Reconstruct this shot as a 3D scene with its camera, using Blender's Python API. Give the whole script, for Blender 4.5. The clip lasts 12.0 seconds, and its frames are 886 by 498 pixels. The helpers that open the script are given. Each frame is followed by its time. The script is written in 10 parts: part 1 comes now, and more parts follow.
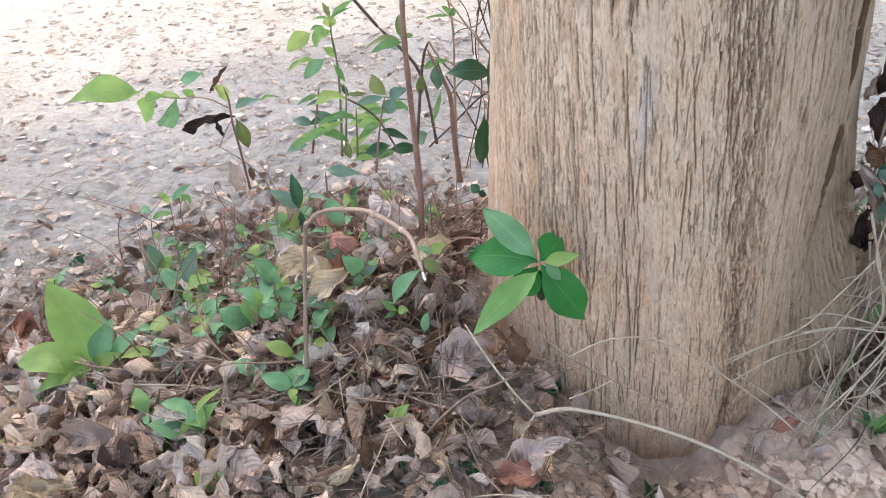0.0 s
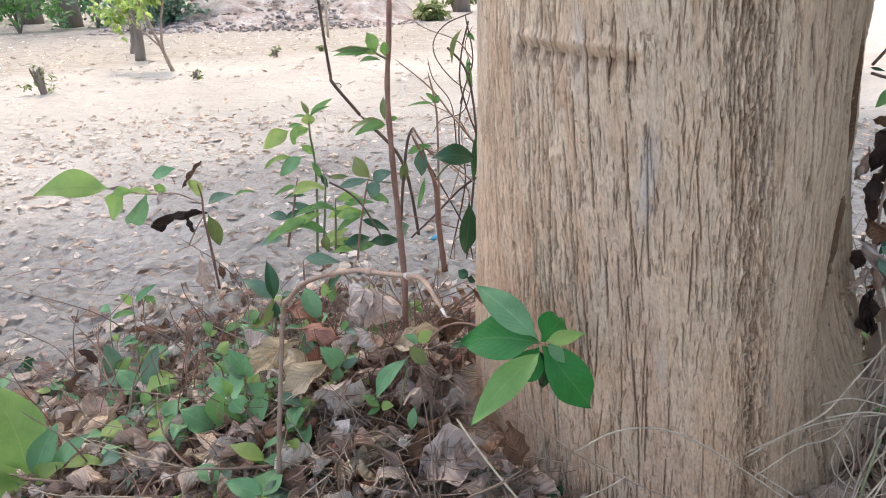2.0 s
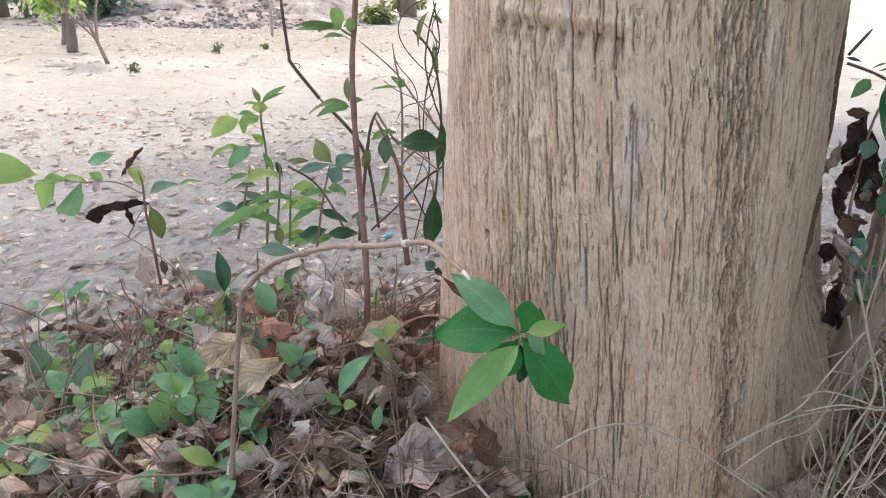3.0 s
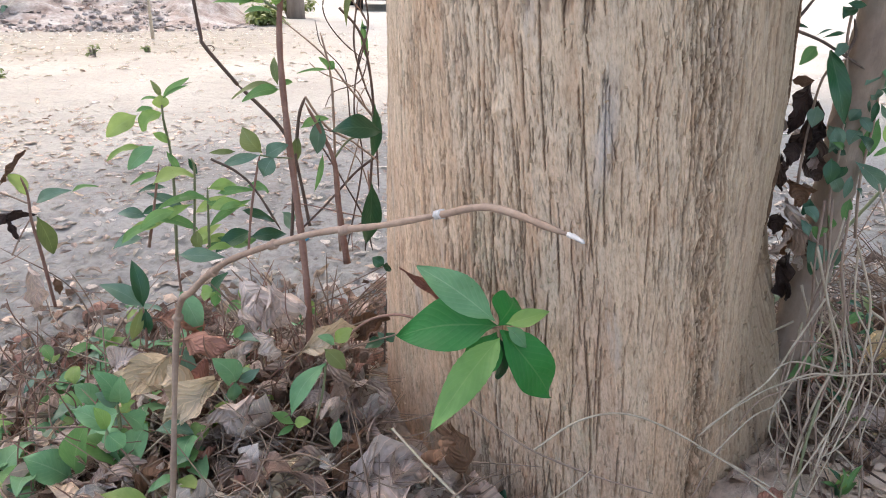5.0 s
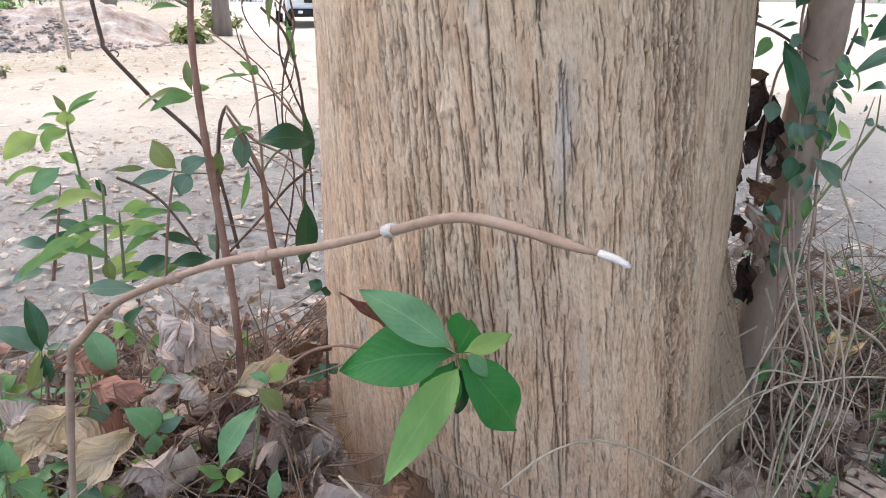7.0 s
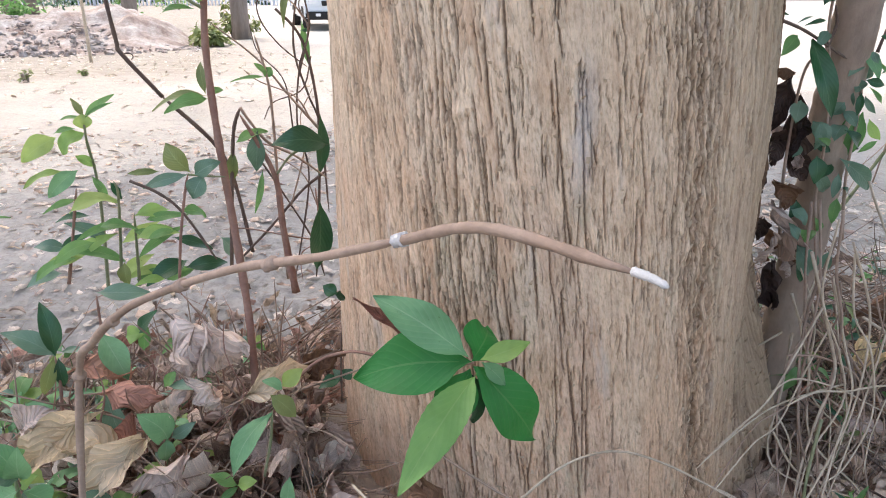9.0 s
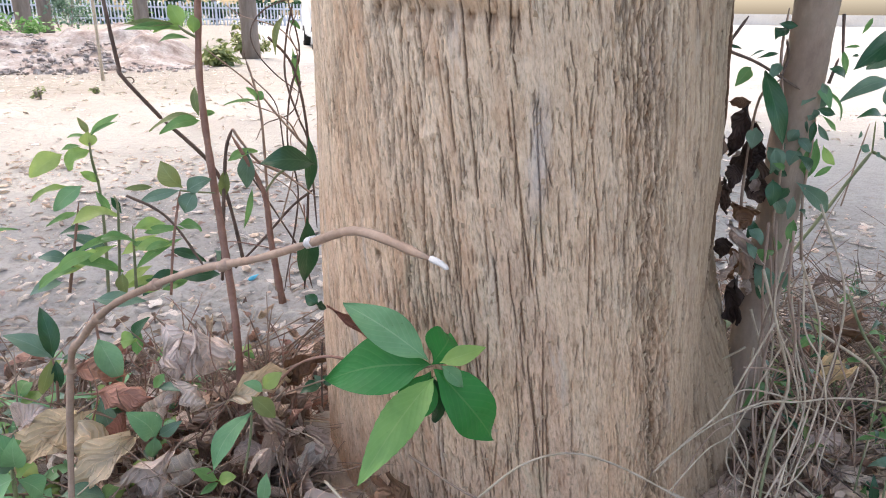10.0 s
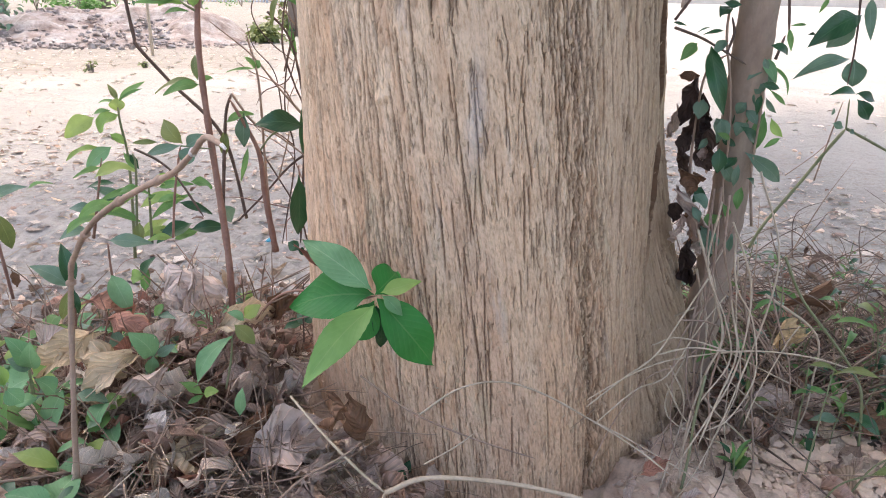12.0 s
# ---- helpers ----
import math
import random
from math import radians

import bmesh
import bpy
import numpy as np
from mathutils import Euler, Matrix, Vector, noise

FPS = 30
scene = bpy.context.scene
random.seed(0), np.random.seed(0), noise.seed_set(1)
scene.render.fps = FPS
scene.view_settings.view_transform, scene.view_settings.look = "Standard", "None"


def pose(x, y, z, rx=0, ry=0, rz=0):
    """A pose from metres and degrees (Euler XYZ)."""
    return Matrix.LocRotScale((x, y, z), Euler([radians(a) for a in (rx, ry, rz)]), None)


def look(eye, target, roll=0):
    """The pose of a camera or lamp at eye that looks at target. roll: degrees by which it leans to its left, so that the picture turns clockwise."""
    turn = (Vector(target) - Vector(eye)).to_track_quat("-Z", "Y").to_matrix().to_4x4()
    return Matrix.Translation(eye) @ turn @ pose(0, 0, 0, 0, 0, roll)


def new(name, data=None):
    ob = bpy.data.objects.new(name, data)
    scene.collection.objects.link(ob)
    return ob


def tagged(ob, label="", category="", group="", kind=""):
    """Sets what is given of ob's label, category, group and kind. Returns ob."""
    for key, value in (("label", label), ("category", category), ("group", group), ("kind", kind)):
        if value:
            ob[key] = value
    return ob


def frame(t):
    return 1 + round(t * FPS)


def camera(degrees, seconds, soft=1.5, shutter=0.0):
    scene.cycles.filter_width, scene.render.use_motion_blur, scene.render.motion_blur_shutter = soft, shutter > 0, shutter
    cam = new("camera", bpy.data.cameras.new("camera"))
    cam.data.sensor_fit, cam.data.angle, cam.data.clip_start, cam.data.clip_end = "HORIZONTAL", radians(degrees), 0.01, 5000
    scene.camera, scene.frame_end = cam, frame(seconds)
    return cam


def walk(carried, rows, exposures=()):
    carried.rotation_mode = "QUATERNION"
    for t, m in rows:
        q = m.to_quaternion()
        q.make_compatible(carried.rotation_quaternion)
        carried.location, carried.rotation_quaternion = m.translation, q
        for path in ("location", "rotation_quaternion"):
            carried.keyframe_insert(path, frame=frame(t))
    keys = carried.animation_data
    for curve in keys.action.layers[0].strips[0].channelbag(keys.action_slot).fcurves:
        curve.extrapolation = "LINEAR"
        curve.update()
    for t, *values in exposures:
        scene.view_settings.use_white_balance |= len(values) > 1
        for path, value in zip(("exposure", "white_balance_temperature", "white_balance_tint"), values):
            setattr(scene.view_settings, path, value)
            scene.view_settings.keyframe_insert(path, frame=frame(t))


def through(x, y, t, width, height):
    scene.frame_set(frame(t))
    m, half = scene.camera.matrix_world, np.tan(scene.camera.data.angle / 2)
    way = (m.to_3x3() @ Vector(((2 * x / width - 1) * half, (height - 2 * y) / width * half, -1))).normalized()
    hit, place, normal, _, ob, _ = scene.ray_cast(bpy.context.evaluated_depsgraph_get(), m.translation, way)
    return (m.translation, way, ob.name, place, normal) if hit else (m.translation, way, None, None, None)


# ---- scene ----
cam = camera(66.9, 12.0, soft=1.0)
PATH = [
    (0, (0.047, 0.054, 0.552), (-0.081, 1.723, -0.543), -2.3),
    (0.5, (0.041, 0.056, 0.538), (-0.107, 1.733, -0.542), -2.3),
    (1, (0.037, 0.061, 0.53), (-0.137, 1.773, -0.489), -2.5),
    (1.5, (0.025, 0.057, 0.51), (-0.139, 1.832, -0.395), -0.9),
    (2, (0.024, 0.077, 0.499), (-0.007, 1.915, -0.287), -1.2),
    (2.5, (0.01, 0.092, 0.486), (0.054, 1.942, -0.271), 0.5),
    (3, (-0.001, 0.105, 0.469), (0.139, 1.946, -0.299), 1.4),
    (3.5, (-0.014, 0.118, 0.457), (0.24, 1.946, -0.316), 1.6),
    (3.7, (-0.02, 0.123, 0.455), (0.261, 1.945, -0.319), 1.6),
    (5.3, (-0.043, 0.167, 0.437), (0.423, 1.965, -0.305), 0.8),
    (5.5, (-0.041, 0.174, 0.437), (0.449, 1.972, -0.29), 0.3),
    (6, (-0.039, 0.19, 0.427), (0.5, 1.973, -0.303), 1.0),
    (6.5, (-0.034, 0.201, 0.422), (0.534, 1.974, -0.309), 1.0),
    (7, (-0.032, 0.212, 0.419), (0.571, 1.98, -0.294), 0.8),
    (8.8, (-0.028, 0.228, 0.415), (0.551, 2.004, -0.299), 0.5),
    (9, (-0.028, 0.222, 0.417), (0.528, 2.008, -0.292), 0.3),
    (9.5, (-0.019, 0.204, 0.423), (0.546, 2.002, -0.247), 0.5),
    (10, (-0.012, 0.179, 0.426), (0.531, 1.989, -0.229), 0.8),
    (10.5, (0.0, 0.149, 0.425), (0.509, 1.961, -0.252), 0.9),
    (11, (0.019, 0.124, 0.43), (0.503, 1.942, -0.249), 1.1),
    (11.5, (0.036, 0.103, 0.426), (0.502, 1.923, -0.26), 1.4),
    (12, (0.04, 0.088, 0.426), (0.458, 1.911, -0.284), 1.2),
]
walk(cam, [(t, look(eye, target, roll)) for t, eye, target, roll in PATH], [(0.0, 2.1, 7150, 12), (0.8, 2.1, 7150, 12), (1.5, 1.97, 7150, 12), (2.2, 1.7, 7150, 12), (7.0, 1.82, 7200, 13), (10.0, 1.84, 7200, 14), (12.0, 1.86, 7350, 17)])

# ---- light ----
world = bpy.data.worlds.new("world")
scene.world = world
world.use_nodes = True
wn = world.node_tree.nodes
sky = wn.new("ShaderNodeTexSky")
sky.sky_type, sky.sun_disc = "NISHITA", False
SUN_EL, SUN_AZ = radians(62), radians(-20)  # height; turned from +y towards -x
sky.sun_elevation, sky.sun_rotation = SUN_EL, SUN_AZ
sky.air_density, sky.dust_density, sky.ozone_density = 1.0, 4.0, 1.0
world.node_tree.links.new(sky.outputs[0], wn["Background"].inputs[0])
wn["Background"].inputs[1].default_value = 0.15
sun = new("sun", bpy.data.lights.new("sun", "SUN"))
sun.data.energy, sun.data.angle, sun.data.color = 0.64, radians(3), (1.0, 0.95, 0.89)
sun_way = Vector((math.sin(SUN_AZ) * math.cos(SUN_EL), math.cos(SUN_AZ) * math.cos(SUN_EL), math.sin(SUN_EL)))
sun.matrix_world = look(sun_way * 30, (0, 0, 0))


# ---- materials ----
def nodes(name):
    m = bpy.data.materials.new(name)
    m.use_nodes = True
    t = m.node_tree
    return m, t, t.nodes["Principled BSDF"]


def ramp(t, fac, stops):
    n = t.nodes.new("ShaderNodeValToRGB")
    while len(n.color_ramp.elements) < len(stops):
        n.color_ramp.elements.new(0.5)
    for e, (p, c) in zip(n.color_ramp.elements, stops):
        e.position, e.color = p, (*c, 1)
    t.links.new(fac, n.inputs[0])
    return n.outputs[0]


def coords(t, scale=(1, 1, 1), kind="Object"):
    c, mp = t.nodes.new("ShaderNodeTexCoord"), t.nodes.new("ShaderNodeMapping")
    mp.inputs["Scale"].default_value = scale
    t.links.new(c.outputs[kind], mp.inputs[0])
    return mp.outputs[0]


def noise_tex(t, vec, scale, detail=4, rough=0.6):
    n = t.nodes.new("ShaderNodeTexNoise")
    n.inputs["Scale"].default_value, n.inputs["Detail"].default_value, n.inputs["Roughness"].default_value = scale, detail, rough
    t.links.new(vec, n.inputs["Vector"])
    return n.outputs["Fac"]


def mixed(t, fac, a, b, mode="MIX"):
    n = t.nodes.new("ShaderNodeMix")
    n.data_type, n.blend_type = "RGBA", mode
    for sock, v in ((n.inputs[0], fac), (n.inputs[6], a), (n.inputs[7], b)):
        if isinstance(v, (int, float)):
            sock.default_value = v
        elif isinstance(v, tuple):
            sock.default_value = (*v, 1)
        else:
            t.links.new(v, sock)
    return n.outputs[2]


def maths(t, op, a, b=0.0):
    n = t.nodes.new("ShaderNodeMath")
    n.operation = op
    for sock, v in zip(n.inputs, (a, b)):
        if isinstance(v, (int, float)):
            sock.default_value = v
        else:
            t.links.new(v, sock)
    return n.outputs[0]


def bump(t, p, height, strength, dist):
    n = t.nodes.new("ShaderNodeBump")
    n.inputs["Strength"].default_value, n.inputs["Distance"].default_value = strength, dist
    t.links.new(height, n.inputs["Height"])
    t.links.new(n.outputs[0], p.inputs["Normal"])


def attr(t, name):
    n = t.nodes.new("ShaderNodeAttribute")
    n.attribute_name = name
    return n.outputs["Fac"]


def surface(name, stops, scale, bump_scale, bump_dist, roughness=0.85, stretch=(1, 1, 1), spec=0.3, fine=0.35):
    """A natural surface: a colour ramp over coarse noise, fine grain over it, and relief."""
    m, t, p = nodes(name)
    v = coords(t, stretch)
    base = ramp(t, noise_tex(t, v, scale, 5), stops)
    grain = ramp(t, noise_tex(t, v, bump_scale, 6, 0.7), [(0.3, (0.45, 0.45, 0.45)), (0.7, (1.25, 1.22, 1.2))])
    t.links.new(mixed(t, fine, base, mixed(t, 1.0, base, grain, "MULTIPLY")), p.inputs["Base Color"])
    p.inputs["Roughness"].default_value = roughness
    p.inputs["Specular IOR Level"].default_value = spec
    bump(t, p, noise_tex(t, v, bump_scale, 6, 0.7), 0.6, bump_dist)
    return m


def leaf_material(name, light, dark, through=0.35, rough=0.45, spec=0.4, vein=(0.42, 0.55, 0.25), vein_mix=0.13):
    """A leaf blade: midrib and side veins from its own u, v, blotches, a little light shining through."""
    m, t, p = nodes(name)
    uv = coords(t, kind="UV")
    sep = t.nodes.new("ShaderNodeSeparateXYZ")
    t.links.new(uv, sep.inputs[0])
    u = maths(t, "ABSOLUTE", maths(t, "SUBTRACT", sep.outputs[0], 0.5))
    mid = maths(t, "LESS_THAN", u, 0.018)
    wave = maths(t, "SINE", maths(t, "SUBTRACT", maths(t, "MULTIPLY", sep.outputs[1], 62.0), maths(t, "MULTIPLY", u, 42.0)))
    side = t.nodes.new("ShaderNodeMapRange")
    side.inputs["From Min"].default_value, side.inputs["From Max"].default_value = 0.75, 1.0
    t.links.new(wave, side.inputs["Value"])
    side = side.outputs[0]
    ob = t.nodes.new("ShaderNodeObjectInfo")
    geo = t.nodes.new("ShaderNodeNewGeometry")
    rnd = maths(t, "FRACT", maths(t, "ADD", ob.outputs["Random"], geo.outputs["Random Per Island"]))
    v = coords(t)
    blot = maths(t, "ADD", maths(t, "MULTIPLY", noise_tex(t, v, 35, 4), 0.6), maths(t, "MULTIPLY", rnd, 0.5))
    col = ramp(t, blot, [(0.15, dark), (0.85, light)])
    veins = maths(t, "MULTIPLY", maths(t, "MAXIMUM", mid, maths(t, "MULTIPLY", side, 0.3)), vein_mix * 1.6)
    col = mixed(t, veins, col, vein)
    patch = ramp(t, noise_tex(t, v, 22, 4, 0.7), [(0.3, (0.74, 0.78, 0.74)), (0.5, (1, 1, 1)), (0.72, (1.22, 1.16, 1.12))])
    col = mixed(t, 0.9, col, patch, "MULTIPLY")
    freckle = ramp(t, noise_tex(t, v, 420, 3, 0.5), [(0.70, (0, 0, 0)), (0.74, (0.5, 0.5, 0.5))])
    col = mixed(t, freckle, col, mixed(t, 1.0, col, (0.55, 0.5, 0.4), "MULTIPLY"))
    t.links.new(col, p.inputs["Base Color"])
    t.links.new(maths(t, "ADD", rough - 0.12, maths(t, "MULTIPLY", noise_tex(t, v, 60, 3), 0.25)), p.inputs["Roughness"])
    p.inputs["Specular IOR Level"].default_value = spec
    bump(t, p, maths(t, "ADD", maths(t, "MULTIPLY", wave, 0.06), noise_tex(t, v, 90, 4)), 0.4, 0.0018)
    tr = t.nodes.new("ShaderNodeBsdfTranslucent")
    t.links.new(col, tr.inputs["Color"])
    mx = t.nodes.new("ShaderNodeMixShader")
    mx.inputs[0].default_value = through
    t.links.new(p.outputs[0], mx.inputs[1])
    t.links.new(tr.outputs[0], mx.inputs[2])
    t.links.new(mx.outputs[0], t.nodes["Material Output"].inputs[0])
    return m


def dry_material(name, stops, through=0.12):
    m, t, p = nodes(name)
    uv = coords(t, kind="UV")
    sep = t.nodes.new("ShaderNodeSeparateXYZ")
    t.links.new(uv, sep.inputs[0])
    u = maths(t, "ABSOLUTE", maths(t, "SUBTRACT", sep.outputs[0], 0.5))
    mid = maths(t, "LESS_THAN", u, 0.014)
    wave = maths(t, "SINE", maths(t, "SUBTRACT", maths(t, "MULTIPLY", sep.outputs[1], 55.0), maths(t, "MULTIPLY", u, 36.0)))
    ob = t.nodes.new("ShaderNodeObjectInfo")
    geo = t.nodes.new("ShaderNodeNewGeometry")
    rnd = maths(t, "FRACT", maths(t, "ADD", maths(t, "MULTIPLY", ob.outputs["Random"], 7.3), geo.outputs["Random Per Island"]))
    v = coords(t)
    col = ramp(t, rnd, stops)
    spots = ramp(t, noise_tex(t, v, 70, 6, 0.7), [(0.31, (0.35, 0.27, 0.22)), (0.43, (0.95, 0.92, 0.89)), (0.75, (1.22, 1.2, 1.18))])
    col = mixed(t, 0.8, col, spots, "MULTIPLY")
    col = mixed(t, maths(t, "MULTIPLY", maths(t, "MAXIMUM", mid, maths(t, "GREATER_THAN", wave, 0.95)), 0.35), col, mixed(t, 1.0, col, (1.7, 1.6, 1.5), "MULTIPLY"))
    t.links.new(col, p.inputs["Base Color"])
    p.inputs["Roughness"].default_value = 0.75
    p.inputs["Specular IOR Level"].default_value = 0.25
    bump(t, p, maths(t, "ADD", maths(t, "MULTIPLY", wave, 0.3), noise_tex(t, v, 120, 5)), 0.8, 0.0022)
    tr = t.nodes.new("ShaderNodeBsdfTranslucent")
    t.links.new(col, tr.inputs["Color"])
    mx = t.nodes.new("ShaderNodeMixShader")
    mx.inputs[0].default_value = through
    t.links.new(p.outputs[0], mx.inputs[1])
    t.links.new(tr.outputs[0], mx.inputs[2])
    t.links.new(mx.outputs[0], t.nodes["Material Output"].inputs[0])
    return m


def bark_material():
    """Pale fibrous bark: upright plates between thin dark seams, shade painted dark brown into splits and crevices,
    dust and grey patches.
    """
    m, t, p = nodes("bark")
    sep = t.nodes.new("ShaderNodeSeparateXYZ")
    t.links.new(coords(t), sep.inputs[0])
    fibre = attr(t, "fibre")

    def grain(across, along):
        n = t.nodes.new("ShaderNodeCombineXYZ")
        t.links.new(maths(t, "MULTIPLY", fibre, across), n.inputs[0])
        t.links.new(maths(t, "MULTIPLY", sep.outputs[2], along), n.inputs[1])
        return n.outputs[0]

    def seams(across, along, width):
        w = t.nodes.new("ShaderNodeTexNoise")
        w.inputs["Scale"].default_value, w.inputs["Detail"].default_value = 1.0, 3
        t.links.new(grain(across * 1.3, along * 2.5), w.inputs["Vector"])
        add = t.nodes.new("ShaderNodeVectorMath")
        add.operation = "MULTIPLY_ADD"
        add.inputs[1].default_value = (0.55, 0.7, 0.0)
        t.links.new(w.outputs["Color"], add.inputs[0])
        t.links.new(grain(across, along), add.inputs[2])
        v = t.nodes.new("ShaderNodeTexVoronoi")
        v.feature, v.voronoi_dimensions = "DISTANCE_TO_EDGE", "2D"
        v.inputs["Scale"].default_value = 1.0
        t.links.new(add.outputs[0], v.inputs["Vector"])
        n = t.nodes.new("ShaderNodeMapRange")
        n.inputs["From Max"].default_value = width
        n.inputs["To Min"].default_value, n.inputs["To Max"].default_value = 1.0, 0.0
        t.links.new(v.outputs["Distance"], n.inputs["Value"])
        return n.outputs[0]

    fib = noise_tex(t, grain(260, 14), 1.0, 5, 0.6)
    fib2 = noise_tex(t, grain(480, 150), 1.0, 4, 0.65)
    blot = noise_tex(t, grain(60, 30), 1.0, 5, 0.65)
    broad = noise_tex(t, grain(13, 2.2), 1.0, 4, 0.6)
    base = ramp(t, broad, [(0.26, (0.56, 0.415, 0.29)), (0.40, (0.675, 0.52, 0.38)), (0.52, (0.71, 0.575, 0.435)), (0.62, (0.66, 0.52, 0.40)), (0.76, (0.62, 0.52, 0.41))])
    base = mixed(t, 0.8, base, ramp(t, blot, [(0.3, (0.76, 0.69, 0.63)), (0.48, (1, 0.99, 0.98)), (0.72, (1.16, 1.14, 1.1))]), "MULTIPLY")
    base = mixed(t, 0.85, base, ramp(t, fib, [(0.3, (0.76, 0.68, 0.62)), (0.47, (1, 1, 1)), (0.72, (1.14, 1.14, 1.13))]), "MULTIPLY")
    base = mixed(t, 0.8, base, ramp(t, fib2, [(0.3, (0.66, 0.58, 0.52)), (0.5, (1, 1, 1)), (0.72, (1.2, 1.2, 1.2))]), "MULTIPLY")
    warm = ramp(t, noise_tex(t, grain(75, 12), 1.0, 5, 0.65), [(0.46, (0, 0, 0)), (0.68, (0.5, 0.5, 0.5))])
    base = mixed(t, maths(t, "MULTIPLY", warm, maths(t, "ADD", 0.45, attr(t, "ruddy"))), base, (0.56, 0.30, 0.17))
    base = mixed(t, maths(t, "MULTIPLY", attr(t, "stain"), 0.55), base, mixed(t, 1.0, base, (1.04, 0.88, 0.80), "MULTIPLY"))
    lichen = ramp(t, noise_tex(t, grain(28, 9), 1.0, 5, 0.65), [(0.58, (0, 0, 0)), (0.70, (0.5, 0.5, 0.5))])
    base = mixed(t, lichen, base, (0.50, 0.47, 0.34))
    grey = ramp(t, noise_tex(t, grain(44, 6), 1.0, 4), [(0.60, (0, 0, 0)), (0.72, (0.6, 0.6, 0.6))])
    base = mixed(t, grey, base, (0.55, 0.51, 0.47))
    # flank beyond the strip: greyer bark, darkened further to paint in its shade
    base = mixed(t, maths(t, "MULTIPLY", attr(t, "weathered_shaded"), 0.7), base, mixed(t, noise_tex(t, grain(140, 14), 1.0, 5, 0.65), (0.19, 0.135, 0.09), (0.50, 0.385, 0.275)))
    seam = maths(t, "MULTIPLY", seams(260, 24, 0.05), ramp(t, noise_tex(t, grain(70, 30), 1.0, 3), [(0.48, (0, 0, 0)), (0.64, (0.55, 0.55, 0.55))]))
    seam = maths(t, "MULTIPLY", seam, maths(t, "SUBTRACT", 1.0, attr(t, "smoothness")))
    rough = ramp(t, noise_tex(t, grain(430, 55), 1.0, 4, 0.6), [(0.42, (0.7, 0.7, 0.7)), (0.56, (0, 0, 0))])
    base = mixed(t, maths(t, "MULTIPLY", rough, maths(t, "ADD", 0.10, attr(t, "strip"))), base, (0.23, 0.145, 0.085))
    base = mixed(t, maths(t, "MULTIPLY", attr(t, "lip"), 0.5), base, (0.78, 0.63, 0.45))
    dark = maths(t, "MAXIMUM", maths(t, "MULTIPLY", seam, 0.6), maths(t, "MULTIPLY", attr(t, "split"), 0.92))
    # dark brown: the seams' own tone, and painted shade inside crevices
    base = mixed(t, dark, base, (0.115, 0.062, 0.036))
    base = mixed(t, maths(t, "MULTIPLY", attr(t, "bluish"), 0.42), base, (0.53, 0.52, 0.54))
    t.links.new(base, p.inputs["Base Color"])
    p.inputs["Roughness"].default_value = 0.9
    p.inputs["Specular IOR Level"].default_value = 0.2
    h = maths(t, "ADD", maths(t, "MULTIPLY", fib, 0.5), maths(t, "ADD", maths(t, "MULTIPLY", fib2, 0.7), maths(t, "MULTIPLY", blot, 0.8)))
    bump(t, p, maths(t, "SUBTRACT", h, maths(t, "MULTIPLY", seam, 0.6)), 0.9, 0.0030)
    return m


def ground_material():
    m, t, p = nodes("dirt")
    v = coords(t)
    big = noise_tex(t, v, 1.6, 5)
    base = ramp(t, big, [(0.3, (0.30, 0.28, 0.26)), (0.5, (0.40, 0.38, 0.355)), (0.7, (0.485, 0.465, 0.44))])
    grit = ramp(t, noise_tex(t, v, 60, 8, 0.75), [(0.3, (0.55, 0.52, 0.5)), (0.5, (1, 1, 1)), (0.75, (1.25, 1.25, 1.25))])
    base = mixed(t, 0.8, base, grit, "MULTIPLY")
    chips = ramp(t, noise_tex(t, coords(t, (1, 1.6, 1)), 26, 3, 0.5), [(0.60, (0, 0, 0)), (0.68, (0.5, 0.5, 0.5))])
    base = mixed(t, chips, base, (0.34, 0.27, 0.215))
    # leaf mould, blackened to paint the shade in gaps under litter and twigs
    base = mixed(t, maths(t, "MULTIPLY", attr(t, "humus_shade"), 0.97), base, mixed(t, noise_tex(t, v, 40, 5), (0.014, 0.010, 0.008), (0.11, 0.078, 0.058)))
    base = mixed(t, maths(t, "MULTIPLY", attr(t, "sandy"), 0.8), base, mixed(t, noise_tex(t, v, 3, 6), (0.33, 0.32, 0.295), (0.45, 0.435, 0.40)))
    base = mixed(t, maths(t, "MULTIPLY", attr(t, "leafy"), 0.8), base, ramp(t, noise_tex(t, coords(t, (1, 2.5, 1)), 7, 7, 0.7), [(0.35, (0.15, 0.128, 0.105)), (0.5, (0.27, 0.248, 0.21)), (0.65, (0.36, 0.34, 0.30))]))
    base = mixed(t, maths(t, "MULTIPLY", attr(t, "soil"), 0.95), base, mixed(t, 0.8, ramp(t, noise_tex(t, v, 22, 6, 0.7), [(0.32, (0.56, 0.39, 0.285)), (0.48, (0.78, 0.585, 0.45)), (0.7, (0.86, 0.69, 0.56))]), grit, "MULTIPLY"))
    t.links.new(base, p.inputs["Base Color"])
    p.inputs["Roughness"].default_value = 0.95
    p.inputs["Specular IOR Level"].default_value = 0.15
    bump(t, p, maths(t, "ADD", noise_tex(t, v, 45, 8, 0.75), maths(t, "MULTIPLY", noise_tex(t, v, 9, 3), 2.0)), 0.9, 0.012)
    return m


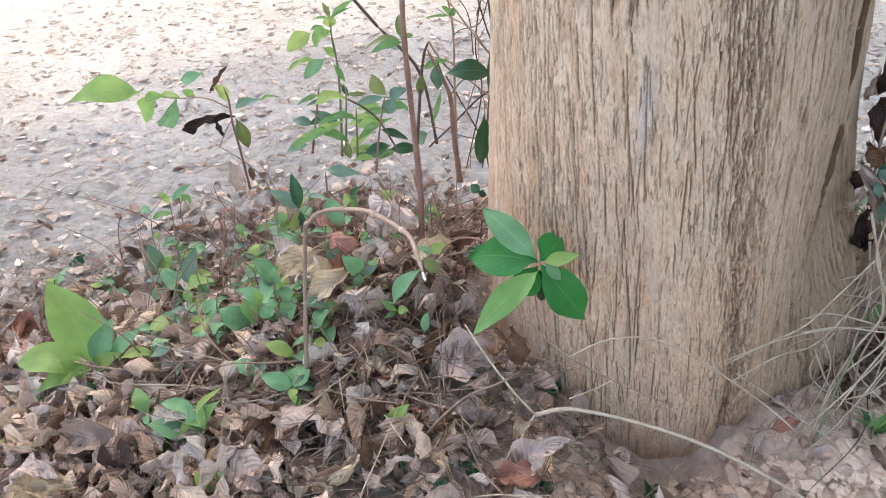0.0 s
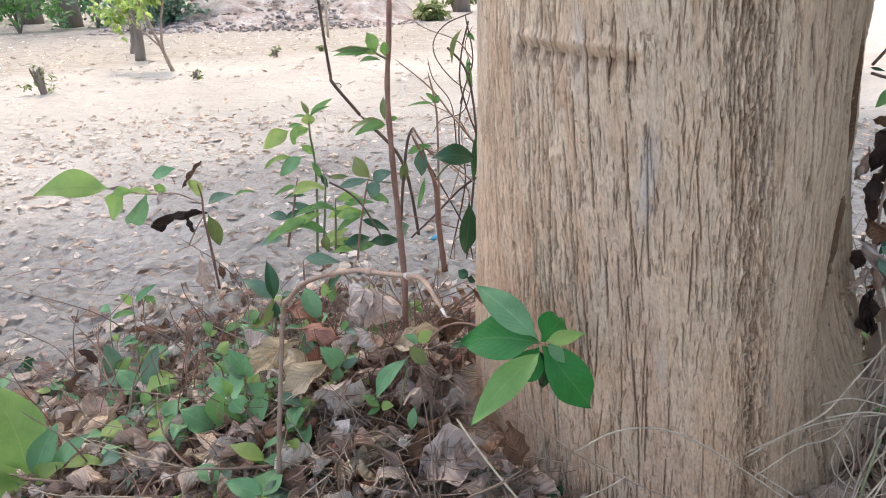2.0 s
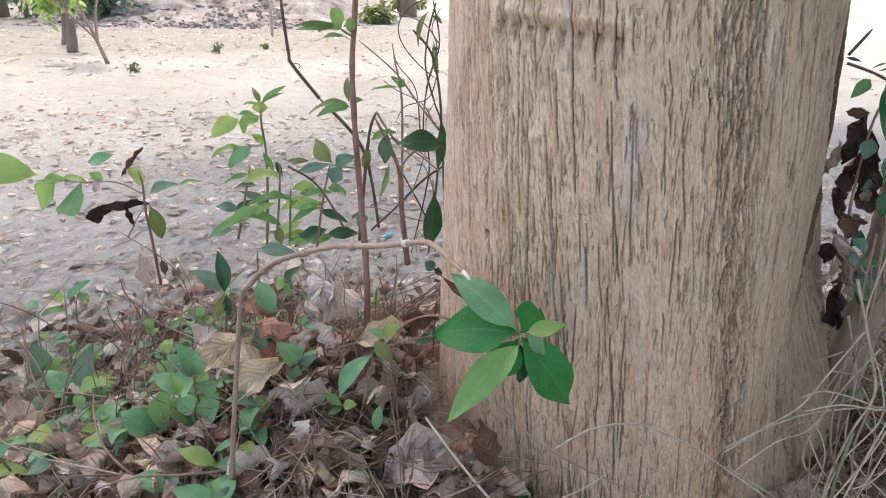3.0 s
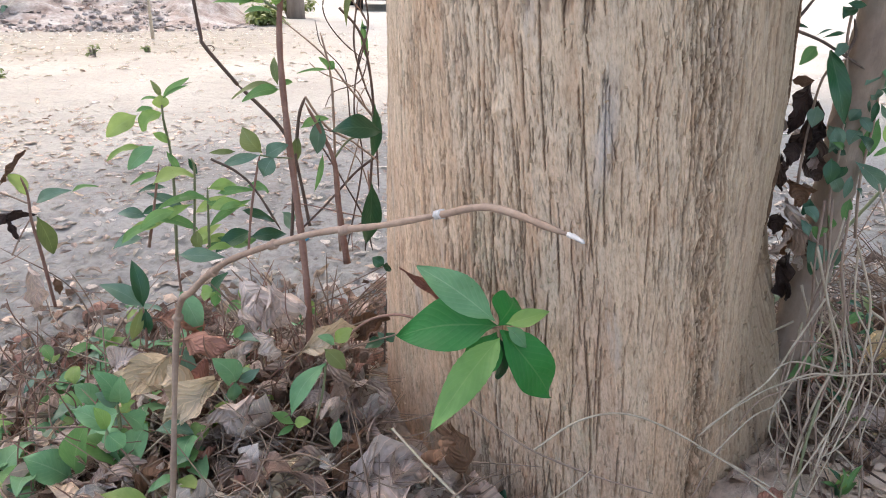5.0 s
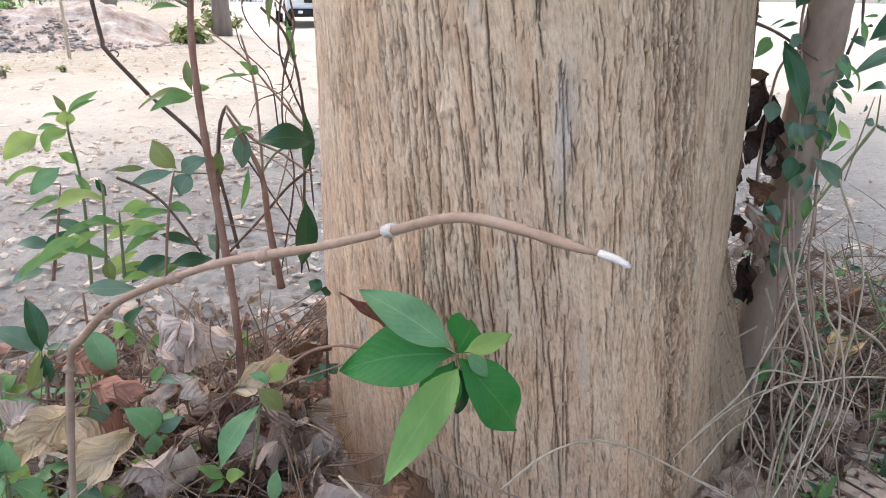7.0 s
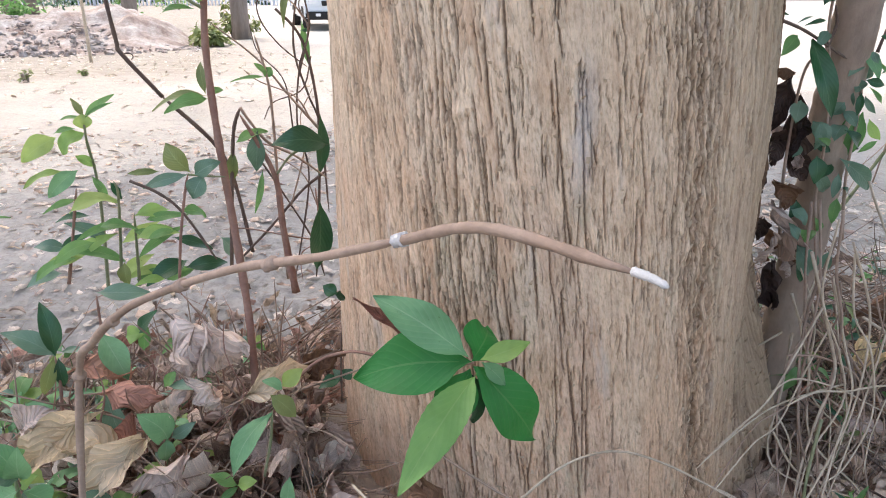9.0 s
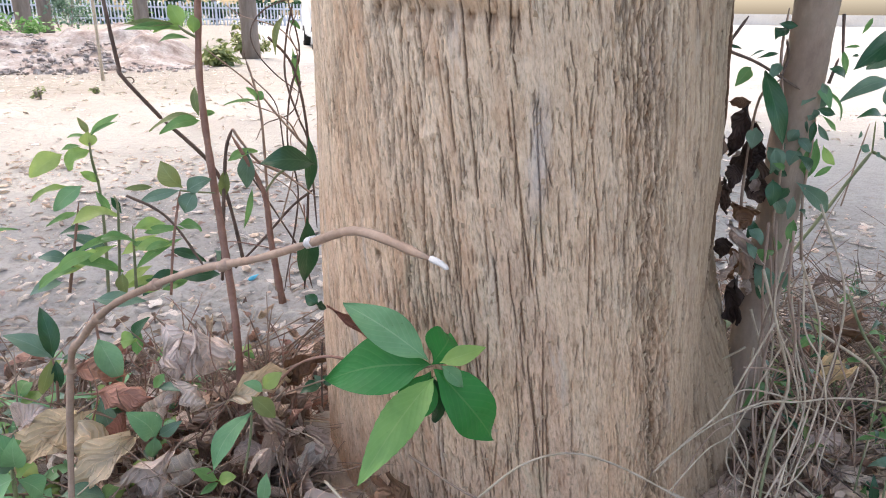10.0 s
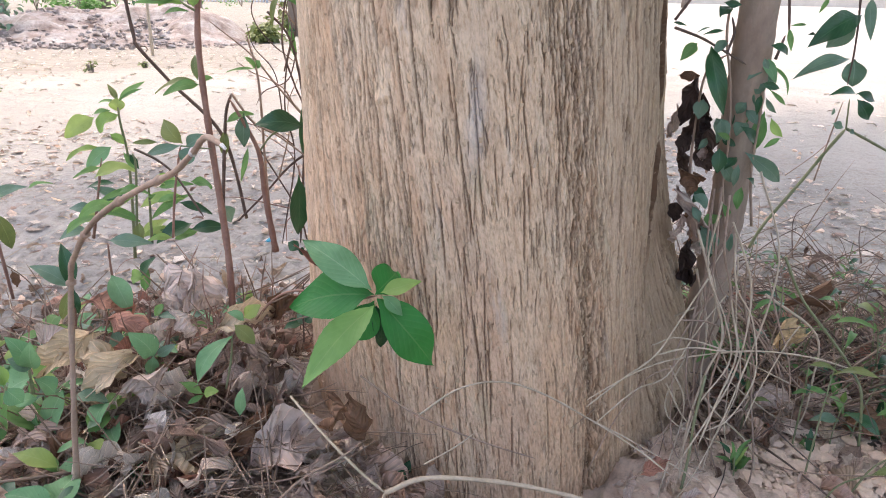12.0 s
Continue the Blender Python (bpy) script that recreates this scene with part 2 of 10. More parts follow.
BARK = bark_material()
DIRT = ground_material()
GREEN = {
    "bright": leaf_material("leaf_bright", (0.31, 0.48, 0.15), (0.20, 0.37, 0.095), 0.5),
    "lime": leaf_material("leaf_lime", (0.37, 0.49, 0.16), (0.24, 0.38, 0.10), 0.5),
    "fresh": leaf_material("leaf_fresh", (0.21, 0.42, 0.13), (0.13, 0.31, 0.085), 0.4),
    "mid": leaf_material("leaf_mid", (0.19, 0.37, 0.125), (0.10, 0.25, 0.08), 0.46),
    "glossy": leaf_material("leaf_glossy", (0.035, 0.255, 0.055), (0.02, 0.175, 0.038), 0.3, 0.45, 0.3, (0.42, 0.55, 0.25), 0.07),
    "dark": leaf_material("leaf_dark", (0.03, 0.115, 0.045), (0.014, 0.06, 0.028), 0.2, 0.35, 0.5, (0.2, 0.35, 0.2), 0.1),
    "mint": leaf_material("leaf_mint", (0.20, 0.40, 0.20), (0.12, 0.30, 0.14), 0.3, 0.55, 0.4, (0.5, 0.62, 0.45)),
    "slate": leaf_material("leaf_slate", (0.16, 0.27, 0.185), (0.085, 0.175, 0.115), 0.28, 0.4, 0.5, (0.4, 0.5, 0.45)),
    "olive": leaf_material("leaf_olive", (0.22, 0.26, 0.09), (0.11, 0.16, 0.055), 0.3),
}
DRY = {
    "litter": dry_material("dry_leaf", [(0.0, (0.47, 0.335, 0.27)), (0.2, (0.72, 0.60, 0.53)), (0.34, (0.27, 0.165, 0.125)), (0.5, (0.86, 0.77, 0.71)), (0.64, (0.52, 0.36, 0.285)), (0.76, (0.80, 0.66, 0.50)), (0.87, (0.20, 0.125, 0.10)), (1.0, (0.76, 0.63, 0.56))]),
    "pale": dry_material("dry_leaf_pale", [(0.0, (0.60, 0.53, 0.47)), (0.35, (0.76, 0.70, 0.64)), (0.6, (0.46, 0.375, 0.32)), (0.8, (0.84, 0.79, 0.74)), (1.0, (0.62, 0.50, 0.40))]),
    "red": dry_material("dry_leaf_reddish", [(0.0, (0.34, 0.155, 0.115)), (1.0, (0.46, 0.25, 0.19))], 0.2),
    "straw": dry_material("dry_leaf_straw", [(0.0, (0.56, 0.44, 0.29)), (0.5, (0.64, 0.53, 0.39)), (1.0, (0.60, 0.46, 0.28))], 0.2),
    "grey": dry_material("dry_leaf_grey", [(0.0, (0.52, 0.415, 0.37)), (0.5, (0.72, 0.61, 0.55)), (1.0, (0.45, 0.345, 0.30))]),
    "brown": dry_material("dry_leaf_brown", [(0.0, (0.17, 0.095, 0.06)), (1.0, (0.24, 0.14, 0.09))]),
    "mixed": dry_material("dry_leaf_mixed", [(0.0, (0.22, 0.13, 0.095)), (0.2, (0.56, 0.44, 0.37)), (0.38, (0.13, 0.075, 0.055)), (0.56, (0.68, 0.56, 0.48)), (0.72, (0.36, 0.175, 0.13)), (0.86, (0.50, 0.40, 0.30)), (1.0, (0.17, 0.10, 0.08))]),
    "black": dry_material("dry_leaf_blackish", [(0.0, (0.045, 0.03, 0.028)), (1.0, (0.09, 0.06, 0.05))]),
}
STEM_RED = surface("stem_reddish", [(0.3, (0.21, 0.105, 0.08)), (0.7, (0.36, 0.22, 0.17))], 40, 300, 0.0008, 0.7)
STEM_DARK = surface("stem_dark", [(0.3, (0.085, 0.058, 0.048)), (0.7, (0.19, 0.135, 0.11))], 40, 300, 0.0008, 0.7)
STEM_TAN = surface("stem_tan", [(0.3, (0.29, 0.20, 0.15)), (0.7, (0.45, 0.335, 0.265))], 40, 300, 0.0008, 0.75)
STEM_PALE = surface("stem_pale", [(0.3, (0.42, 0.34, 0.25)), (0.7, (0.60, 0.51, 0.40))], 50, 260, 0.0008, 0.8)
STEM_GREEN = surface("stem_green", [(0.3, (0.15, 0.19, 0.09)), (0.7, (0.27, 0.28, 0.17))], 40, 300, 0.0005, 0.6)
TWIG = surface("twig", [(0.25, (0.14, 0.095, 0.07)), (0.5, (0.27, 0.195, 0.15)), (0.75, (0.42, 0.33, 0.26))], 12, 300, 0.0008, 0.85)
WHITE_FUZZ = surface("white_fuzz", [(0.3, (0.54, 0.53, 0.52)), (0.7, (0.68, 0.67, 0.66))], 60, 400, 0.001, 0.9)
BARK_FLAKE = surface("bark_flake", [(0.3, (0.46, 0.33, 0.22)), (0.7, (0.68, 0.55, 0.41))], 40, 400, 0.0005, 0.9)
BARK_YOUNG = surface("bark_young", [(0.28, (0.22, 0.16, 0.125)), (0.5, (0.35, 0.265, 0.21)), (0.72, (0.40, 0.345, 0.275))], 14, 120, 0.003, 0.85, (1, 1, 0.5))
BARK_FAR = surface("bark_far", [(0.3, (0.16, 0.13, 0.11)), (0.7, (0.30, 0.255, 0.22))], 6, 40, 0.01, 0.9, (1, 1, 0.2))
CLOD = surface("soil_clod", [(0.3, (0.62, 0.455, 0.345)), (0.7, (0.84, 0.66, 0.53))], 18, 160, 0.002, 0.95)
RUBBLE = surface("rubble", [(0.3, (0.22, 0.165, 0.145)), (0.45, (0.33, 0.28, 0.255)), (0.55, (0.40, 0.365, 0.345)), (0.7, (0.50, 0.48, 0.465))], 5, 22, 0.04, 0.95, fine=0.6)
PAINT_FENCE = surface("fence_paint", [(0.3, (0.55, 0.60, 0.68)), (0.7, (0.70, 0.74, 0.80))], 5, 60, 0.002, 0.6)
WALL_FAR = surface("plaster_far", [(0.3, (0.62, 0.57, 0.50)), (0.7, (0.72, 0.68, 0.62))], 0.6, 8, 0.01, 0.9)
PLASTIC_BLUE = surface("blue_plastic", [(0.3, (0.05, 0.36, 0.55)), (0.7, (0.10, 0.50, 0.68))], 30, 200, 0.0005, 0.4)
CAR_PAINT = surface("car_paint", [(0.3, (0.66, 0.70, 0.74)), (0.7, (0.74, 0.78, 0.80))], 1, 300, 0.0, 0.25, (1, 1, 1), 0.5, 0.05)
RUBBER = surface("black_rubber", [(0.3, (0.02, 0.02, 0.02)), (0.7, (0.035, 0.035, 0.035))], 10, 80, 0.001, 0.8)
LAMP_GLASS = surface("lamp_glass", [(0.3, (0.75, 0.78, 0.8)), (0.7, (0.85, 0.86, 0.88))], 20, 100, 0.0, 0.1, (1, 1, 1), 0.6, 0.1)
WINDSCREEN = surface("windscreen", [(0.3, (0.05, 0.08, 0.10)), (0.7, (0.09, 0.13, 0.15))], 1, 40, 0.0, 0.08, (1, 1, 1), 0.8, 0.05)


# ---- building helpers ----
rng = random.Random(7)


def mesh_of(name, verts, faces, mat, uvs=None, smooth=True):
    me = bpy.data.meshes.new(name)
    me.from_pydata([tuple(v) for v in verts], [], faces)
    me.materials.append(mat)
    if smooth:
        me.polygons.foreach_set("use_smooth", [True] * len(me.polygons))
    if uvs is not None:
        layer = me.uv_layers.new(name="UVMap")
        idx = np.empty(len(me.loops), dtype=np.int32)
        me.loops.foreach_get("vertex_index", idx)
        layer.data.foreach_set("uv", np.asarray(uvs, dtype=np.float32)[idx].ravel())
    me.update()
    return me


def part(name, me, parent, label=""):
    """A mesh in world metres becomes one object under a thing or part."""
    ob = new(name, me)
    if parent is not None:
        origin = parent.matrix_world.translation if parent.parent is None else parent.parent.matrix_world.translation
        me.transform(Matrix.Translation(-origin))
        ob.parent = parent
    return tagged(ob, label) if label else ob


def thing(name, at, label, category, group="", kind=""):
    ob = new(name)
    ob.empty_display_size = 0.02
    ob.location = at
    ob.matrix_world = Matrix.Translation(at)
    return tagged(ob, label, category, group, kind)


def spline(points, n):
    """Catmull-Rom through the points, n samples."""
    p = np.asarray(points, dtype=float)
    if len(p) == 2:
        return p[0] + (p[1] - p[0]) * np.linspace(0, 1, n)[:, None]
    p = np.vstack([2 * p[0] - p[1], p, 2 * p[-1] - p[-2]])
    u = np.linspace(0, len(p) - 3 - 1e-6, n)
    i = u.astype(int)
    f = (u - i)[:, None]
    a, b, c, d = p[i], p[i + 1], p[i + 2], p[i + 3]
    return 0.5 * (2 * b + (c - a) * f + (2 * a - 5 * b + 4 * c - d) * f ** 2 + (3 * b - a - 3 * c + d) * f ** 3)


def tube_data(points, r0, r1, sides=6, n=0, rough=0.12, seed=0, offset=0):
    """A tapered, slightly knobbly stem through the points: vertices and faces."""
    n = n or max(4, 5 * len(points))
    c = spline(points, n)
    g = np.random.RandomState(seed + 11)
    tang = np.gradient(c, axis=0)
    tang /= np.linalg.norm(tang, axis=1)[:, None] + 1e-12
    ref = np.array([0.0, 0.0, 1.0]) if abs(tang[:, 2]).mean() < 0.8 else np.array([1.0, 0.0, 0.0])
    s = np.cross(tang, ref)
    s /= np.linalg.norm(s, axis=1)[:, None] + 1e-12
    q = np.cross(tang, s)
    rad = np.linspace(r0, r1, n) * (1 + rough * g.uniform(-1, 1, n))
    if rough > 0.07:
        rad[-1] *= 0.35
        rad[-2] *= 0.8
    ang = np.linspace(0, 2 * np.pi, sides, endpoint=False)
    ring = (np.cos(ang)[None, :, None] * s[:, None, :] + np.sin(ang)[None, :, None] * q[:, None, :]) * rad[:, None, None] + c[:, None, :]
    verts = ring.reshape(-1, 3)
    faces = []
    for i in range(n - 1):
        for j in range(sides):
            a, b = i * sides + j, i * sides + (j + 1) % sides
            faces.append((offset + a, offset + b, offset + b + sides, offset + a + sides))
    faces.append(tuple(offset + j for j in reversed(range(sides))))
    faces.append(tuple(offset + (n - 1) * sides + j for j in range(sides)))
    return verts, faces


def tube(name, points, r0, r1, mat, parent, label="", sides=6, rough=0.12):
    v, f = tube_data(points, r0, r1, sides, 0, rough, len(points) * 7 + int(abs(points[0][0]) * 1000))
    return part(name, mesh_of(name, v, f, mat), parent, label)


def blade_data(base, tip, width, normal, fold=0.25, arch=0.12, wave=0.05, shape=0.85, nv=12, nu=6, seed=0, tooth=0.0, curl=0.0, stalk=0.06, crumple=0.0):
    """A leaf blade from base to tip: ovate outline, folded along the midrib, arched and wavy. Vertices, faces, uv."""
    g = np.random.RandomState(seed)
    b, t = np.asarray(base, float), np.asarray(tip, float)
    length = np.linalg.norm(t - b)
    d = (t - b) / (length + 1e-9)
    nrm = np.asarray(normal, float)
    nrm = nrm - d * (nrm @ d)
    if np.linalg.norm(nrm) < 1e-3:
        nrm = np.cross(d, [0.3, 0.9, 0.2])
    nrm /= np.linalg.norm(nrm)
    s = np.cross(d, nrm)
    v = np.linspace(0, 1, nv + 1)
    vv = np.clip((v - stalk) / (1 - stalk), 0, 1)
    w = np.sin(np.pi * vv ** shape) ** 0.8 * (1 - 0.25 * vv ** 3)
    w = np.maximum(w, 0.02) * width * 0.5
    if tooth:
        w = w * (1 - tooth * (np.arange(nv + 1) % 2))
    u = np.linspace(-1, 1, nu + 1)
    ph = g.uniform(0, 6.28, 4)
    along = b + d * (v * length)[:, None] + nrm * (arch * length * np.sin(np.pi * v * 0.95))[:, None]
    along = along + s * (g.uniform(-0.05, 0.05) * length * np.sin(np.pi * v))[:, None] - nrm * (g.uniform(0.0, 0.10) * length * v ** 3)[:, None]
    side = u[None, :] * w[:, None]
    up = fold * np.abs(u)[None, :] ** 1.3 * w[:, None]
    up = up + wave * width * np.sin(v[:, None] * 9 + ph[0] + u[None, :] * 1.5) * np.abs(u)[None, :]
    up = up + curl * length * (u[None, :] ** 2) * np.sin(v[:, None] * 3.0 + ph[1])
    side = side * (1 - 0.35 * min(1.0, abs(curl) * 4) * u[None, :] ** 2)
    verts = along[:, None, :] + side[:, :, None] * s + up[:, :, None] * nrm
    if crumple:
        q = length * crumple
        a = u[None, :] * 2.2 + ph[2]
        c = v[:, None] * 9.0 + ph[3]
        verts = verts + (q * (np.sin(a * 1.7 + c) * np.cos(c * 0.8 - a) + 0.5 * np.sin(c * 2.3 + a * 2.1)))[:, :, None] * nrm + (0.6 * q * np.sin(c * 1.9 + a))[:, :, None] * s + (0.5 * q * np.sin(a * 2.7 + 1))[:, :, None] * np.ones((nv + 1, 1, 1)) * d
    faces = [(i * (nu + 1) + j, i * (nu + 1) + j + 1, (i + 1) * (nu + 1) + j + 1, (i + 1) * (nu + 1) + j) for i in range(nv) for j in range(nu)]
    uvs = [((k + 1) / 2, a) for a in v for k in u]
    return verts.reshape(-1, 3), faces, uvs


SEED = [100]


def leaf(plant, base, tip, width, mat, normal, fold=0.25, arch=0.1, tooth=0.0, curl=0.0, shape=0.85, label="", name="leaf", crumple=0.0):
    SEED[0] += 1
    g = random.Random(SEED[0])
    base, tip = np.asarray(base, float), np.asarray(tip, float)
    if abs(base[1] - tip[1]) < 1e-6:
        dy = g.uniform(-0.45, 0.45) * float(np.linalg.norm(tip - base))
        tip = tip + np.array((tip[0] / tip[1], 1.0, -0.4)) * dy
    normal = np.asarray(normal, float) + np.array((g.gauss(0, 0.2), g.gauss(0, 0.12), g.gauss(0, 0.12)))
    v, f, uv = blade_data(base, tip, width, normal, fold + g.uniform(-0.06, 0.12), arch + g.uniform(-0.04, 0.08), g.uniform(0.04, 0.11), shape, 12 if not tooth else 26, 6, SEED[0], tooth, curl, crumple=crumple)
    return part(name, mesh_of("leaf", v, f, mat, uv), plant, label)


def joined(name, blades, mat, parent=None, label=""):
    """Many small blades as one mesh."""
    vs, fs, us, k = [], [], [], 0
    for v, f, uv in blades:
        vs.append(v)
        fs += [tuple(i + k for i in q) for q in f]
        us += uv
        k += len(v)
    return part(name, mesh_of(name, np.vstack(vs), fs, mat, us), parent, label)


def tubes_mesh(name, lines, mat, sides=5):
    """Many (points, r0, r1) stems as one mesh."""
    vs, fs, k = [], [], 0
    for i, (pts, r0, r1) in enumerate(lines):
        v, f = tube_data(pts, r0, r1, sides, 0, 0.15, i, k)
        vs.append(v)
        fs += f
        k += len(v)
    return mesh_of(name, np.vstack(vs), fs, mat)


def lattice(x, y, seed):
    """Smooth value noise, 0 to 1, for whole arrays."""
    xi, yi = np.floor(x).astype(np.int64), np.floor(y).astype(np.int64)
    fx, fy = x - xi, y - yi
    fx, fy = fx * fx * (3 - 2 * fx), fy * fy * (3 - 2 * fy)

    def h(a, b):
        n = (a * 374761393 + b * 668265263 + seed * 1442695041) & 0x7FFFFFFF
        n = ((n ^ (n >> 13)) * 1274126177) & 0x7FFFFFFF
        return ((n ^ (n >> 16)) & 0xFFFF) / 65535.0

    return (h(xi, yi) * (1 - fx) + h(xi + 1, yi) * fx) * (1 - fy) + (h(xi, yi + 1) * (1 - fx) + h(xi + 1, yi + 1) * fx) * fy


def box_mesh(name, centre, size, mat, bevel=0.0, turn=0.0):
    bm = bmesh.new()
    bmesh.ops.create_cube(bm, size=1, matrix=Matrix.Translation(centre) @ pose(0, 0, 0, 0, 0, turn) @ Matrix.Diagonal((*size, 1)))
    if bevel:
        bmesh.ops.bevel(bm, geom=bm.edges[:], offset=bevel, segments=2, affect="EDGES")
    me = bpy.data.meshes.new(name)
    bm.to_mesh(me)
    bm.free()
    me.materials.append(mat)
    return me


# ---- ground ----
def gz(x, y):
    """Height of the ground: a litter bank left of the trunk, a hollow before it, the field falling away a little."""
    x, y = np.asarray(x, float), np.asarray(y, float)
    z = -0.06 + 0.07 * np.exp(-((x + 0.04) / 0.17) ** 2 - ((y - 0.76) / 0.15) ** 2)
    z = z + 0.075 * np.exp(-((x + 0.12) / np.where(x > -0.12, 0.27, 0.36)) ** 2 - ((y - 0.52) / 0.26) ** 2)
    z = z - 0.108 * np.exp(-((x - 0.25) / 0.085) ** 2 - ((y - 0.565) / 0.072) ** 2)
    z = z + 0.03 * np.exp(-((x - 0.52) / 0.28) ** 2 - ((y - 0.66) / 0.25) ** 2)
    d = np.hypot(x, y)
    z = z - 0.0286 * np.clip(d - 4, 0, 14) + 0.0075 * np.clip(d - 18, 0, 27)
    z = z + 0.010 * (lattice(x * 3 + 40, y * 3 + 40, 3) - 0.5) + 0.05 * (lattice(x * 0.5 + 9, y * 0.5 + 9, 4) - 0.5) * np.clip((d - 1.5) / 3, 0, 1)
    return z


def steps(lo, hi, fine, grow):
    out, s, x = [], fine, hi
    while x < 600:
        s *= grow
        x += s
        out.append(x)
    left, s, x = [], fine, lo
    while x > -600:
        s *= grow
        x -= s
        left.append(x)
    return np.array(left[::-1] + list(np.arange(lo, hi + fine, fine)) + out)


def build_ground():
    xs, ys = steps(-0.8, 1.0, 0.0055, 1.06), steps(0.25, 1.3, 0.0055, 1.055)
    gx, gy = np.meshgrid(xs, ys)
    z = gz(gx, gy)
    near = np.exp(-((gx - 0.1) / 1.6) ** 4 - ((gy - 0.8) / 1.4) ** 4)
    z = z + near * (0.014 * (lattice(gx * 28 + 500, gy * 28 + 500, 5) - 0.5) + 0.011 * (lattice(gx * 75 + 900, gy * 75 + 900, 6) - 0.5))
    soil = np.exp(-(np.hypot((gx - 0.29) / 0.36, (gy - 0.58) / 0.26)) ** 4)
    crumb = np.abs(lattice(gx * 55 + 300, gy * 55 + 300, 15) - 0.5) + 0.6 * np.abs(lattice(gx * 120 + 700, gy * 120 + 700, 16) - 0.5)
    z = z + soil * 0.022 * (0.35 - crumb)
    w = len(xs)
    i = (np.arange(len(ys) - 1)[:, None] * w + np.arange(w - 1)[None, :]).ravel()
    faces = np.stack([i, i + 1, i + 1 + w, i + w], 1).tolist()
    me = mesh_of("ground", np.stack([gx, gy, z], -1).reshape(-1, 3), faces, DIRT)
    # where leaf mould lies and shade between leaves and twigs is painted in
    humus_shade = np.clip(1.25 * np.exp(-((gx + 0.22) / np.where(gx < -0.22, 0.30, 0.42)) ** 2 - ((gy - 0.55) / 0.30) ** 2) + 0.9 * np.exp(-((gx + 0.09) / 0.20) ** 2 - ((gy - 0.92) / 0.17) ** 2) + 1.15 * np.exp(-((gx - 0.80) / 0.27) ** 2 - ((gy - 0.80) / 0.17) ** 2), 0, 1)
    humus_shade = np.clip(humus_shade + 0.6 * (lattice(gx * 9 + 70, gy * 9 + 70, 8) - 0.5) * (humus_shade > 0.12), 0, 1)
    humus_shade = humus_shade * np.where(gx < 0.45, np.clip((0.16 - gx) / 0.2, 0, 1), 1)
    dist = np.hypot(gx, gy)
    sandy = np.clip((dist - 1.9) / 1.2, 0, 1) * np.clip(0.55 + 1.2 * (lattice(gx * 0.8 + 50, gy * 0.5 + 50, 12) - 0.35), 0.2, 1)
    leafy = np.clip((dist - 4.4 - 0.9 * (lattice(gx * 0.7 + 30, gy * 0.7 + 30, 13) - 0.5)) / 1.2, 0, 1) * np.clip((1.2 - gx) / 1.5, 0, 1)
    sandy = sandy * (1 - 0.75 * leafy)
    for name, val in (("humus_shade", humus_shade), ("sandy", sandy), ("leafy", leafy), ("soil", soil)):
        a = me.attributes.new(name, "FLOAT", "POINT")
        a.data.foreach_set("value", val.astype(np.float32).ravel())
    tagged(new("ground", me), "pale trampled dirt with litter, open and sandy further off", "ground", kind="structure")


build_ground()


# ---- the big tree ----
TX, TY = 0.238, 0.775


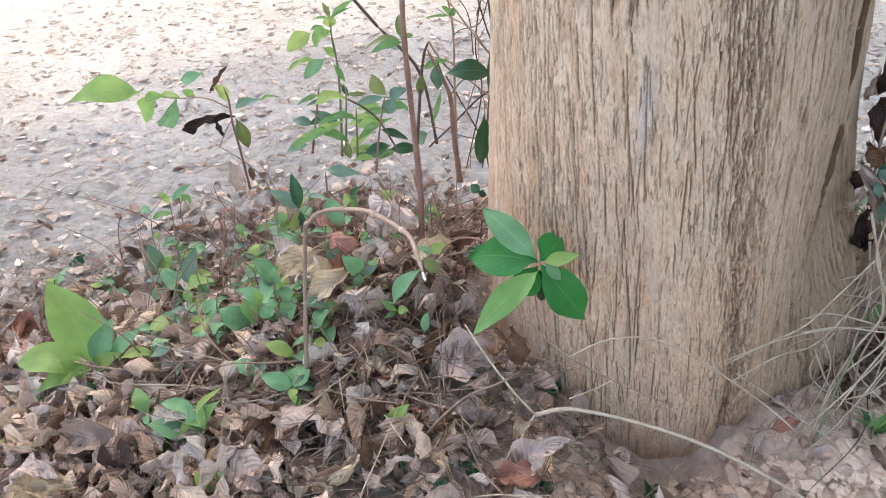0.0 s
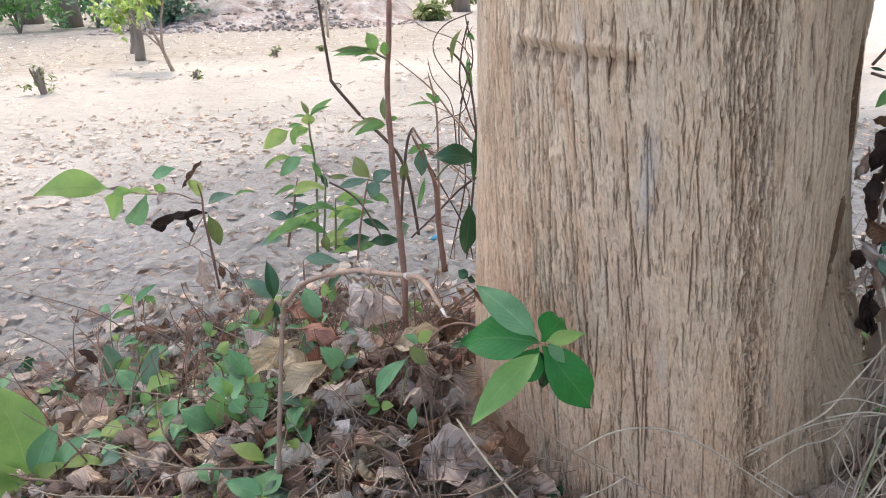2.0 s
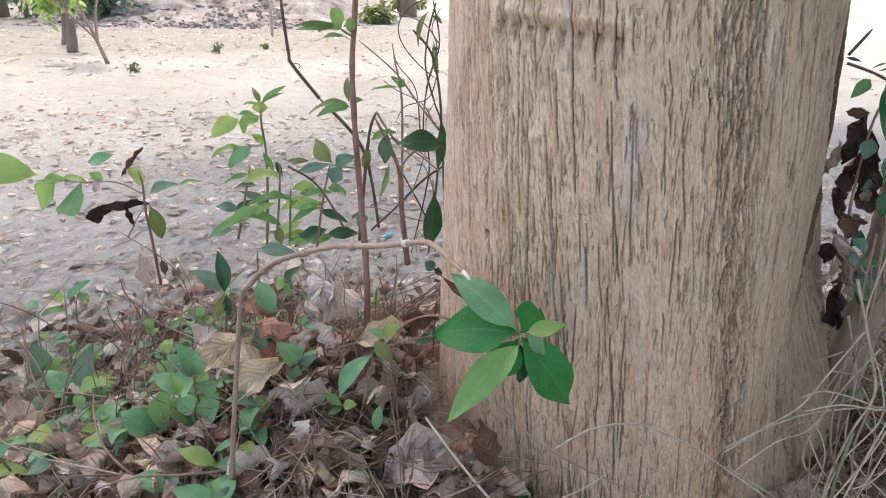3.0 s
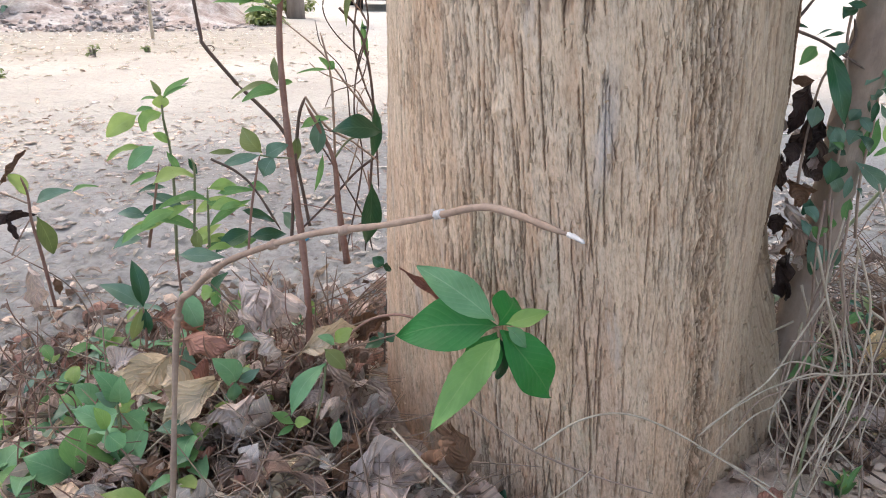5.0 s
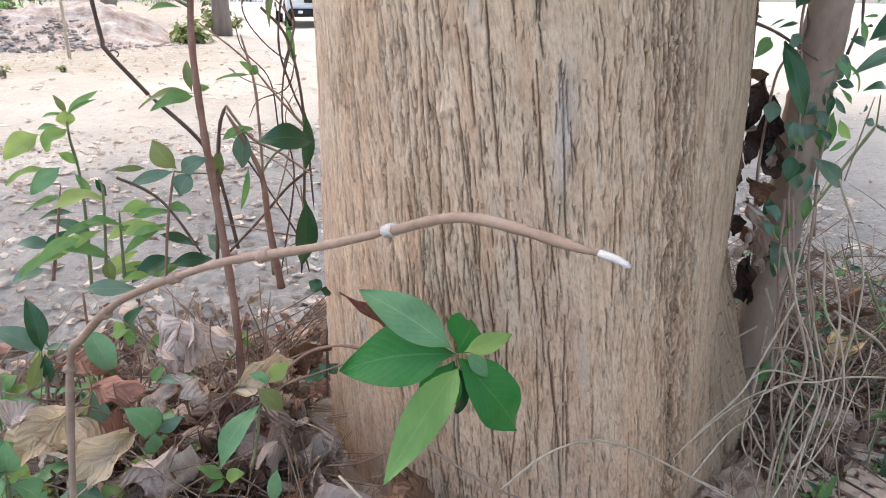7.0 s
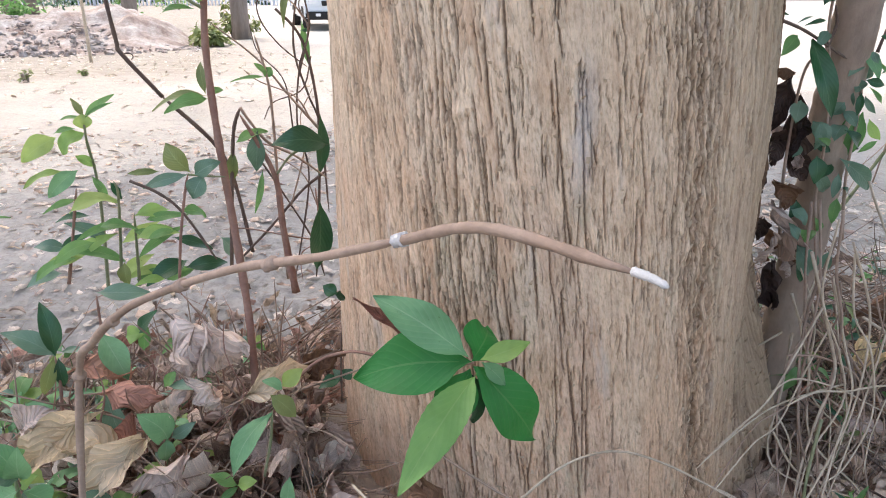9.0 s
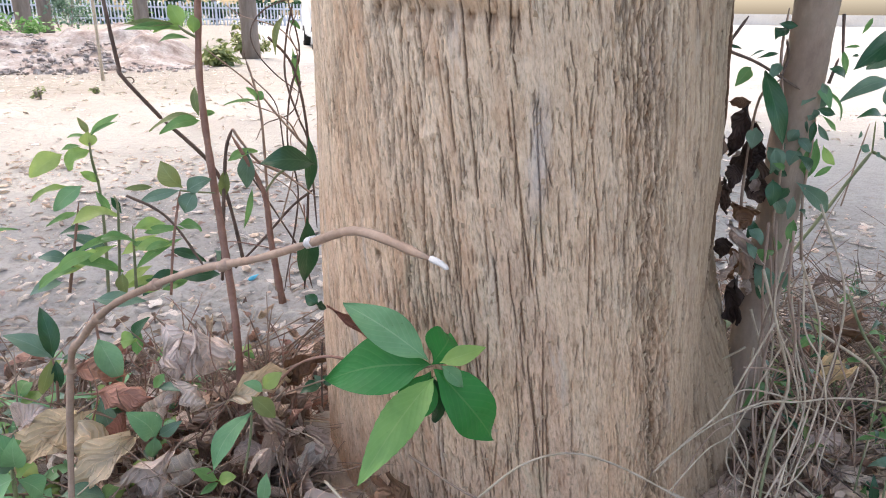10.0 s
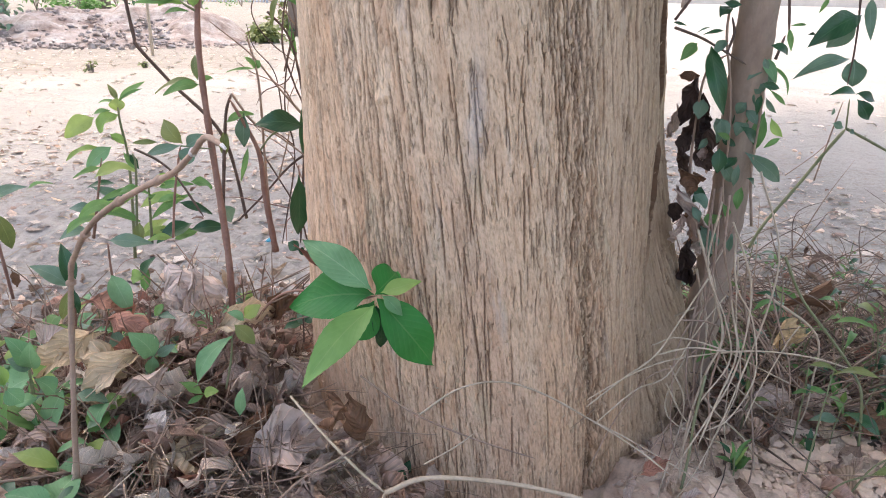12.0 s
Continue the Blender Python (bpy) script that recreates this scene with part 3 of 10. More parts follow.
def build_tree():
    tree = thing("tree", (TX, TY, -0.12), "large tree with pale brown fibrous fissured bark and a flared foot", "tree")
    th = np.concatenate([np.linspace(-1.9, 1.9, 1000), np.linspace(1.9, 2 * np.pi - 1.9, 70)[1:-1]])
    zs = np.concatenate([np.arange(-0.16, 0.56, 0.002), np.linspace(0.56, 1.2, 40), np.linspace(1.2, 5.2, 30)[1:]])
    T, Z = np.meshgrid(th, zs)
    T2 = np.where(T > np.pi, T - 2 * np.pi, T)
    s = T2 * 0.187
    flare = np.interp(Z, [-0.16, -0.05, 0.04, 0.13, 0.19, 0.27, 0.35, 0.43, 0.55, 5.2], [0.105, 0.09, 0.069, 0.047, 0.030, 0.012, 0.0, -0.013, -0.018, -0.03])
    lobe = np.exp(-((T2 - 1.42) / np.where(T2 < 1.42, 0.27, 0.8)) ** 2)
    low = np.clip(1 - (Z - 0.02) / 0.16, 0, 1)  # near the ground the foot spreads wider round the bole
    lobe = lobe * (1 - low) + low * np.exp(-((T2 - 1.38) / np.where(T2 < 1.38, 0.46, 0.8)) ** 2)
    r = 0.187 + np.clip(flare, 0, 1) * 1.04 * lobe + np.clip(flare, -1, 0) * np.exp(-((T2 - 1.3) / 0.7) ** 2)
    r = r - 0.009 * np.exp(-((T2 - 0.98) / 0.22) ** 2) * np.clip(1 - np.abs(Z - 0.28) / 0.2, 0, 1)
    r = r + np.interp(Z, [-0.16, -0.08, 0.0, 5.2], [-0.032, -0.008, 0.0, 0.0]) * np.exp(-((T2 + 0.3) / 1.4) ** 2)
    # broad lobes and slow bulges
    r = r + 0.007 * (lattice(s * 9 + 20, Z * 2.5 + 20, 21) - 0.5) + 0.004 * (lattice(s * 26 + 60, Z * 5 + 60, 22) - 0.5)
    # the fold between the round bole and the side buttress, and the deep split beside it
    fold_at = np.interp(Z, [-0.1, 0.05, 0.11, 0.2, 0.28, 0.45], [0.50, 0.41, 0.35, 0.26, 0.19, 0.10])
    r = r - np.clip(1 - (Z + 0.1) / 0.38, 0, 1) * 0.012 * np.exp(-((T2 - fold_at) / 0.05) ** 2)
    split_at = np.interp(Z, [0.10, 0.18, 0.24, 0.27, 0.31, 0.36, 0.42, 0.5], [0.83, 0.82, 0.80, 0.785, 0.775, 0.745, 0.69, 0.665]) + 0.03 * (lattice(Z * 60 + 5, Z * 0 + 3, 30) - 0.5)
    gap = np.interp(Z, [0.13, 0.17, 0.235, 0.255, 0.29, 0.305, 0.33, 0.36, 0.40, 0.425, 0.45], [0, 0.1, 0.45, 1.0, 0.9, 0.12, 0.1, 0.8, 1.0, 0.5, 0.1])
    open_split = gap * np.clip(1 - np.abs(T2 - split_at) / (0.006 + 0.019 * gap), 0, 1) ** 0.5
    # dark band over the split and its rims, standing in for deep shade
    rot = np.clip(gap * 2, 0, 1) * np.clip(2.2 - np.abs(T2 - split_at) / (0.006 + 0.013 * gap), 0, 1)
    r = r - 0.034 * open_split
    r = r + 0.005 * np.clip(gap + 0.2, 0, 1) * np.clip(1 - (T2 - split_at) / 0.25, 0, 1) * (T2 >= split_at) * (Z < 0.47) * (Z > 0.1)
    r = r - 0.007 * np.exp(-((T2 - 0.84) / 0.15) ** 2) * np.clip((Z - 0.29) / 0.10, 0, 1)
    # fissures: thin, long, wandering, denser in one strip
    wob = 0.003 * (lattice(s * 40 + 80, Z * 16 + 80, 23) - 0.5) + 0.004 * (lattice(s * 12 + 90, Z * 5 + 90, 24) - 0.5)
    rise = np.clip(Z, -0.2, 0.7) - 0.3
    u = s + 0.187 * 0.85 * rise + 0.25 * np.clip(s, 0, 1) * rise + wob  # the grain winds a little round the bole
    T3 = T2 + 0.95 * rise
    strip = np.exp(-((T3 - 0.165) / 0.11) ** 2)
    ruddy = 0.5 * np.exp(-((T3 + 0.9) / 0.45) ** 2) + 0.4 * np.exp(-((T3 - 0.16) / 0.12) ** 2)
    smooth_side = 0.8 * np.exp(-((T3 - 0.44) / 0.12) ** 4) * np.clip((Z - 0.10) / 0.12, 0.25, 1)

    # every crack is cut on its own: a wandering line with a raised flake along one side
    g = np.random.RandomState(17)
    cracks, lip = np.zeros_like(Z), np.zeros_like(Z)
    ds, z_low, dz = 0.187 * (th[1] - th[0]), zs[0], zs[1] - zs[0]
    rows_n, cols_n = int((0.6 - z_low) / dz), 1000
    dense = np.clip(0.42 + 1.7 * strip + 0.5 * np.exp(-((T3 + 0.9) / 0.35) ** 2) - 0.18 * smooth_side + 0.25 * np.clip((T3 - 0.2) / 0.2, 0, 1) + 0.5 * (lattice(s * 30 + 5, Z * 9 + 5, 71) - 0.5), 0.08, 2.2)
    for count, l_lo, l_hi, w_lo, w_hi, deep, slant in ((300, 0.03, 0.15, 0.45, 1.05, 1.0, 0.03), (1700, 0.009, 0.045, 0.35, 0.8, 0.85, 0.05), (5200, 0.002, 0.008, 0.3, 0.7, 0.6, 0.12), (2600, 0.005, 0.040, 0.4, 0.9, 1.0, 0.04), (900, 0.008, 0.070, 0.8, 1.9, 1.0, 0.04)):
        for k in range(count * 3):
            c0, r0 = g.uniform(10, cols_n - 10), g.randint(2, rows_n - 4)
            length = int((l_lo + (l_hi - l_lo) * g.rand() ** 1.8) / dz) + 2
            if g.rand() * 2.0 > (1.5 * strip[r0, int(c0)] if count == 2600 else 1.4 * (0.42 < T3[r0, int(c0)] < 1.5) if count == 900 else dense[r0, int(c0)]):
                continue
            rr = np.arange(r0, min(r0 + length, rows_n))
            n = len(rr)
            q = np.linspace(0, 1, n)
            tilt = -0.10 - 0.25 * np.clip(s[r0, int(c0)], 0, 1) + g.normal(0, slant)
            path = c0 + tilt * (rr - r0) * dz / ds + np.cumsum(g.normal(0, 0.17, n)) + 0.9 * np.sin(q * g.uniform(2, 5) + g.uniform(0, 6)) * min(1.0, length * dz / 0.05)
            wide = g.uniform(w_lo, w_hi) * (0.45 + 0.55 * np.sin(np.pi * q) ** 0.5) * g.uniform(0.7, 1.25, n) * 0.001 / ds
            side = 1 if g.rand() < 0.6 else -1
            cols = np.clip(np.floor(path)[:, None].astype(int) + np.arange(-5, 6)[None, :], 0, cols_n - 1)
            off = cols - path[:, None]
            cut = deep * np.clip(1.25 - np.abs(off) / (wide[:, None] * 0.7 + 0.25), 0, 1)
            flake = np.clip(1 - np.abs(off * side - wide[:, None] - 1.2) / 1.6, 0, 1) * np.sin(np.pi * q)[:, None] * (0.5 + 0.5 * deep)
            cracks[rr[:, None], cols] = np.maximum(cracks[rr[:, None], cols], cut)
            lip[rr[:, None], cols] = np.maximum(lip[rr[:, None], cols], flake * g.uniform(0.3, 1.0))
    lip = lip * (1 - np.clip(cracks, 0, 1))
    quiet = 1 - 0.75 * smooth_side
    plates = lattice(u * 90 + 40, Z * 16 + 40, 37) - 0.5
    flakes = lattice(u * 300 + 70, Z * 80 + 70, 38) - 0.5
    fine = np.where(Z < 0.6, 1.0, 0.6)
    r = r + fine * (-0.0034 * cracks + 0.0011 * lip + 0.0016 * plates * quiet + 0.0016 * flakes * (0.6 + 1.6 * strip) + 0.0022 * strip * (lattice(u * 420, Z * 170, 39) - 0.5))
    # an old cut across the bole, with short tooth marks under it
    inside = np.clip((T2 + 0.98) / 0.03, 0, 1) * np.clip((-0.36 - T2) / 0.03, 0, 1)
    cut_z = 0.434 - 0.012 * (T2 + 0.98)
    cut = inside * np.clip(1 - np.abs(Z - cut_z) / 0.0055, 0, 1) ** 0.5
    nth = (T2 + 0.98) / 0.075
    teeth = inside * np.clip((Z - cut_z + 0.017) / 0.008, 0, 1) * (Z < cut_z) * np.clip(1.4 - np.abs(nth - np.floor(nth) - 0.5) * (4.0 + 160 * (cut_z - Z)), 0, 1)
    r = r - 0.0015 * cut - 0.0035 * teeth + 0.0025 * inside * np.clip(1 - np.abs(Z - cut_z - 0.009) / 0.006, 0, 1)
    # a small bored hole and a knot
    hole = np.clip(1 - np.hypot((T2 + 0.975) / 0.012, (Z - 0.248) / 0.0055), 0, 1)
    knot = np.clip(1 - np.hypot((T2 + 0.735) / 0.03, (Z - 0.346) / 0.006), 0, 1)
    r = r - 0.006 * hole ** 0.5 + 0.003 * knot - 0.004 * np.clip(1 - np.hypot((T2 + 0.70) / 0.012, (Z - 0.345) / 0.004), 0, 1)
    lean = -0.012 * (Z - 0.3) / 0.3 * np.clip(Z, 0, 1)
    X, Y = TX + r * np.sin(T2) + np.where(Z > 0.3, lean * 0.3, 0), TY - r * np.cos(T2)
    w = len(th)
    i = np.arange(len(zs) - 1)[:, None] * w + np.arange(w)[None, :]
    j = np.arange(len(zs) - 1)[:, None] * w + (np.arange(w)[None, :] + 1) % w
    faces = np.stack([i.ravel(), j.ravel(), (j + w).ravel(), (i + w).ravel()], 1).tolist()
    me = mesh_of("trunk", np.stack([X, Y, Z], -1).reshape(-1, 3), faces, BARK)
    # painted shade for cracks, split, cut, tooth marks, hole and fold
    crevice_shade = np.clip(0.8 * cracks + rot * 1.3 + cut * 0.2 + 0.45 * teeth + hole * 1.5 + 0.4 * np.exp(-((T2 - fold_at) / 0.02) ** 2) * np.clip(1 - (Z + 0.1) / 0.3, 0, 1), 0, 1)
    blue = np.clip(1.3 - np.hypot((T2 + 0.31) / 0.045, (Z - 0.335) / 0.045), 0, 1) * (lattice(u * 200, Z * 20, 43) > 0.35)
    for name, val in (("split", crevice_shade), ("bluish", blue), ("stain", np.clip((0.42 - Z) / 0.24, 0, 1) * np.clip(2.0 * lattice(s * 22 + 7, Z * 9 + 7, 61), 0, 1)), ("fibre", u), ("smoothness", 0.75 * smooth_side), ("weathered_shaded", np.clip((T3 - 0.16) / 0.5, 0, 1) * np.clip((2.4 - T3) / 0.5, 0, 1)), ("lip", lip), ("ruddy", ruddy), ("strip", strip)):
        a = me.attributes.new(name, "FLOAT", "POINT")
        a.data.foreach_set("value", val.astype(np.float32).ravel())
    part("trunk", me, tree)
    g = random.Random(3)
    # loose slivers of bark standing off the surface, most along the rough strip and near the foot
    vs, fs = [], []
    while len(vs) < 1300:
        i, j = g.randrange(10, rows_n - 6), g.randrange(120, 900)
        if g.random() * 1.6 > 0.20 + 1.0 * strip[i, j] + 1.6 * max(0.0, 0.24 - Z[i, j]) - 0.3 * smooth_side[i, j]:
            continue
        a = T2[i, j]
        o = np.array((X[i, j], Y[i, j], Z[i, j]))
        e, out = np.array((math.cos(a), math.sin(a), 0.0)), np.array((math.sin(a), -math.cos(a), 0.0))
        up = np.array((g.gauss(0, 0.2), 0, 1.0))
        w, h, lift = g.uniform(0.0006, 0.0017), g.uniform(0.0022, 0.0075), g.uniform(0.0008, 0.003)
        lo, hi = o - out * 0.0008 - up * h * 0.5, o + out * lift + up * h * 0.5
        if g.random() < 0.5:
            lo, hi = hi, lo
        k = 6 * len(vs)
        vs.append(np.array([lo - e * w, lo + e * w, (lo + hi) / 2 - e * w * 0.9 + out * 0.0006, (lo + hi) / 2 + e * w + out * 0.0006, hi - e * w * 0.3, hi + e * w * 0.5]))
        fs += [(k, k + 1, k + 3, k + 2), (k + 2, k + 3, k + 5, k + 4)]
    tagged(part("loose_bark", mesh_of("loose_bark", np.vstack(vs), fs, BARK_FLAKE, smooth=False), tree), "pale loose slivers of bark", kind="stuff")
    for k in range(7):
        a = k * 0.9 + g.uniform(-0.2, 0.2)
        z0 = g.uniform(3.0, 4.6)
        p0 = (TX - 0.04, TY, z0)
        p1 = (TX + math.cos(a) * 0.9, TY + math.sin(a) * 0.9, z0 + 0.5)
        p2 = (TX + math.cos(a) * 2.0, TY + math.sin(a) * 2.0 + 0.3, z0 + 0.8)
        tube("limb", [p0, p1, p2], 0.07, 0.02, BARK_FAR, tree, sides=8)
    # limb for the added shading bough, out of view
    tube("limb", [(TX + 0.05, TY, 3.1), (TX + 0.9, TY - 0.2, 3.1), (1.8, 0.1, 2.1)], 0.06, 0.015, BARK_FAR, tree, sides=8)
    blades = []
    for k in range(4400):
        a, q = g.uniform(0, 6.283), math.sqrt(g.random())
        x, y = TX + 0.3 + 2.75 * q * math.cos(a), TY + 1.95 + 2.2 * q * math.sin(a)
        z = 4.6 + g.uniform(-0.9, 1.0) * (1 - 0.5 * q)
        if y < 2.05:
            continue
        b = np.array((x, y, z))
        d = np.array((g.uniform(-1, 1), g.uniform(-1, 1), g.uniform(-0.5, 0.2)))
        d = d / np.linalg.norm(d) * g.uniform(0.2, 0.34)
        blades.append(blade_data(b, b + d, g.uniform(0.12, 0.2), (g.uniform(-0.5, 0.5), g.uniform(-0.5, 0.5), 1), nv=4, nu=2, seed=k))
    for k in range(1900):  # an unseen low bough, added to keep sky light off the trunk's flank
        bx = g.uniform(0.9, 2.6)
        b = np.array((bx, min(0.7, g.gauss(0.1, 0.5)), 2.65 - 0.4 * bx + g.gauss(0, 0.3)))
        d = np.array((g.uniform(-1, 1), g.uniform(-1, 1), g.uniform(-0.6, 0.2)))
        d = d / np.linalg.norm(d) * g.uniform(0.2, 0.34)
        blades.append(blade_data(b, b + d, g.uniform(0.12, 0.2), (g.uniform(-0.5, 0.5), g.uniform(-0.5, 0.5), 1), nv=4, nu=2, seed=k))
    joined("crown", blades, GREEN["mid"], tree, "dense crown of broad green leaves, with an added unseen shading bough")


build_tree()


# ---- the young tree beside the big one ----
def build_young_tree():
    t = thing("young_tree", (0.462, 0.72, -0.05), "slender young tree with smooth grey-brown bark, leaning", "tree")
    pts = [(0.498, 0.722, -0.08), (0.502, 0.723, 0.02), (0.509, 0.724, 0.12), (0.511, 0.721, 0.22), (0.501, 0.711, 0.32), (0.484, 0.691, 0.50), (0.45, 0.66, 1.2), (0.60, 0.75, 2.4), (0.8, 0.9, 3.6)]
    v, f = tube_data(pts, 0.0215, 0.0165, 22, 120, 0.04, 5)
    part("trunk", mesh_of("trunk", v, f, BARK_YOUNG), t)
    tube("limb", [(0.482, 0.688, 0.56), (0.56, 0.70, 0.62), (0.645, 0.74, 0.60)], 0.004, 0.002, BARK_YOUNG, t)
    g = random.Random(9)
    blades = []
    for k in range(260):
        b = np.array((0.8 + g.gauss(0, 0.5), 0.9 + g.gauss(0, 0.5), 3.7 + g.gauss(0, 0.35)))
        blades.append(blade_data(b, b + np.array((g.uniform(-0.15, 0.15), g.uniform(-0.15, 0.15), -0.06)), 0.07, (0, 0, 1), nv=4, nu=2, seed=k))
    joined("crown", blades, GREEN["mid"], t)


build_young_tree()


# ---- the yard and what stands far off ----
def ground_at(x, y, sink=0.0):
    return (x, y, float(gz(x, y)) - sink)


def foliage(centre, size, count, mat_blade, leaf_len, g):
    out = []
    clumps = [np.array([g.gauss(0, 0.45) for _ in range(3)]) for _ in range(max(5, count // 25))]
    for k in range(count):
        c = clumps[g.randrange(len(clumps))] + np.array([g.gauss(0, 0.18) for _ in range(3)])
        b = np.array(centre) + c * np.array(size)
        d = np.array((g.uniform(-1, 1), g.uniform(-1, 1), g.uniform(-0.8, 0.4)))
        d = d / np.linalg.norm(d) * leaf_len * g.uniform(0.6, 1.2)
        out.append(blade_data(b, b + d, leaf_len * 0.45, (g.uniform(-1, 1), g.uniform(-1, 1), 1), nv=3, nu=2, seed=k))
    return out


def far_tree(x, y, height, r, g, mat, low=0.45, count=420, group="trees at the edge of the yard"):
    o = ground_at(x, y, 0.05)
    t = thing("far_tree", o, "tall slim tree with grey trunk at the edge of the yard", "tree", group)
    lean = g.uniform(-0.25, 0.25)
    pts = [(x, y, o[2]), (x + lean * 0.2, y, o[2] + height * 0.3), (x + lean * 0.7, y + 0.1, o[2] + height * 0.65), (x + lean, y, o[2] + height)]
    v, f = tube_data(pts, r * 1.25, r * 0.4, 10, 16, 0.06, int(abs(x) * 10))
    part("trunk", mesh_of("trunk", v, f, BARK_FAR), t)
    for k in range(4):
        a, z = g.uniform(0, 6.28), o[2] + height * g.uniform(0.5, 0.85)
        tube("limb", [(x + lean * 0.6, y, z), (x + math.cos(a) * 0.8, y + math.sin(a) * 0.8, z + 0.5), (x + math.cos(a) * 1.5, y + math.sin(a) * 1.5, z + 0.8)], r * 0.35, r * 0.1, BARK_FAR, t, sides=5)
    joined("crown", foliage((x + lean, y, o[2] + height * 0.8), (1.5, 1.5, height * low * 0.5), count, mat, 0.22, g), mat, t)


def far_bush(x, y, w, h, g, mat, leaf_len=0.12, count=420, label="low green bush at the edge of the yard"):
    o = ground_at(x, y, 0.02)
    t = thing("bush", o, label, "bush", "bushes by the yard")
    for k in range(5):
        a = g.uniform(0, 6.28)
        tube("stem", [o, (x + math.cos(a) * w * 0.15, y + math.sin(a) * w * 0.15, o[2] + h * 0.5), (x + math.cos(a) * w * 0.3, y + math.sin(a) * w * 0.3, o[2] + h * 0.9)], 0.014, 0.005, BARK_FAR, t, sides=5)
    joined("crown", foliage((x, y, o[2] + h * 0.55), (w * 0.5, w * 0.5, h * 0.45), count, mat, leaf_len, g), mat, t)


def build_far():
    g = random.Random(21)
    for x, y, h, r, m in ((-5.6, 10.5, 7, 0.13, "mid"), (-7.2, 12.2, 8, 0.16, "dark"), (-6.1, 14.5, 8, 0.12, "mid"), (-9.0, 13.0, 8, 0.15, "mid"), (-4.4, 12.6, 7, 0.10, "mid"), (-10.8, 16.5, 9, 0.2, "dark"), (-8.2, 18.5, 9, 0.17, "mid"),
                          (-5.0, 20.0, 9, 0.16, "mid"), (-2.7, 23.5, 9, 0.18, "dark"), (-12.5, 21.0, 9, 0.2, "mid"), (-15.0, 24.0, 9, 0.2, "dark"), (0.22, 11.9, 8, 0.12, "mid"), (3.4, 27.0, 9, 0.2, "mid"), (-6.8, 30.0, 9, 0.2, "mid")):
        far_tree(x, y, h, r, g, GREEN[m])
    for k in range(16):
        far_tree(-34 + k * 4.6 + g.uniform(-1, 1), 56 + g.uniform(-3, 8), 10, 0.22, g, GREEN["mid" if k % 2 else "dark"], 0.9, 700, "trees behind the fence")
    for x, y, w, h, m in ((-6.0, 11.4, 1.1, 1.0, "dark"), (-7.6, 12.8, 1.4, 1.2, "mid"), (-5.0, 13.2, 1.0, 1.0, "mid"), (-8.8, 14.2, 1.6, 1.5, "dark"), (-6.6, 16.0, 1.8, 1.6, "mid"), (-9.8, 17.5, 2.0, 1.8, "mid"), (-11.5, 14.8, 1.8, 1.6, "dark"), (-4.2, 9.7, 0.6, 0.45, "mid"),
                          (-3.6, 9.2, 0.8, 0.55, "slate"), (-4.9, 9.9, 1.0, 0.8, "mint"), (-5.6, 9.2, 0.9, 0.7, "mid"), (-4.4, 11.0, 0.9, 0.9, "mint"), (-6.9, 10.4, 1.2, 1.1, "slate"), (-3.2, 12.6, 0.9, 0.7, "mid"), (-7.0, 33.0, 3, 1.5, "mid"), (-12.0, 34.0, 3, 1.6, "dark"), (-0.28, 9.6, 0.5, 0.22, "olive"), (-2.0, 36.0, 2, 1.0, "mid"), (0.1, 12.2, 0.7, 0.5, "olive")):
        far_bush(x, y, w, h, g, GREEN[m])
    for x, y, w, h, m in ((-8.6, 28.0, 1.6, 1.4, "mid"), (-5.8, 29.0, 1.4, 1.7, "slate"), (-3.6, 31.0, 1.1, 1.4, "mid"), (-10.5, 30.0, 1.8, 1.5, "slate")):
        far_bush(x, y, w, h, g, GREEN[m], 0.2, 380, "rounded green bush in front of the far fence")
    for k in range(12):
        far_bush(-18 + k * 2.1 + g.uniform(-0.3, 0.3), 47.5 + g.uniform(-0.5, 0.8), 2.7, 1.6 + g.uniform(-0.2, 0.3), g, GREEN["dark"], 0.5, 300, "dense dark hedge bush behind the far fence")
    # the yellow-green sapling in the open and small ones near it
    o = ground_at(-1.62, 4.13, 0.01)
    t = thing("open_sapling", o, "thin branching sapling with yellow-green leaves in the open", "sapling")
    x, y, z = o
    tube("stem", [(x, y, z), (x - 0.05, y, z + 0.16), (x - 0.13, y + 0.02, z + 0.36), (x - 0.18, y, z + 0.62)], 0.012, 0.005, STEM_TAN, t)
    tube("stem", [(x - 0.04, y, z + 0.12), (x - 0.02, y, z + 0.3), (x + 0.06, y + 0.04, z + 0.6)], 0.008, 0.004, STEM_TAN, t)
    tube("stem", [(x - 0.05, y, z + 0.15), (x - 0.16, y - 0.03, z + 0.28), (x - 0.30, y, z + 0.4)], 0.006, 0.003, STEM_TAN, t)
    joined("crown", foliage((x - 0.02, y, z + 0.52), (0.16, 0.12, 0.17), 170, None, 0.075, g) + foliage((x - 0.30, y, z + 0.32), (0.10, 0.08, 0.16), 90, None, 0.06, g), GREEN["lime"], t)
    for x, y, h in ((-2.15, 4.9, 0.9), (-2.5, 5.6, 0.7)):
        o = ground_at(x, y, 0.01)
        t = thing("open_sapling", o, "small leafy sapling with a thicker stump in the open", "sapling")
        tube("stem", [o, (x + 0.02, y, o[2] + h * 0.3), (x - 0.02, y, o[2] + h)], 0.035, 0.012, BARK_FAR, t)
        joined("crown", foliage((x, y, o[2] + h * 0.5), (0.16, 0.12, h * 0.3), 120, None, 0.06, g), GREEN["lime"], t)
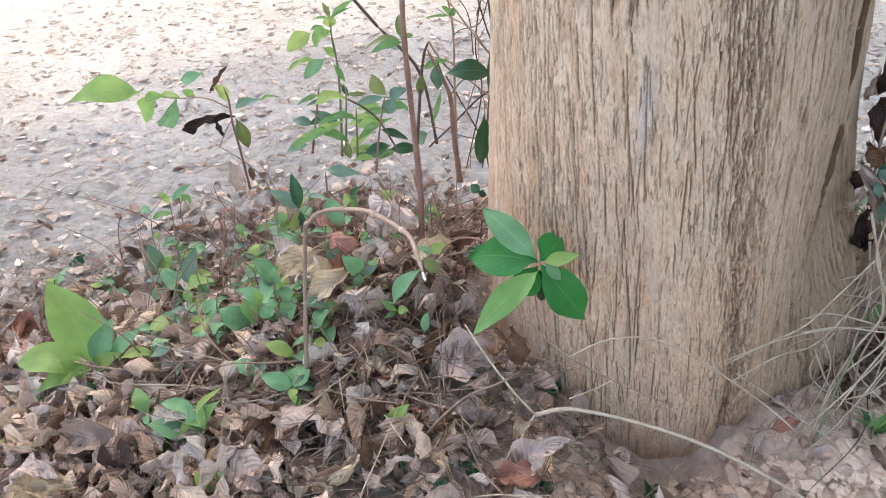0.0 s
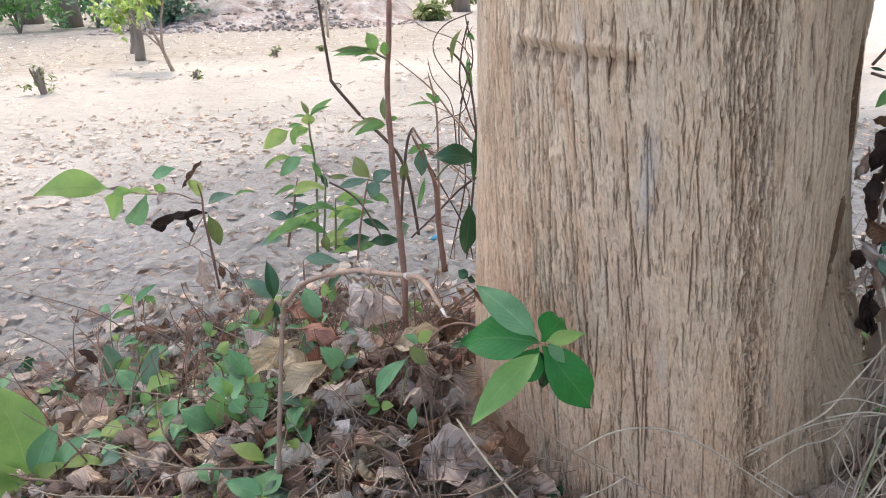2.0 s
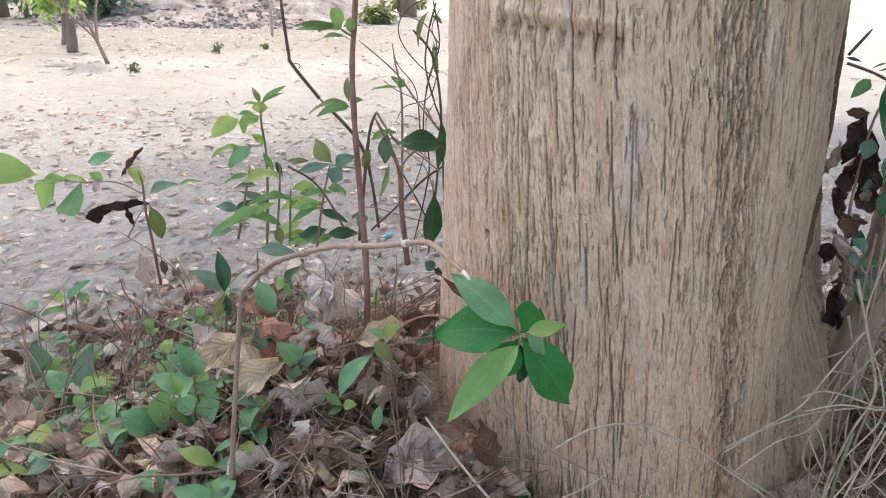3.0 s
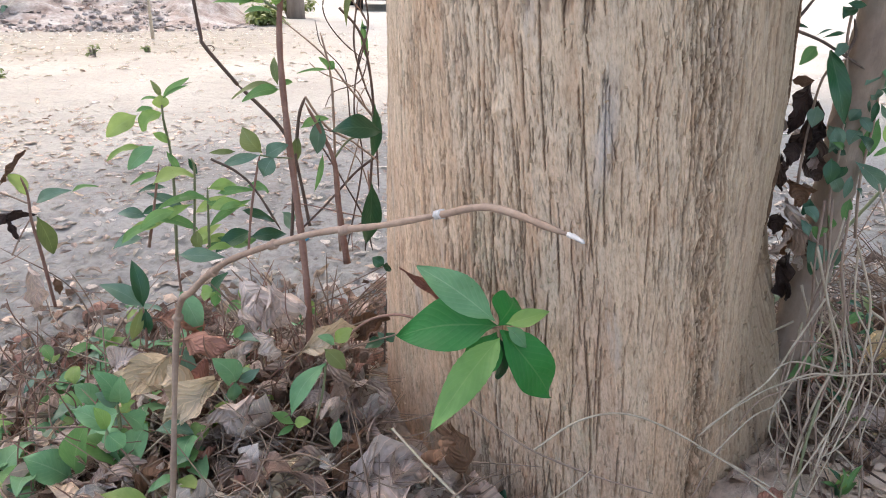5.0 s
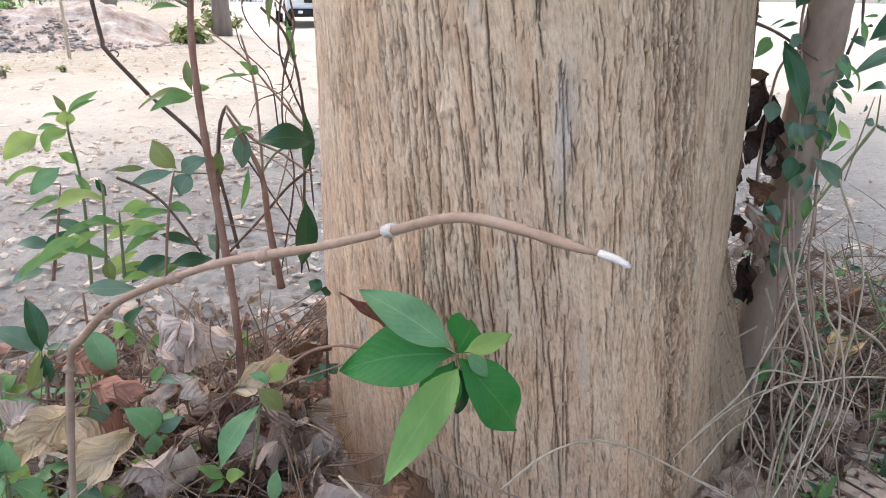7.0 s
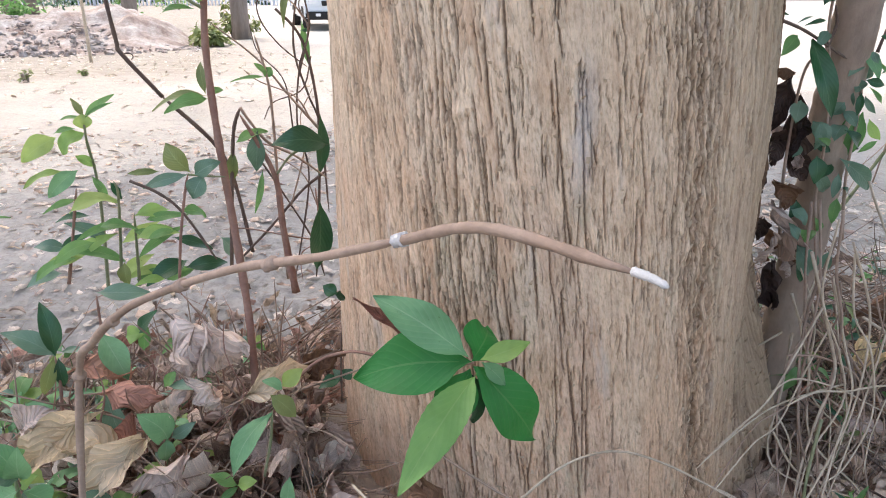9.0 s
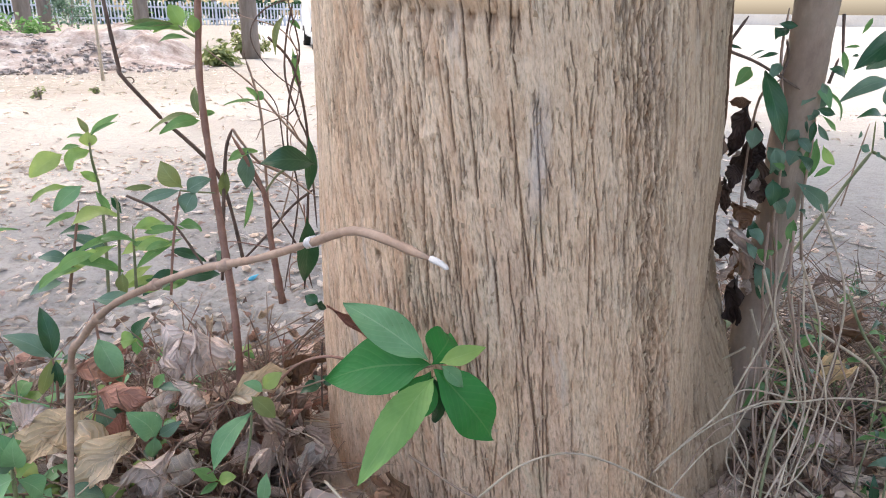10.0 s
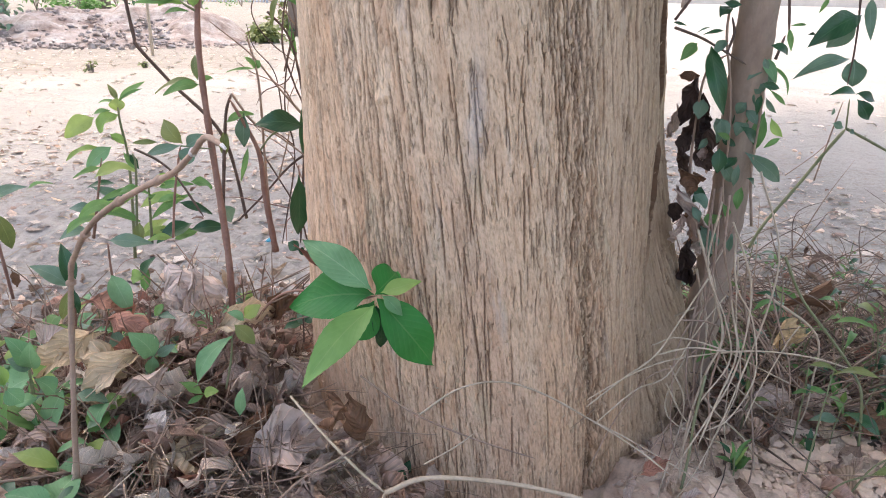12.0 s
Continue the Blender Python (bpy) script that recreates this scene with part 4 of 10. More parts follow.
    for x, y, h in ((-1.95, 3.35, 0.16), (-1.2, 4.9, 0.08), (-0.95, 5.3, 0.07), (-1.35, 3.75, 0.07)):
        far_bush(x, y, h * 0.8, h, g, GREEN["olive"], 0.03, 60, "tiny wispy weed on the open ground")
    # pole
    o = ground_at(-1.17, 6.9, 0.03)
    t = thing("pole", o, "thin pale bamboo pole standing in the yard", "pole")
    tube("shaft", [o, (o[0] + 0.01, o[1], 0.8), (o[0] - 0.01, o[1], 1.6)], 0.014, 0.011, STEM_PALE, t, sides=8)
    # rubble heap
    xs, ys = np.linspace(-5.4, 0.2, 110), np.linspace(8.0, 13.0, 80)
    gx, gy = np.meshgrid(xs, ys)
    e = np.exp(-((gx + 2.1) / 1.3) ** 4 - ((gy - 10.3) / 1.2) ** 2) * 0.40 + np.exp(-((gx + 3.6) / 0.9) ** 2 - ((gy - 9.9) / 0.9) ** 2) * 0.16 + np.exp(-((gx + 1.0) / 0.5) ** 2 - ((gy - 9.9) / 0.7) ** 2) * 0.22
    e = e * (0.75 + 0.5 * lattice(gx * 2 + 9, gy * 2 + 9, 51)) + 0.09 * (lattice(gx * 7 + 9, gy * 7 + 9, 52) - 0.4) * np.clip(e * 4, 0, 1)
    gzz = gz(gx, gy) - 0.03 + e
    w = len(xs)
    i = (np.arange(len(ys) - 1)[:, None] * w + np.arange(w - 1)[None, :]).ravel()
    me = mesh_of("rubble_heap", np.stack([gx, gy, gzz], -1).reshape(-1, 3), np.stack([i, i + 1, i + 1 + w, i + w], 1).tolist(), RUBBLE)
    tagged(new("rubble_heap", me), "broad low heap of pale sand and broken rubble", "rubble heap", kind="stuff")
    rocks(lambda: (g.uniform(-4.4, -0.3), g.uniform(8.3, 10.6)), 1500, 0.012, 0.05, "rubble_chips", "many loose pale stones and chips on the heap", RUBBLE, g,
          lambda x, y: float(gz(x, y)) - 0.02 + 0.40 * math.exp(-((x + 2.1) / 1.3) ** 4 - ((y - 10.3) / 1.2) ** 2) * 0.95 + 0.16 * math.exp(-((x + 3.6) / 0.9) ** 2 - ((y - 9.9) / 0.9) ** 2))
    # log end
    o = ground_at(-2.95, 11.8)
    t = thing("log", (o[0], o[1], o[2] + 0.15), "short dark sawn log lying beyond the heap", "log")
    tube("stem", [(o[0], o[1] - 0.25, o[2] + 0.24), (o[0] + 0.05, o[1] + 0.3, o[2] + 0.24)], 0.08, 0.085, STEM_DARK, t, sides=14, rough=0.03)
    tube("support", [(o[0], o[1], o[2] - 0.02), (o[0], o[1], o[2] + 0.165)], 0.07, 0.06, STEM_DARK, t, sides=10)
    # fence
    f0 = ground_at(-3, 45)
    t = thing("fence", f0, "pale blue-white picket fence along the far side", "fence")
    zf = f0[2]
    for k in range(13):
        part("post", box_mesh("post", (-17 + k * 2.0, 45.1, zf + 0.65), (0.14, 0.14, 1.4), PAINT_FENCE, 0.01), t)
    for zz in (0.35, 1.0):
        part("rail", box_mesh("rail", (-5, 45.06, zf + zz), (24.2, 0.05, 0.1), PAINT_FENCE, 0.008), t)
    for k in range(121):
        part("picket", box_mesh("picket", (-17 + k * 0.2, 45.0, zf + 0.66), (0.075, 0.03, 1.3), PAINT_FENCE), t)
    # a pale wall on the other side
    part("yard_wall", box_mesh("yard_wall", (95, 90, 0.2), (160, 0.3, 2.6), WALL_FAR, 0.0, -38), None)
    tagged(bpy.data.objects["yard_wall"], "long pale plastered wall far across the yard", "wall", kind="structure")
    build_car(2.75, 18.6)


def rocks(place, count, small, large, name, label, mat, g, height, squash=1.0):
    bm = bmesh.new()
    bmesh.ops.create_icosphere(bm, subdivisions=1, radius=1)
    base = np.array([v.co for v in bm.verts])
    tri = [[v.index for v in f.verts] for f in bm.faces]
    bm.free()
    vs, fs = [], []
    for k in range(count):
        x, y = place()
        s = small + (large - small) * g.random() ** 2.2
        j = np.random.RandomState(k).uniform(0.5, 1.35, (len(base), 1))
        sc = np.array((g.uniform(0.7, 1.2), g.uniform(0.7, 1.2), g.uniform(0.45, 0.85)))
        rot = np.array(Euler((g.uniform(0, 3), g.uniform(0, 3), g.uniform(0, 6))).to_matrix())
        v = (base * j) @ rot.T * sc * np.array((1, 1, squash)) * s + np.array((x, y, height(x, y) + s * 0.25))
        fs += [[a + 12 * k for a in q] for q in tri] if len(base) == 12 else [[a + len(base) * k for a in q] for q in tri]
        vs.append(v)
    tagged(new(name, mesh_of(name, np.vstack(vs), fs, mat, smooth=False)), label, name.replace("_", " "), kind="stuff")


def build_car(x, y):
    """A small pale van seen from the front."""
    o = ground_at(x, y)
    z = o[2]
    t = thing("van", o, "pale silver-white small van parked across the yard", "van")
    bm = bmesh.new()
    prof = [(-0.0, 0.28), (-0.04, 0.55), (0.0, 0.88), (0.55, 1.02), (1.25, 1.72), (3.5, 1.76), (3.75, 1.0), (3.72, 0.3)]
    rows = []
    for sx, tuck in ((-0.78, 0.0), (0.78, 0.0)):
        rows.append([bm.verts.new((x + sx * (0.9 if h > 1.2 else 1.0), y + d, z + h)) for d, h in prof])
    n = len(prof)
    for k in range(n):
        bm.faces.new((rows[0][k], rows[0][(k + 1) % n], rows[1][(k + 1) % n], rows[1][k]))
    bm.faces.new(rows[0][::-1])
    bm.faces.new(rows[1])
    bmesh.ops.recalc_face_normals(bm, faces=bm.faces[:])
    bmesh.ops.bevel(bm, geom=bm.edges[:], offset=0.05, segments=3, affect="EDGES")
    me = bpy.data.meshes.new("body")
    bm.to_mesh(me)
    bm.free()
    me.materials.append(CAR_PAINT)
    part("body", me, t)
    part("bumper", box_mesh("bumper", (x, y - 0.06, z + 0.36), (1.54, 0.14, 0.2), RUBBER, 0.04), t, "black plastic bumper")
    part("grille", box_mesh("grille", (x, y - 0.035, z + 0.66), (0.7, 0.05, 0.12), RUBBER, 0.01), t, "black grille")
    ws = box_mesh("windscreen", (0, 0, 0), (1.25, 0.02, 0.8), WINDSCREEN, 0.005)
    ws.transform(Matrix.Translation((x, y + 0.885, z + 1.40)) @ pose(0, 0, 0, -45))
    part("windscreen", ws, t, "dark windscreen")
    for sx in (-0.58, 0.58):
        part("headlight", box_mesh("headlight", (x + sx, y - 0.03, z + 0.72), (0.26, 0.07, 0.16), LAMP_GLASS, 0.03), t, "clear headlight")
        part("plate_lamp", box_mesh("plate_lamp", (x + sx * 0.8, y - 0.13, z + 0.38), (0.12, 0.03, 0.07), LAMP_GLASS, 0.01), t)
        for dy in (0.62, 3.0):
            cx = x + sx * 1.22
            ax = 0.09 if sx > 0 else -0.09
            w = tube("wheel", [(cx - ax, y + dy, z + 0.29), (cx + ax, y + dy, z + 0.29)], 0.29, 0.29, RUBBER, t, "black tyre", sides=24, rough=0.0)
            tube("rim", [(cx + ax * 0.9, y + dy, z + 0.29), (cx + ax * 1.1, y + dy, z + 0.29)], 0.17, 0.16, CAR_PAINT, w, "pale steel rim", sides=18, rough=0.0)


build_far()


# ---- plants by the trunk ----

p = thing("sapling", (-0.034, 0.755, 0.076), "slender reddish-brown sapling stem with a few toothed leaves", "sapling")
tube("stem", [(-0.034, 0.755, 0.068), (-0.033, 0.775, 0.152), (-0.037, 0.785, 0.230), (-0.042, 0.795, 0.304), (-0.044, 0.800, 0.374), (-0.040, 0.805, 0.430), (-0.036, 0.810, 0.509)], 0.0041, 0.0029, STEM_RED, p)
leaf(p, (-0.046, 0.800, 0.340), (-0.090, 0.800, 0.333), 0.012, GREEN["olive"], (0.06, -0.58, 0.52), 0.25, 0.12)
leaf(p, (-0.046, 0.800, 0.338), (-0.081, 0.800, 0.326), 0.012, GREEN["mid"], (0.06, -0.58, 0.53), 0.25, 0.12)
leaf(p, (-0.048, 0.800, 0.342), (-0.049, 0.800, 0.371), 0.008, GREEN["olive"], (0.05, -0.59, 0.51), 0.25, 0.10)
leaf(p, (-0.044, 0.800, 0.342), (-0.034, 0.800, 0.346), 0.006, GREEN["mid"], (0.04, -0.59, 0.52), 0.25, 0.10)
leaf(p, (-0.053, 0.800, 0.415), (-0.062, 0.800, 0.436), 0.014, GREEN["bright"], (0.06, -0.60, 0.45), 0.25, 0.10)
leaf(p, (-0.045, 0.800, 0.410), (-0.045, 0.800, 0.426), 0.011, GREEN["bright"], (0.05, -0.60, 0.46), 0.25, 0.10)
leaf(p, (-0.057, 0.800, 0.417), (-0.100, 0.800, 0.413), 0.007, GREEN["olive"], (0.07, -0.59, 0.46), 0.25, 0.10)
leaf(p, (-0.056, 0.800, 0.414), (-0.098, 0.800, 0.408), 0.007, GREEN["mid"], (0.07, -0.59, 0.46), 0.25, 0.10)
leaf(p, (-0.052, 0.800, 0.413), (-0.076, 0.800, 0.410), 0.011, GREEN["bright"], (0.06, -0.59, 0.46), 0.25, 0.10)
leaf(p, (-0.049, 0.800, 0.406), (-0.074, 0.800, 0.407), 0.006, GREEN["mid"], (0.06, -0.59, 0.47), 0.25, 0.10)
tube("twig", [(-0.042, 0.803, 0.406), (-0.052, 0.800, 0.412), (-0.057, 0.800, 0.417)], 0.0014, 0.0010, STEM_GREEN, p)

p = thing("bent_twig", (-0.023, 0.930, 0.160), "dark thin twig bent at a knot, rising from the litter", "twig")
tube("lower_stem", [(-0.023, 0.930, 0.156), (-0.031, 0.930, 0.216), (-0.039, 0.925, 0.255), (-0.054, 0.920, 0.284), (-0.090, 0.910, 0.326)], 0.0022, 0.0022, STEM_DARK, p)
tube("upper_stem", [(-0.090, 0.910, 0.326), (-0.118, 0.900, 0.366), (-0.121, 0.900, 0.378), (-0.125, 0.900, 0.422), (-0.129, 0.900, 0.482)], 0.0022, 0.0018, STEM_DARK, p)
tube("tendril", [(-0.118, 0.900, 0.366), (-0.112, 0.900, 0.367), (-0.109, 0.900, 0.364), (-0.111, 0.900, 0.361)], 0.0007, 0.0005, STEM_DARK, p)

p = thing("broken_twig", (-0.044, 0.860, 0.173), "thin broken twig, folded over at its top", "twig")
tube("stem", [(-0.045, 0.860, 0.166), (-0.039, 0.860, 0.225), (-0.034, 0.860, 0.269), (-0.029, 0.860, 0.303), (-0.022, 0.860, 0.321)], 0.0022, 0.0018, STEM_DARK, p)
tube("folded_tip", [(-0.022, 0.860, 0.321), (-0.014, 0.860, 0.307), (-0.000, 0.860, 0.288), (0.025, 0.860, 0.273), (0.054, 0.860, 0.249)], 0.0016, 0.0010, STEM_TAN, p)

p = thing("seedling", (0.008, 0.880, 0.141), "thin upright seedling with a pair of small leaves", "seedling")
tube("stem", [(0.009, 0.880, 0.141), (0.007, 0.880, 0.230), (0.007, 0.880, 0.309), (0.005, 0.880, 0.344), (-0.003, 0.880, 0.382)], 0.0018, 0.0012, STEM_TAN, p)
leaf(p, (0.004, 0.880, 0.345), (-0.028, 0.880, 0.344), 0.005, GREEN["mid"], (0.02, -0.59, 0.51), 0.25, 0.10)
leaf(p, (0.004, 0.880, 0.345), (0.009, 0.880, 0.354), 0.011, GREEN["mid"], (0.00, -0.59, 0.50), 0.25, 0.10)
leaf(p, (0.004, 0.880, 0.345), (-0.006, 0.880, 0.356), 0.008, GREEN["mid"], (0.01, -0.59, 0.50), 0.25, 0.10)

p = thing("dry_twig", (0.054, 0.900, 0.289), "straight thin dry twig leaning against the vines", "twig")
tube("stem", [(0.057, 0.900, 0.285), (0.025, 0.900, 0.325), (-0.001, 0.900, 0.359), (-0.042, 0.900, 0.394)], 0.0016, 0.0008, STEM_TAN, p)

p = thing("shrub_shoot", (0.013, 0.840, 0.151), "brown shoot with a large dark oval leaf beside the trunk", "shrub")
tube("stem", [(0.013, 0.840, 0.143), (0.006, 0.840, 0.210), (0.004, 0.840, 0.252), (-0.004, 0.840, 0.279), (-0.023, 0.840, 0.318)], 0.0042, 0.0018, STEM_RED, p)
tube("petiole", [(0.002, 0.840, 0.259), (0.018, 0.840, 0.279), (0.037, 0.840, 0.287), (0.052, 0.840, 0.288)], 0.0012, 0.0012, STEM_GREEN, p)
leaf(p, (0.053, 0.840, 0.287), (-0.000, 0.840, 0.287), 0.026, GREEN["dark"], (-0.02, -0.72, 0.44), 0.20, 0.08)
leaf(p, (-0.029, 0.840, 0.293), (-0.000, 0.840, 0.304), 0.011, GREEN["mid"], (0.02, -0.58, 0.55), 0.25, 0.10)
leaf(p, (-0.009, 0.840, 0.304), (-0.014, 0.840, 0.267), 0.017, GREEN["slate"], (0.02, -0.77, 0.41), 0.25, 0.10)
leaf(p, (-0.008, 0.840, 0.267), (-0.019, 0.840, 0.225), 0.006, GREEN["mid"], (0.02, -0.57, 0.58), 0.25, 0.20)
leaf(p, (-0.032, 0.860, 0.283), (-0.036, 0.860, 0.252), 0.011, GREEN["olive"], (0.03, -0.58, 0.56), 0.25, 0.10)
leaf(p, (0.044, 0.860, 0.228), (0.038, 0.860, 0.157), 0.024, GREEN["dark"], (-0.03, -0.75, 0.49), 0.25, 0.10)
leaf(p, (0.054, 0.900, 0.305), (0.051, 0.900, 0.240), 0.014, GREEN["dark"], (-0.04, -0.77, 0.40), 0.25, 0.10)

p = thing("vine", (0.054, 0.920, 0.123), "tangled dark wiry vines climbing beside the trunk", "vine")
tube("stem", [(0.051, 0.920, 0.444), (0.019, 0.920, 0.431), (0.004, 0.920, 0.412), (0.006, 0.920, 0.392), (0.023, 0.920, 0.369), (0.047, 0.920, 0.349)], 0.0009, 0.0007, STEM_DARK, p)
tube("stem", [(0.020, 0.920, 0.404), (0.039, 0.920, 0.383), (0.049, 0.920, 0.353), (0.055, 0.920, 0.293), (0.050, 0.920, 0.211), (0.042, 0.920, 0.123)], 0.0015, 0.0018, STEM_DARK, p)
tube("stem", [(0.046, 0.920, 0.434), (0.038, 0.920, 0.402), (0.035, 0.920, 0.363), (0.046, 0.920, 0.322), (0.056, 0.920, 0.288), (0.060, 0.920, 0.196)], 0.0011, 0.0013, STEM_DARK, p)
tube("stem", [(0.042, 0.920, 0.441), (0.051, 0.920, 0.389), (0.039, 0.920, 0.349), (0.033, 0.920, 0.293), (0.041, 0.920, 0.234), (0.019, 0.920, 0.123)], 0.0009, 0.0011, STEM_DARK, p)
tube("stem", [(-0.033, 0.920, 0.156), (0.000, 0.920, 0.188), (0.033, 0.920, 0.223), (0.059, 0.920, 0.242)], 0.0013, 0.0016, STEM_DARK, p)
tube("stem", [(-0.006, 0.920, 0.257), (0.019, 0.920, 0.211), (0.042, 0.920, 0.164), (0.051, 0.920, 0.123)], 0.0011, 0.0012, STEM_DARK, p)
for k, (x, z, dx, dz) in enumerate(((0.045, 0.30, -0.06, 0.05), (0.05, 0.36, -0.05, -0.06), (0.04, 0.25, -0.075, 0.035), (0.05, 0.20, -0.06, 0.08), (0.035, 0.34, 0.015, 0.09), (0.04, 0.17, -0.09, 0.02), (0.05, 0.39, -0.07, 0.045), (0.03, 0.28, -0.035, 0.11), (0.045, 0.23, -0.02, -0.10), (0.02, 0.21, 0.03, 0.12))):
    y = 0.90 + 0.012 * (k % 4)
    tube("side_stem", [(x, y, z), (x + dx * 0.35 + 0.006, y - 0.01, z + dz * 0.5), (x + dx * 0.7 - 0.004, y + 0.012, z + dz * 0.75), (x + dx, y, z + dz)], 0.0009, 0.0005, (STEM_TAN, STEM_DARK, STEM_RED)[k % 3], p)
leaf(p, (0.038, 0.920, 0.425), (0.026, 0.920, 0.379), 0.007, GREEN["olive"], (-0.02, -0.60, 0.46), 0.25, 0.15)
leaf(p, (0.042, 0.920, 0.420), (0.053, 0.920, 0.412), 0.007, GREEN["mid"], (-0.03, -0.60, 0.45), 0.25, 0.10)
leaf(p, (0.042, 0.920, 0.384), (0.051, 0.920, 0.381), 0.006, GREEN["dark"], (-0.03, -0.59, 0.47), 0.25, 0.10)
leaf(p, (0.044, 0.920, 0.393), (0.049, 0.920, 0.356), 0.008, GREEN["mid"], (-0.03, -0.59, 0.48), 0.25, 0.20)

p = thing("shrub", (-0.224, 1.200, 0.037), "light green leafy shrub seedling with soft leaves", "shrub")
tube("stem", [(-0.225, 1.200, 0.010), (-0.216, 1.200, 0.114), (-0.213, 1.200, 0.184), (-0.217, 1.200, 0.234), (-0.216, 1.200, 0.266)], 0.0028, 0.0014, STEM_GREEN, p)
leaf(p, (-0.216, 1.200, 0.265), (-0.227, 1.200, 0.294), 0.010, GREEN["olive"], (0.11, -0.58, 0.48), 0.25, 0.10)
leaf(p, (-0.215, 1.200, 0.267), (-0.175, 1.200, 0.295), 0.012, GREEN["mid"], (0.09, -0.59, 0.48), 0.25, 0.10)
leaf(p, (-0.215, 1.200, 0.264), (-0.176, 1.200, 0.279), 0.006, GREEN["mid"], (0.09, -0.59, 0.49), 0.25, 0.10)
leaf(p, (-0.217, 1.200, 0.264), (-0.245, 1.200, 0.266), 0.007, GREEN["mid"], (0.11, -0.58, 0.49), 0.25, 0.10)
leaf(p, (-0.217, 1.200, 0.271), (-0.217, 1.200, 0.250), 0.023, GREEN["lime"], (0.11, -0.58, 0.49), 0.25, 0.10)
leaf(p, (-0.228, 1.200, 0.251), (-0.255, 1.200, 0.247), 0.010, GREEN["mid"], (0.12, -0.58, 0.50), 0.25, 0.10)
leaf(p, (-0.252, 1.200, 0.241), (-0.297, 1.200, 0.209), 0.031, GREEN["lime"], (0.14, -0.57, 0.51), 0.25, 0.10)
leaf(p, (-0.219, 1.200, 0.245), (-0.248, 1.200, 0.217), 0.036, GREEN["bright"], (0.12, -0.58, 0.51), 0.25, 0.10)
leaf(p, (-0.234, 1.200, 0.215), (-0.211, 1.200, 0.199), 0.014, GREEN["bright"], (0.11, -0.58, 0.52), 0.25, 0.10)
leaf(p, (-0.255, 1.200, 0.196), (-0.304, 1.200, 0.178), 0.018, GREEN["lime"], (0.14, -0.57, 0.53), 0.25, 0.10)
leaf(p, (-0.234, 1.200, 0.196), (-0.275, 1.200, 0.162), 0.025, GREEN["mint"], (0.13, -0.57, 0.54), 0.25, 0.10)
leaf(p, (-0.219, 1.200, 0.187), (-0.203, 1.200, 0.154), 0.011, GREEN["mid"], (0.10, -0.57, 0.54), 0.25, 0.10)

p = thing("shrub", (-0.147, 0.950, 0.123), "bushy green shrub with long pointed leaves", "shrub")
tube("stem", [(-0.143, 0.950, 0.123), (-0.140, 0.950, 0.162), (-0.137, 0.950, 0.204)], 0.0020, 0.0012, STEM_GREEN, p)
tube("stem", [(-0.160, 0.950, 0.131), (-0.154, 0.950, 0.177), (-0.149, 0.950, 0.225), (-0.151, 0.950, 0.239)], 0.0018, 0.0012, STEM_GREEN, p)
tube("stem", [(-0.210, 0.950, 0.133), (-0.200, 0.950, 0.174), (-0.186, 0.950, 0.234)], 0.0020, 0.0014, STEM_RED, p)
leaf(p, (-0.150, 0.950, 0.217), (-0.196, 0.950, 0.208), 0.027, GREEN["lime"], (0.11, -0.57, 0.56), 0.25, 0.10)
leaf(p, (-0.141, 0.950, 0.193), (-0.194, 0.950, 0.179), 0.013, GREEN["mid"], (0.10, -0.56, 0.58), 0.25, 0.10)
leaf(p, (-0.187, 0.950, 0.223), (-0.220, 0.950, 0.208), 0.008, GREEN["mid"], (0.13, -0.57, 0.56), 0.25, 0.10)
leaf(p, (-0.142, 0.950, 0.152), (-0.087, 0.950, 0.188), 0.011, GREEN["mid"], (0.06, -0.57, 0.59), 0.25, 0.10)
leaf(p, (-0.153, 0.950, 0.152), (-0.206, 0.950, 0.171), 0.017, GREEN["mid"], (0.11, -0.56, 0.59), 0.25, 0.10)
leaf(p, (-0.193, 0.950, 0.161), (-0.225, 0.950, 0.159), 0.013, GREEN["lime"], (0.13, -0.55, 0.59), 0.25, 0.10)
leaf(p, (-0.137, 0.950, 0.201), (-0.102, 0.950, 0.207), 0.016, GREEN["bright"], (0.07, -0.57, 0.57), 0.25, 0.10)
leaf(p, (-0.128, 0.950, 0.195), (-0.085, 0.950, 0.198), 0.012, GREEN["mid"], (0.06, -0.57, 0.57), 0.25, 0.10)
leaf(p, (-0.154, 0.950, 0.184), (-0.207, 0.950, 0.156), 0.014, GREEN["bright"], (0.11, -0.56, 0.59), 0.25, 0.10)
leaf(p, (-0.091, 0.950, 0.146), (-0.137, 0.950, 0.123), 0.023, GREEN["dark"], (0.06, -0.56, 0.61), 0.25, 0.10)
leaf(p, (-0.115, 0.950, 0.126), (-0.086, 0.950, 0.137), 0.015, GREEN["mid"], (0.05, -0.56, 0.62), 0.25, 0.10)
leaf(p, (-0.154, 0.950, 0.151), (-0.154, 0.950, 0.124), 0.015, GREEN["olive"], (0.09, -0.55, 0.61), 0.25, 0.10)
leaf(p, (-0.141, 0.950, 0.185), (-0.114, 0.950, 0.173), 0.010, GREEN["mid"], (0.07, -0.57, 0.58), 0.25, 0.10)
leaf(p, (-0.155, 0.950, 0.239), (-0.146, 0.950, 0.220), 0.008, GREEN["dark"], (0.09, -0.57, 0.55), 0.25, 0.10)
leaf(p, (-0.095, 0.950, 0.138), (-0.050, 0.950, 0.140), 0.017, GREEN["dark"], (0.03, -0.56, 0.61), 0.25, 0.10)
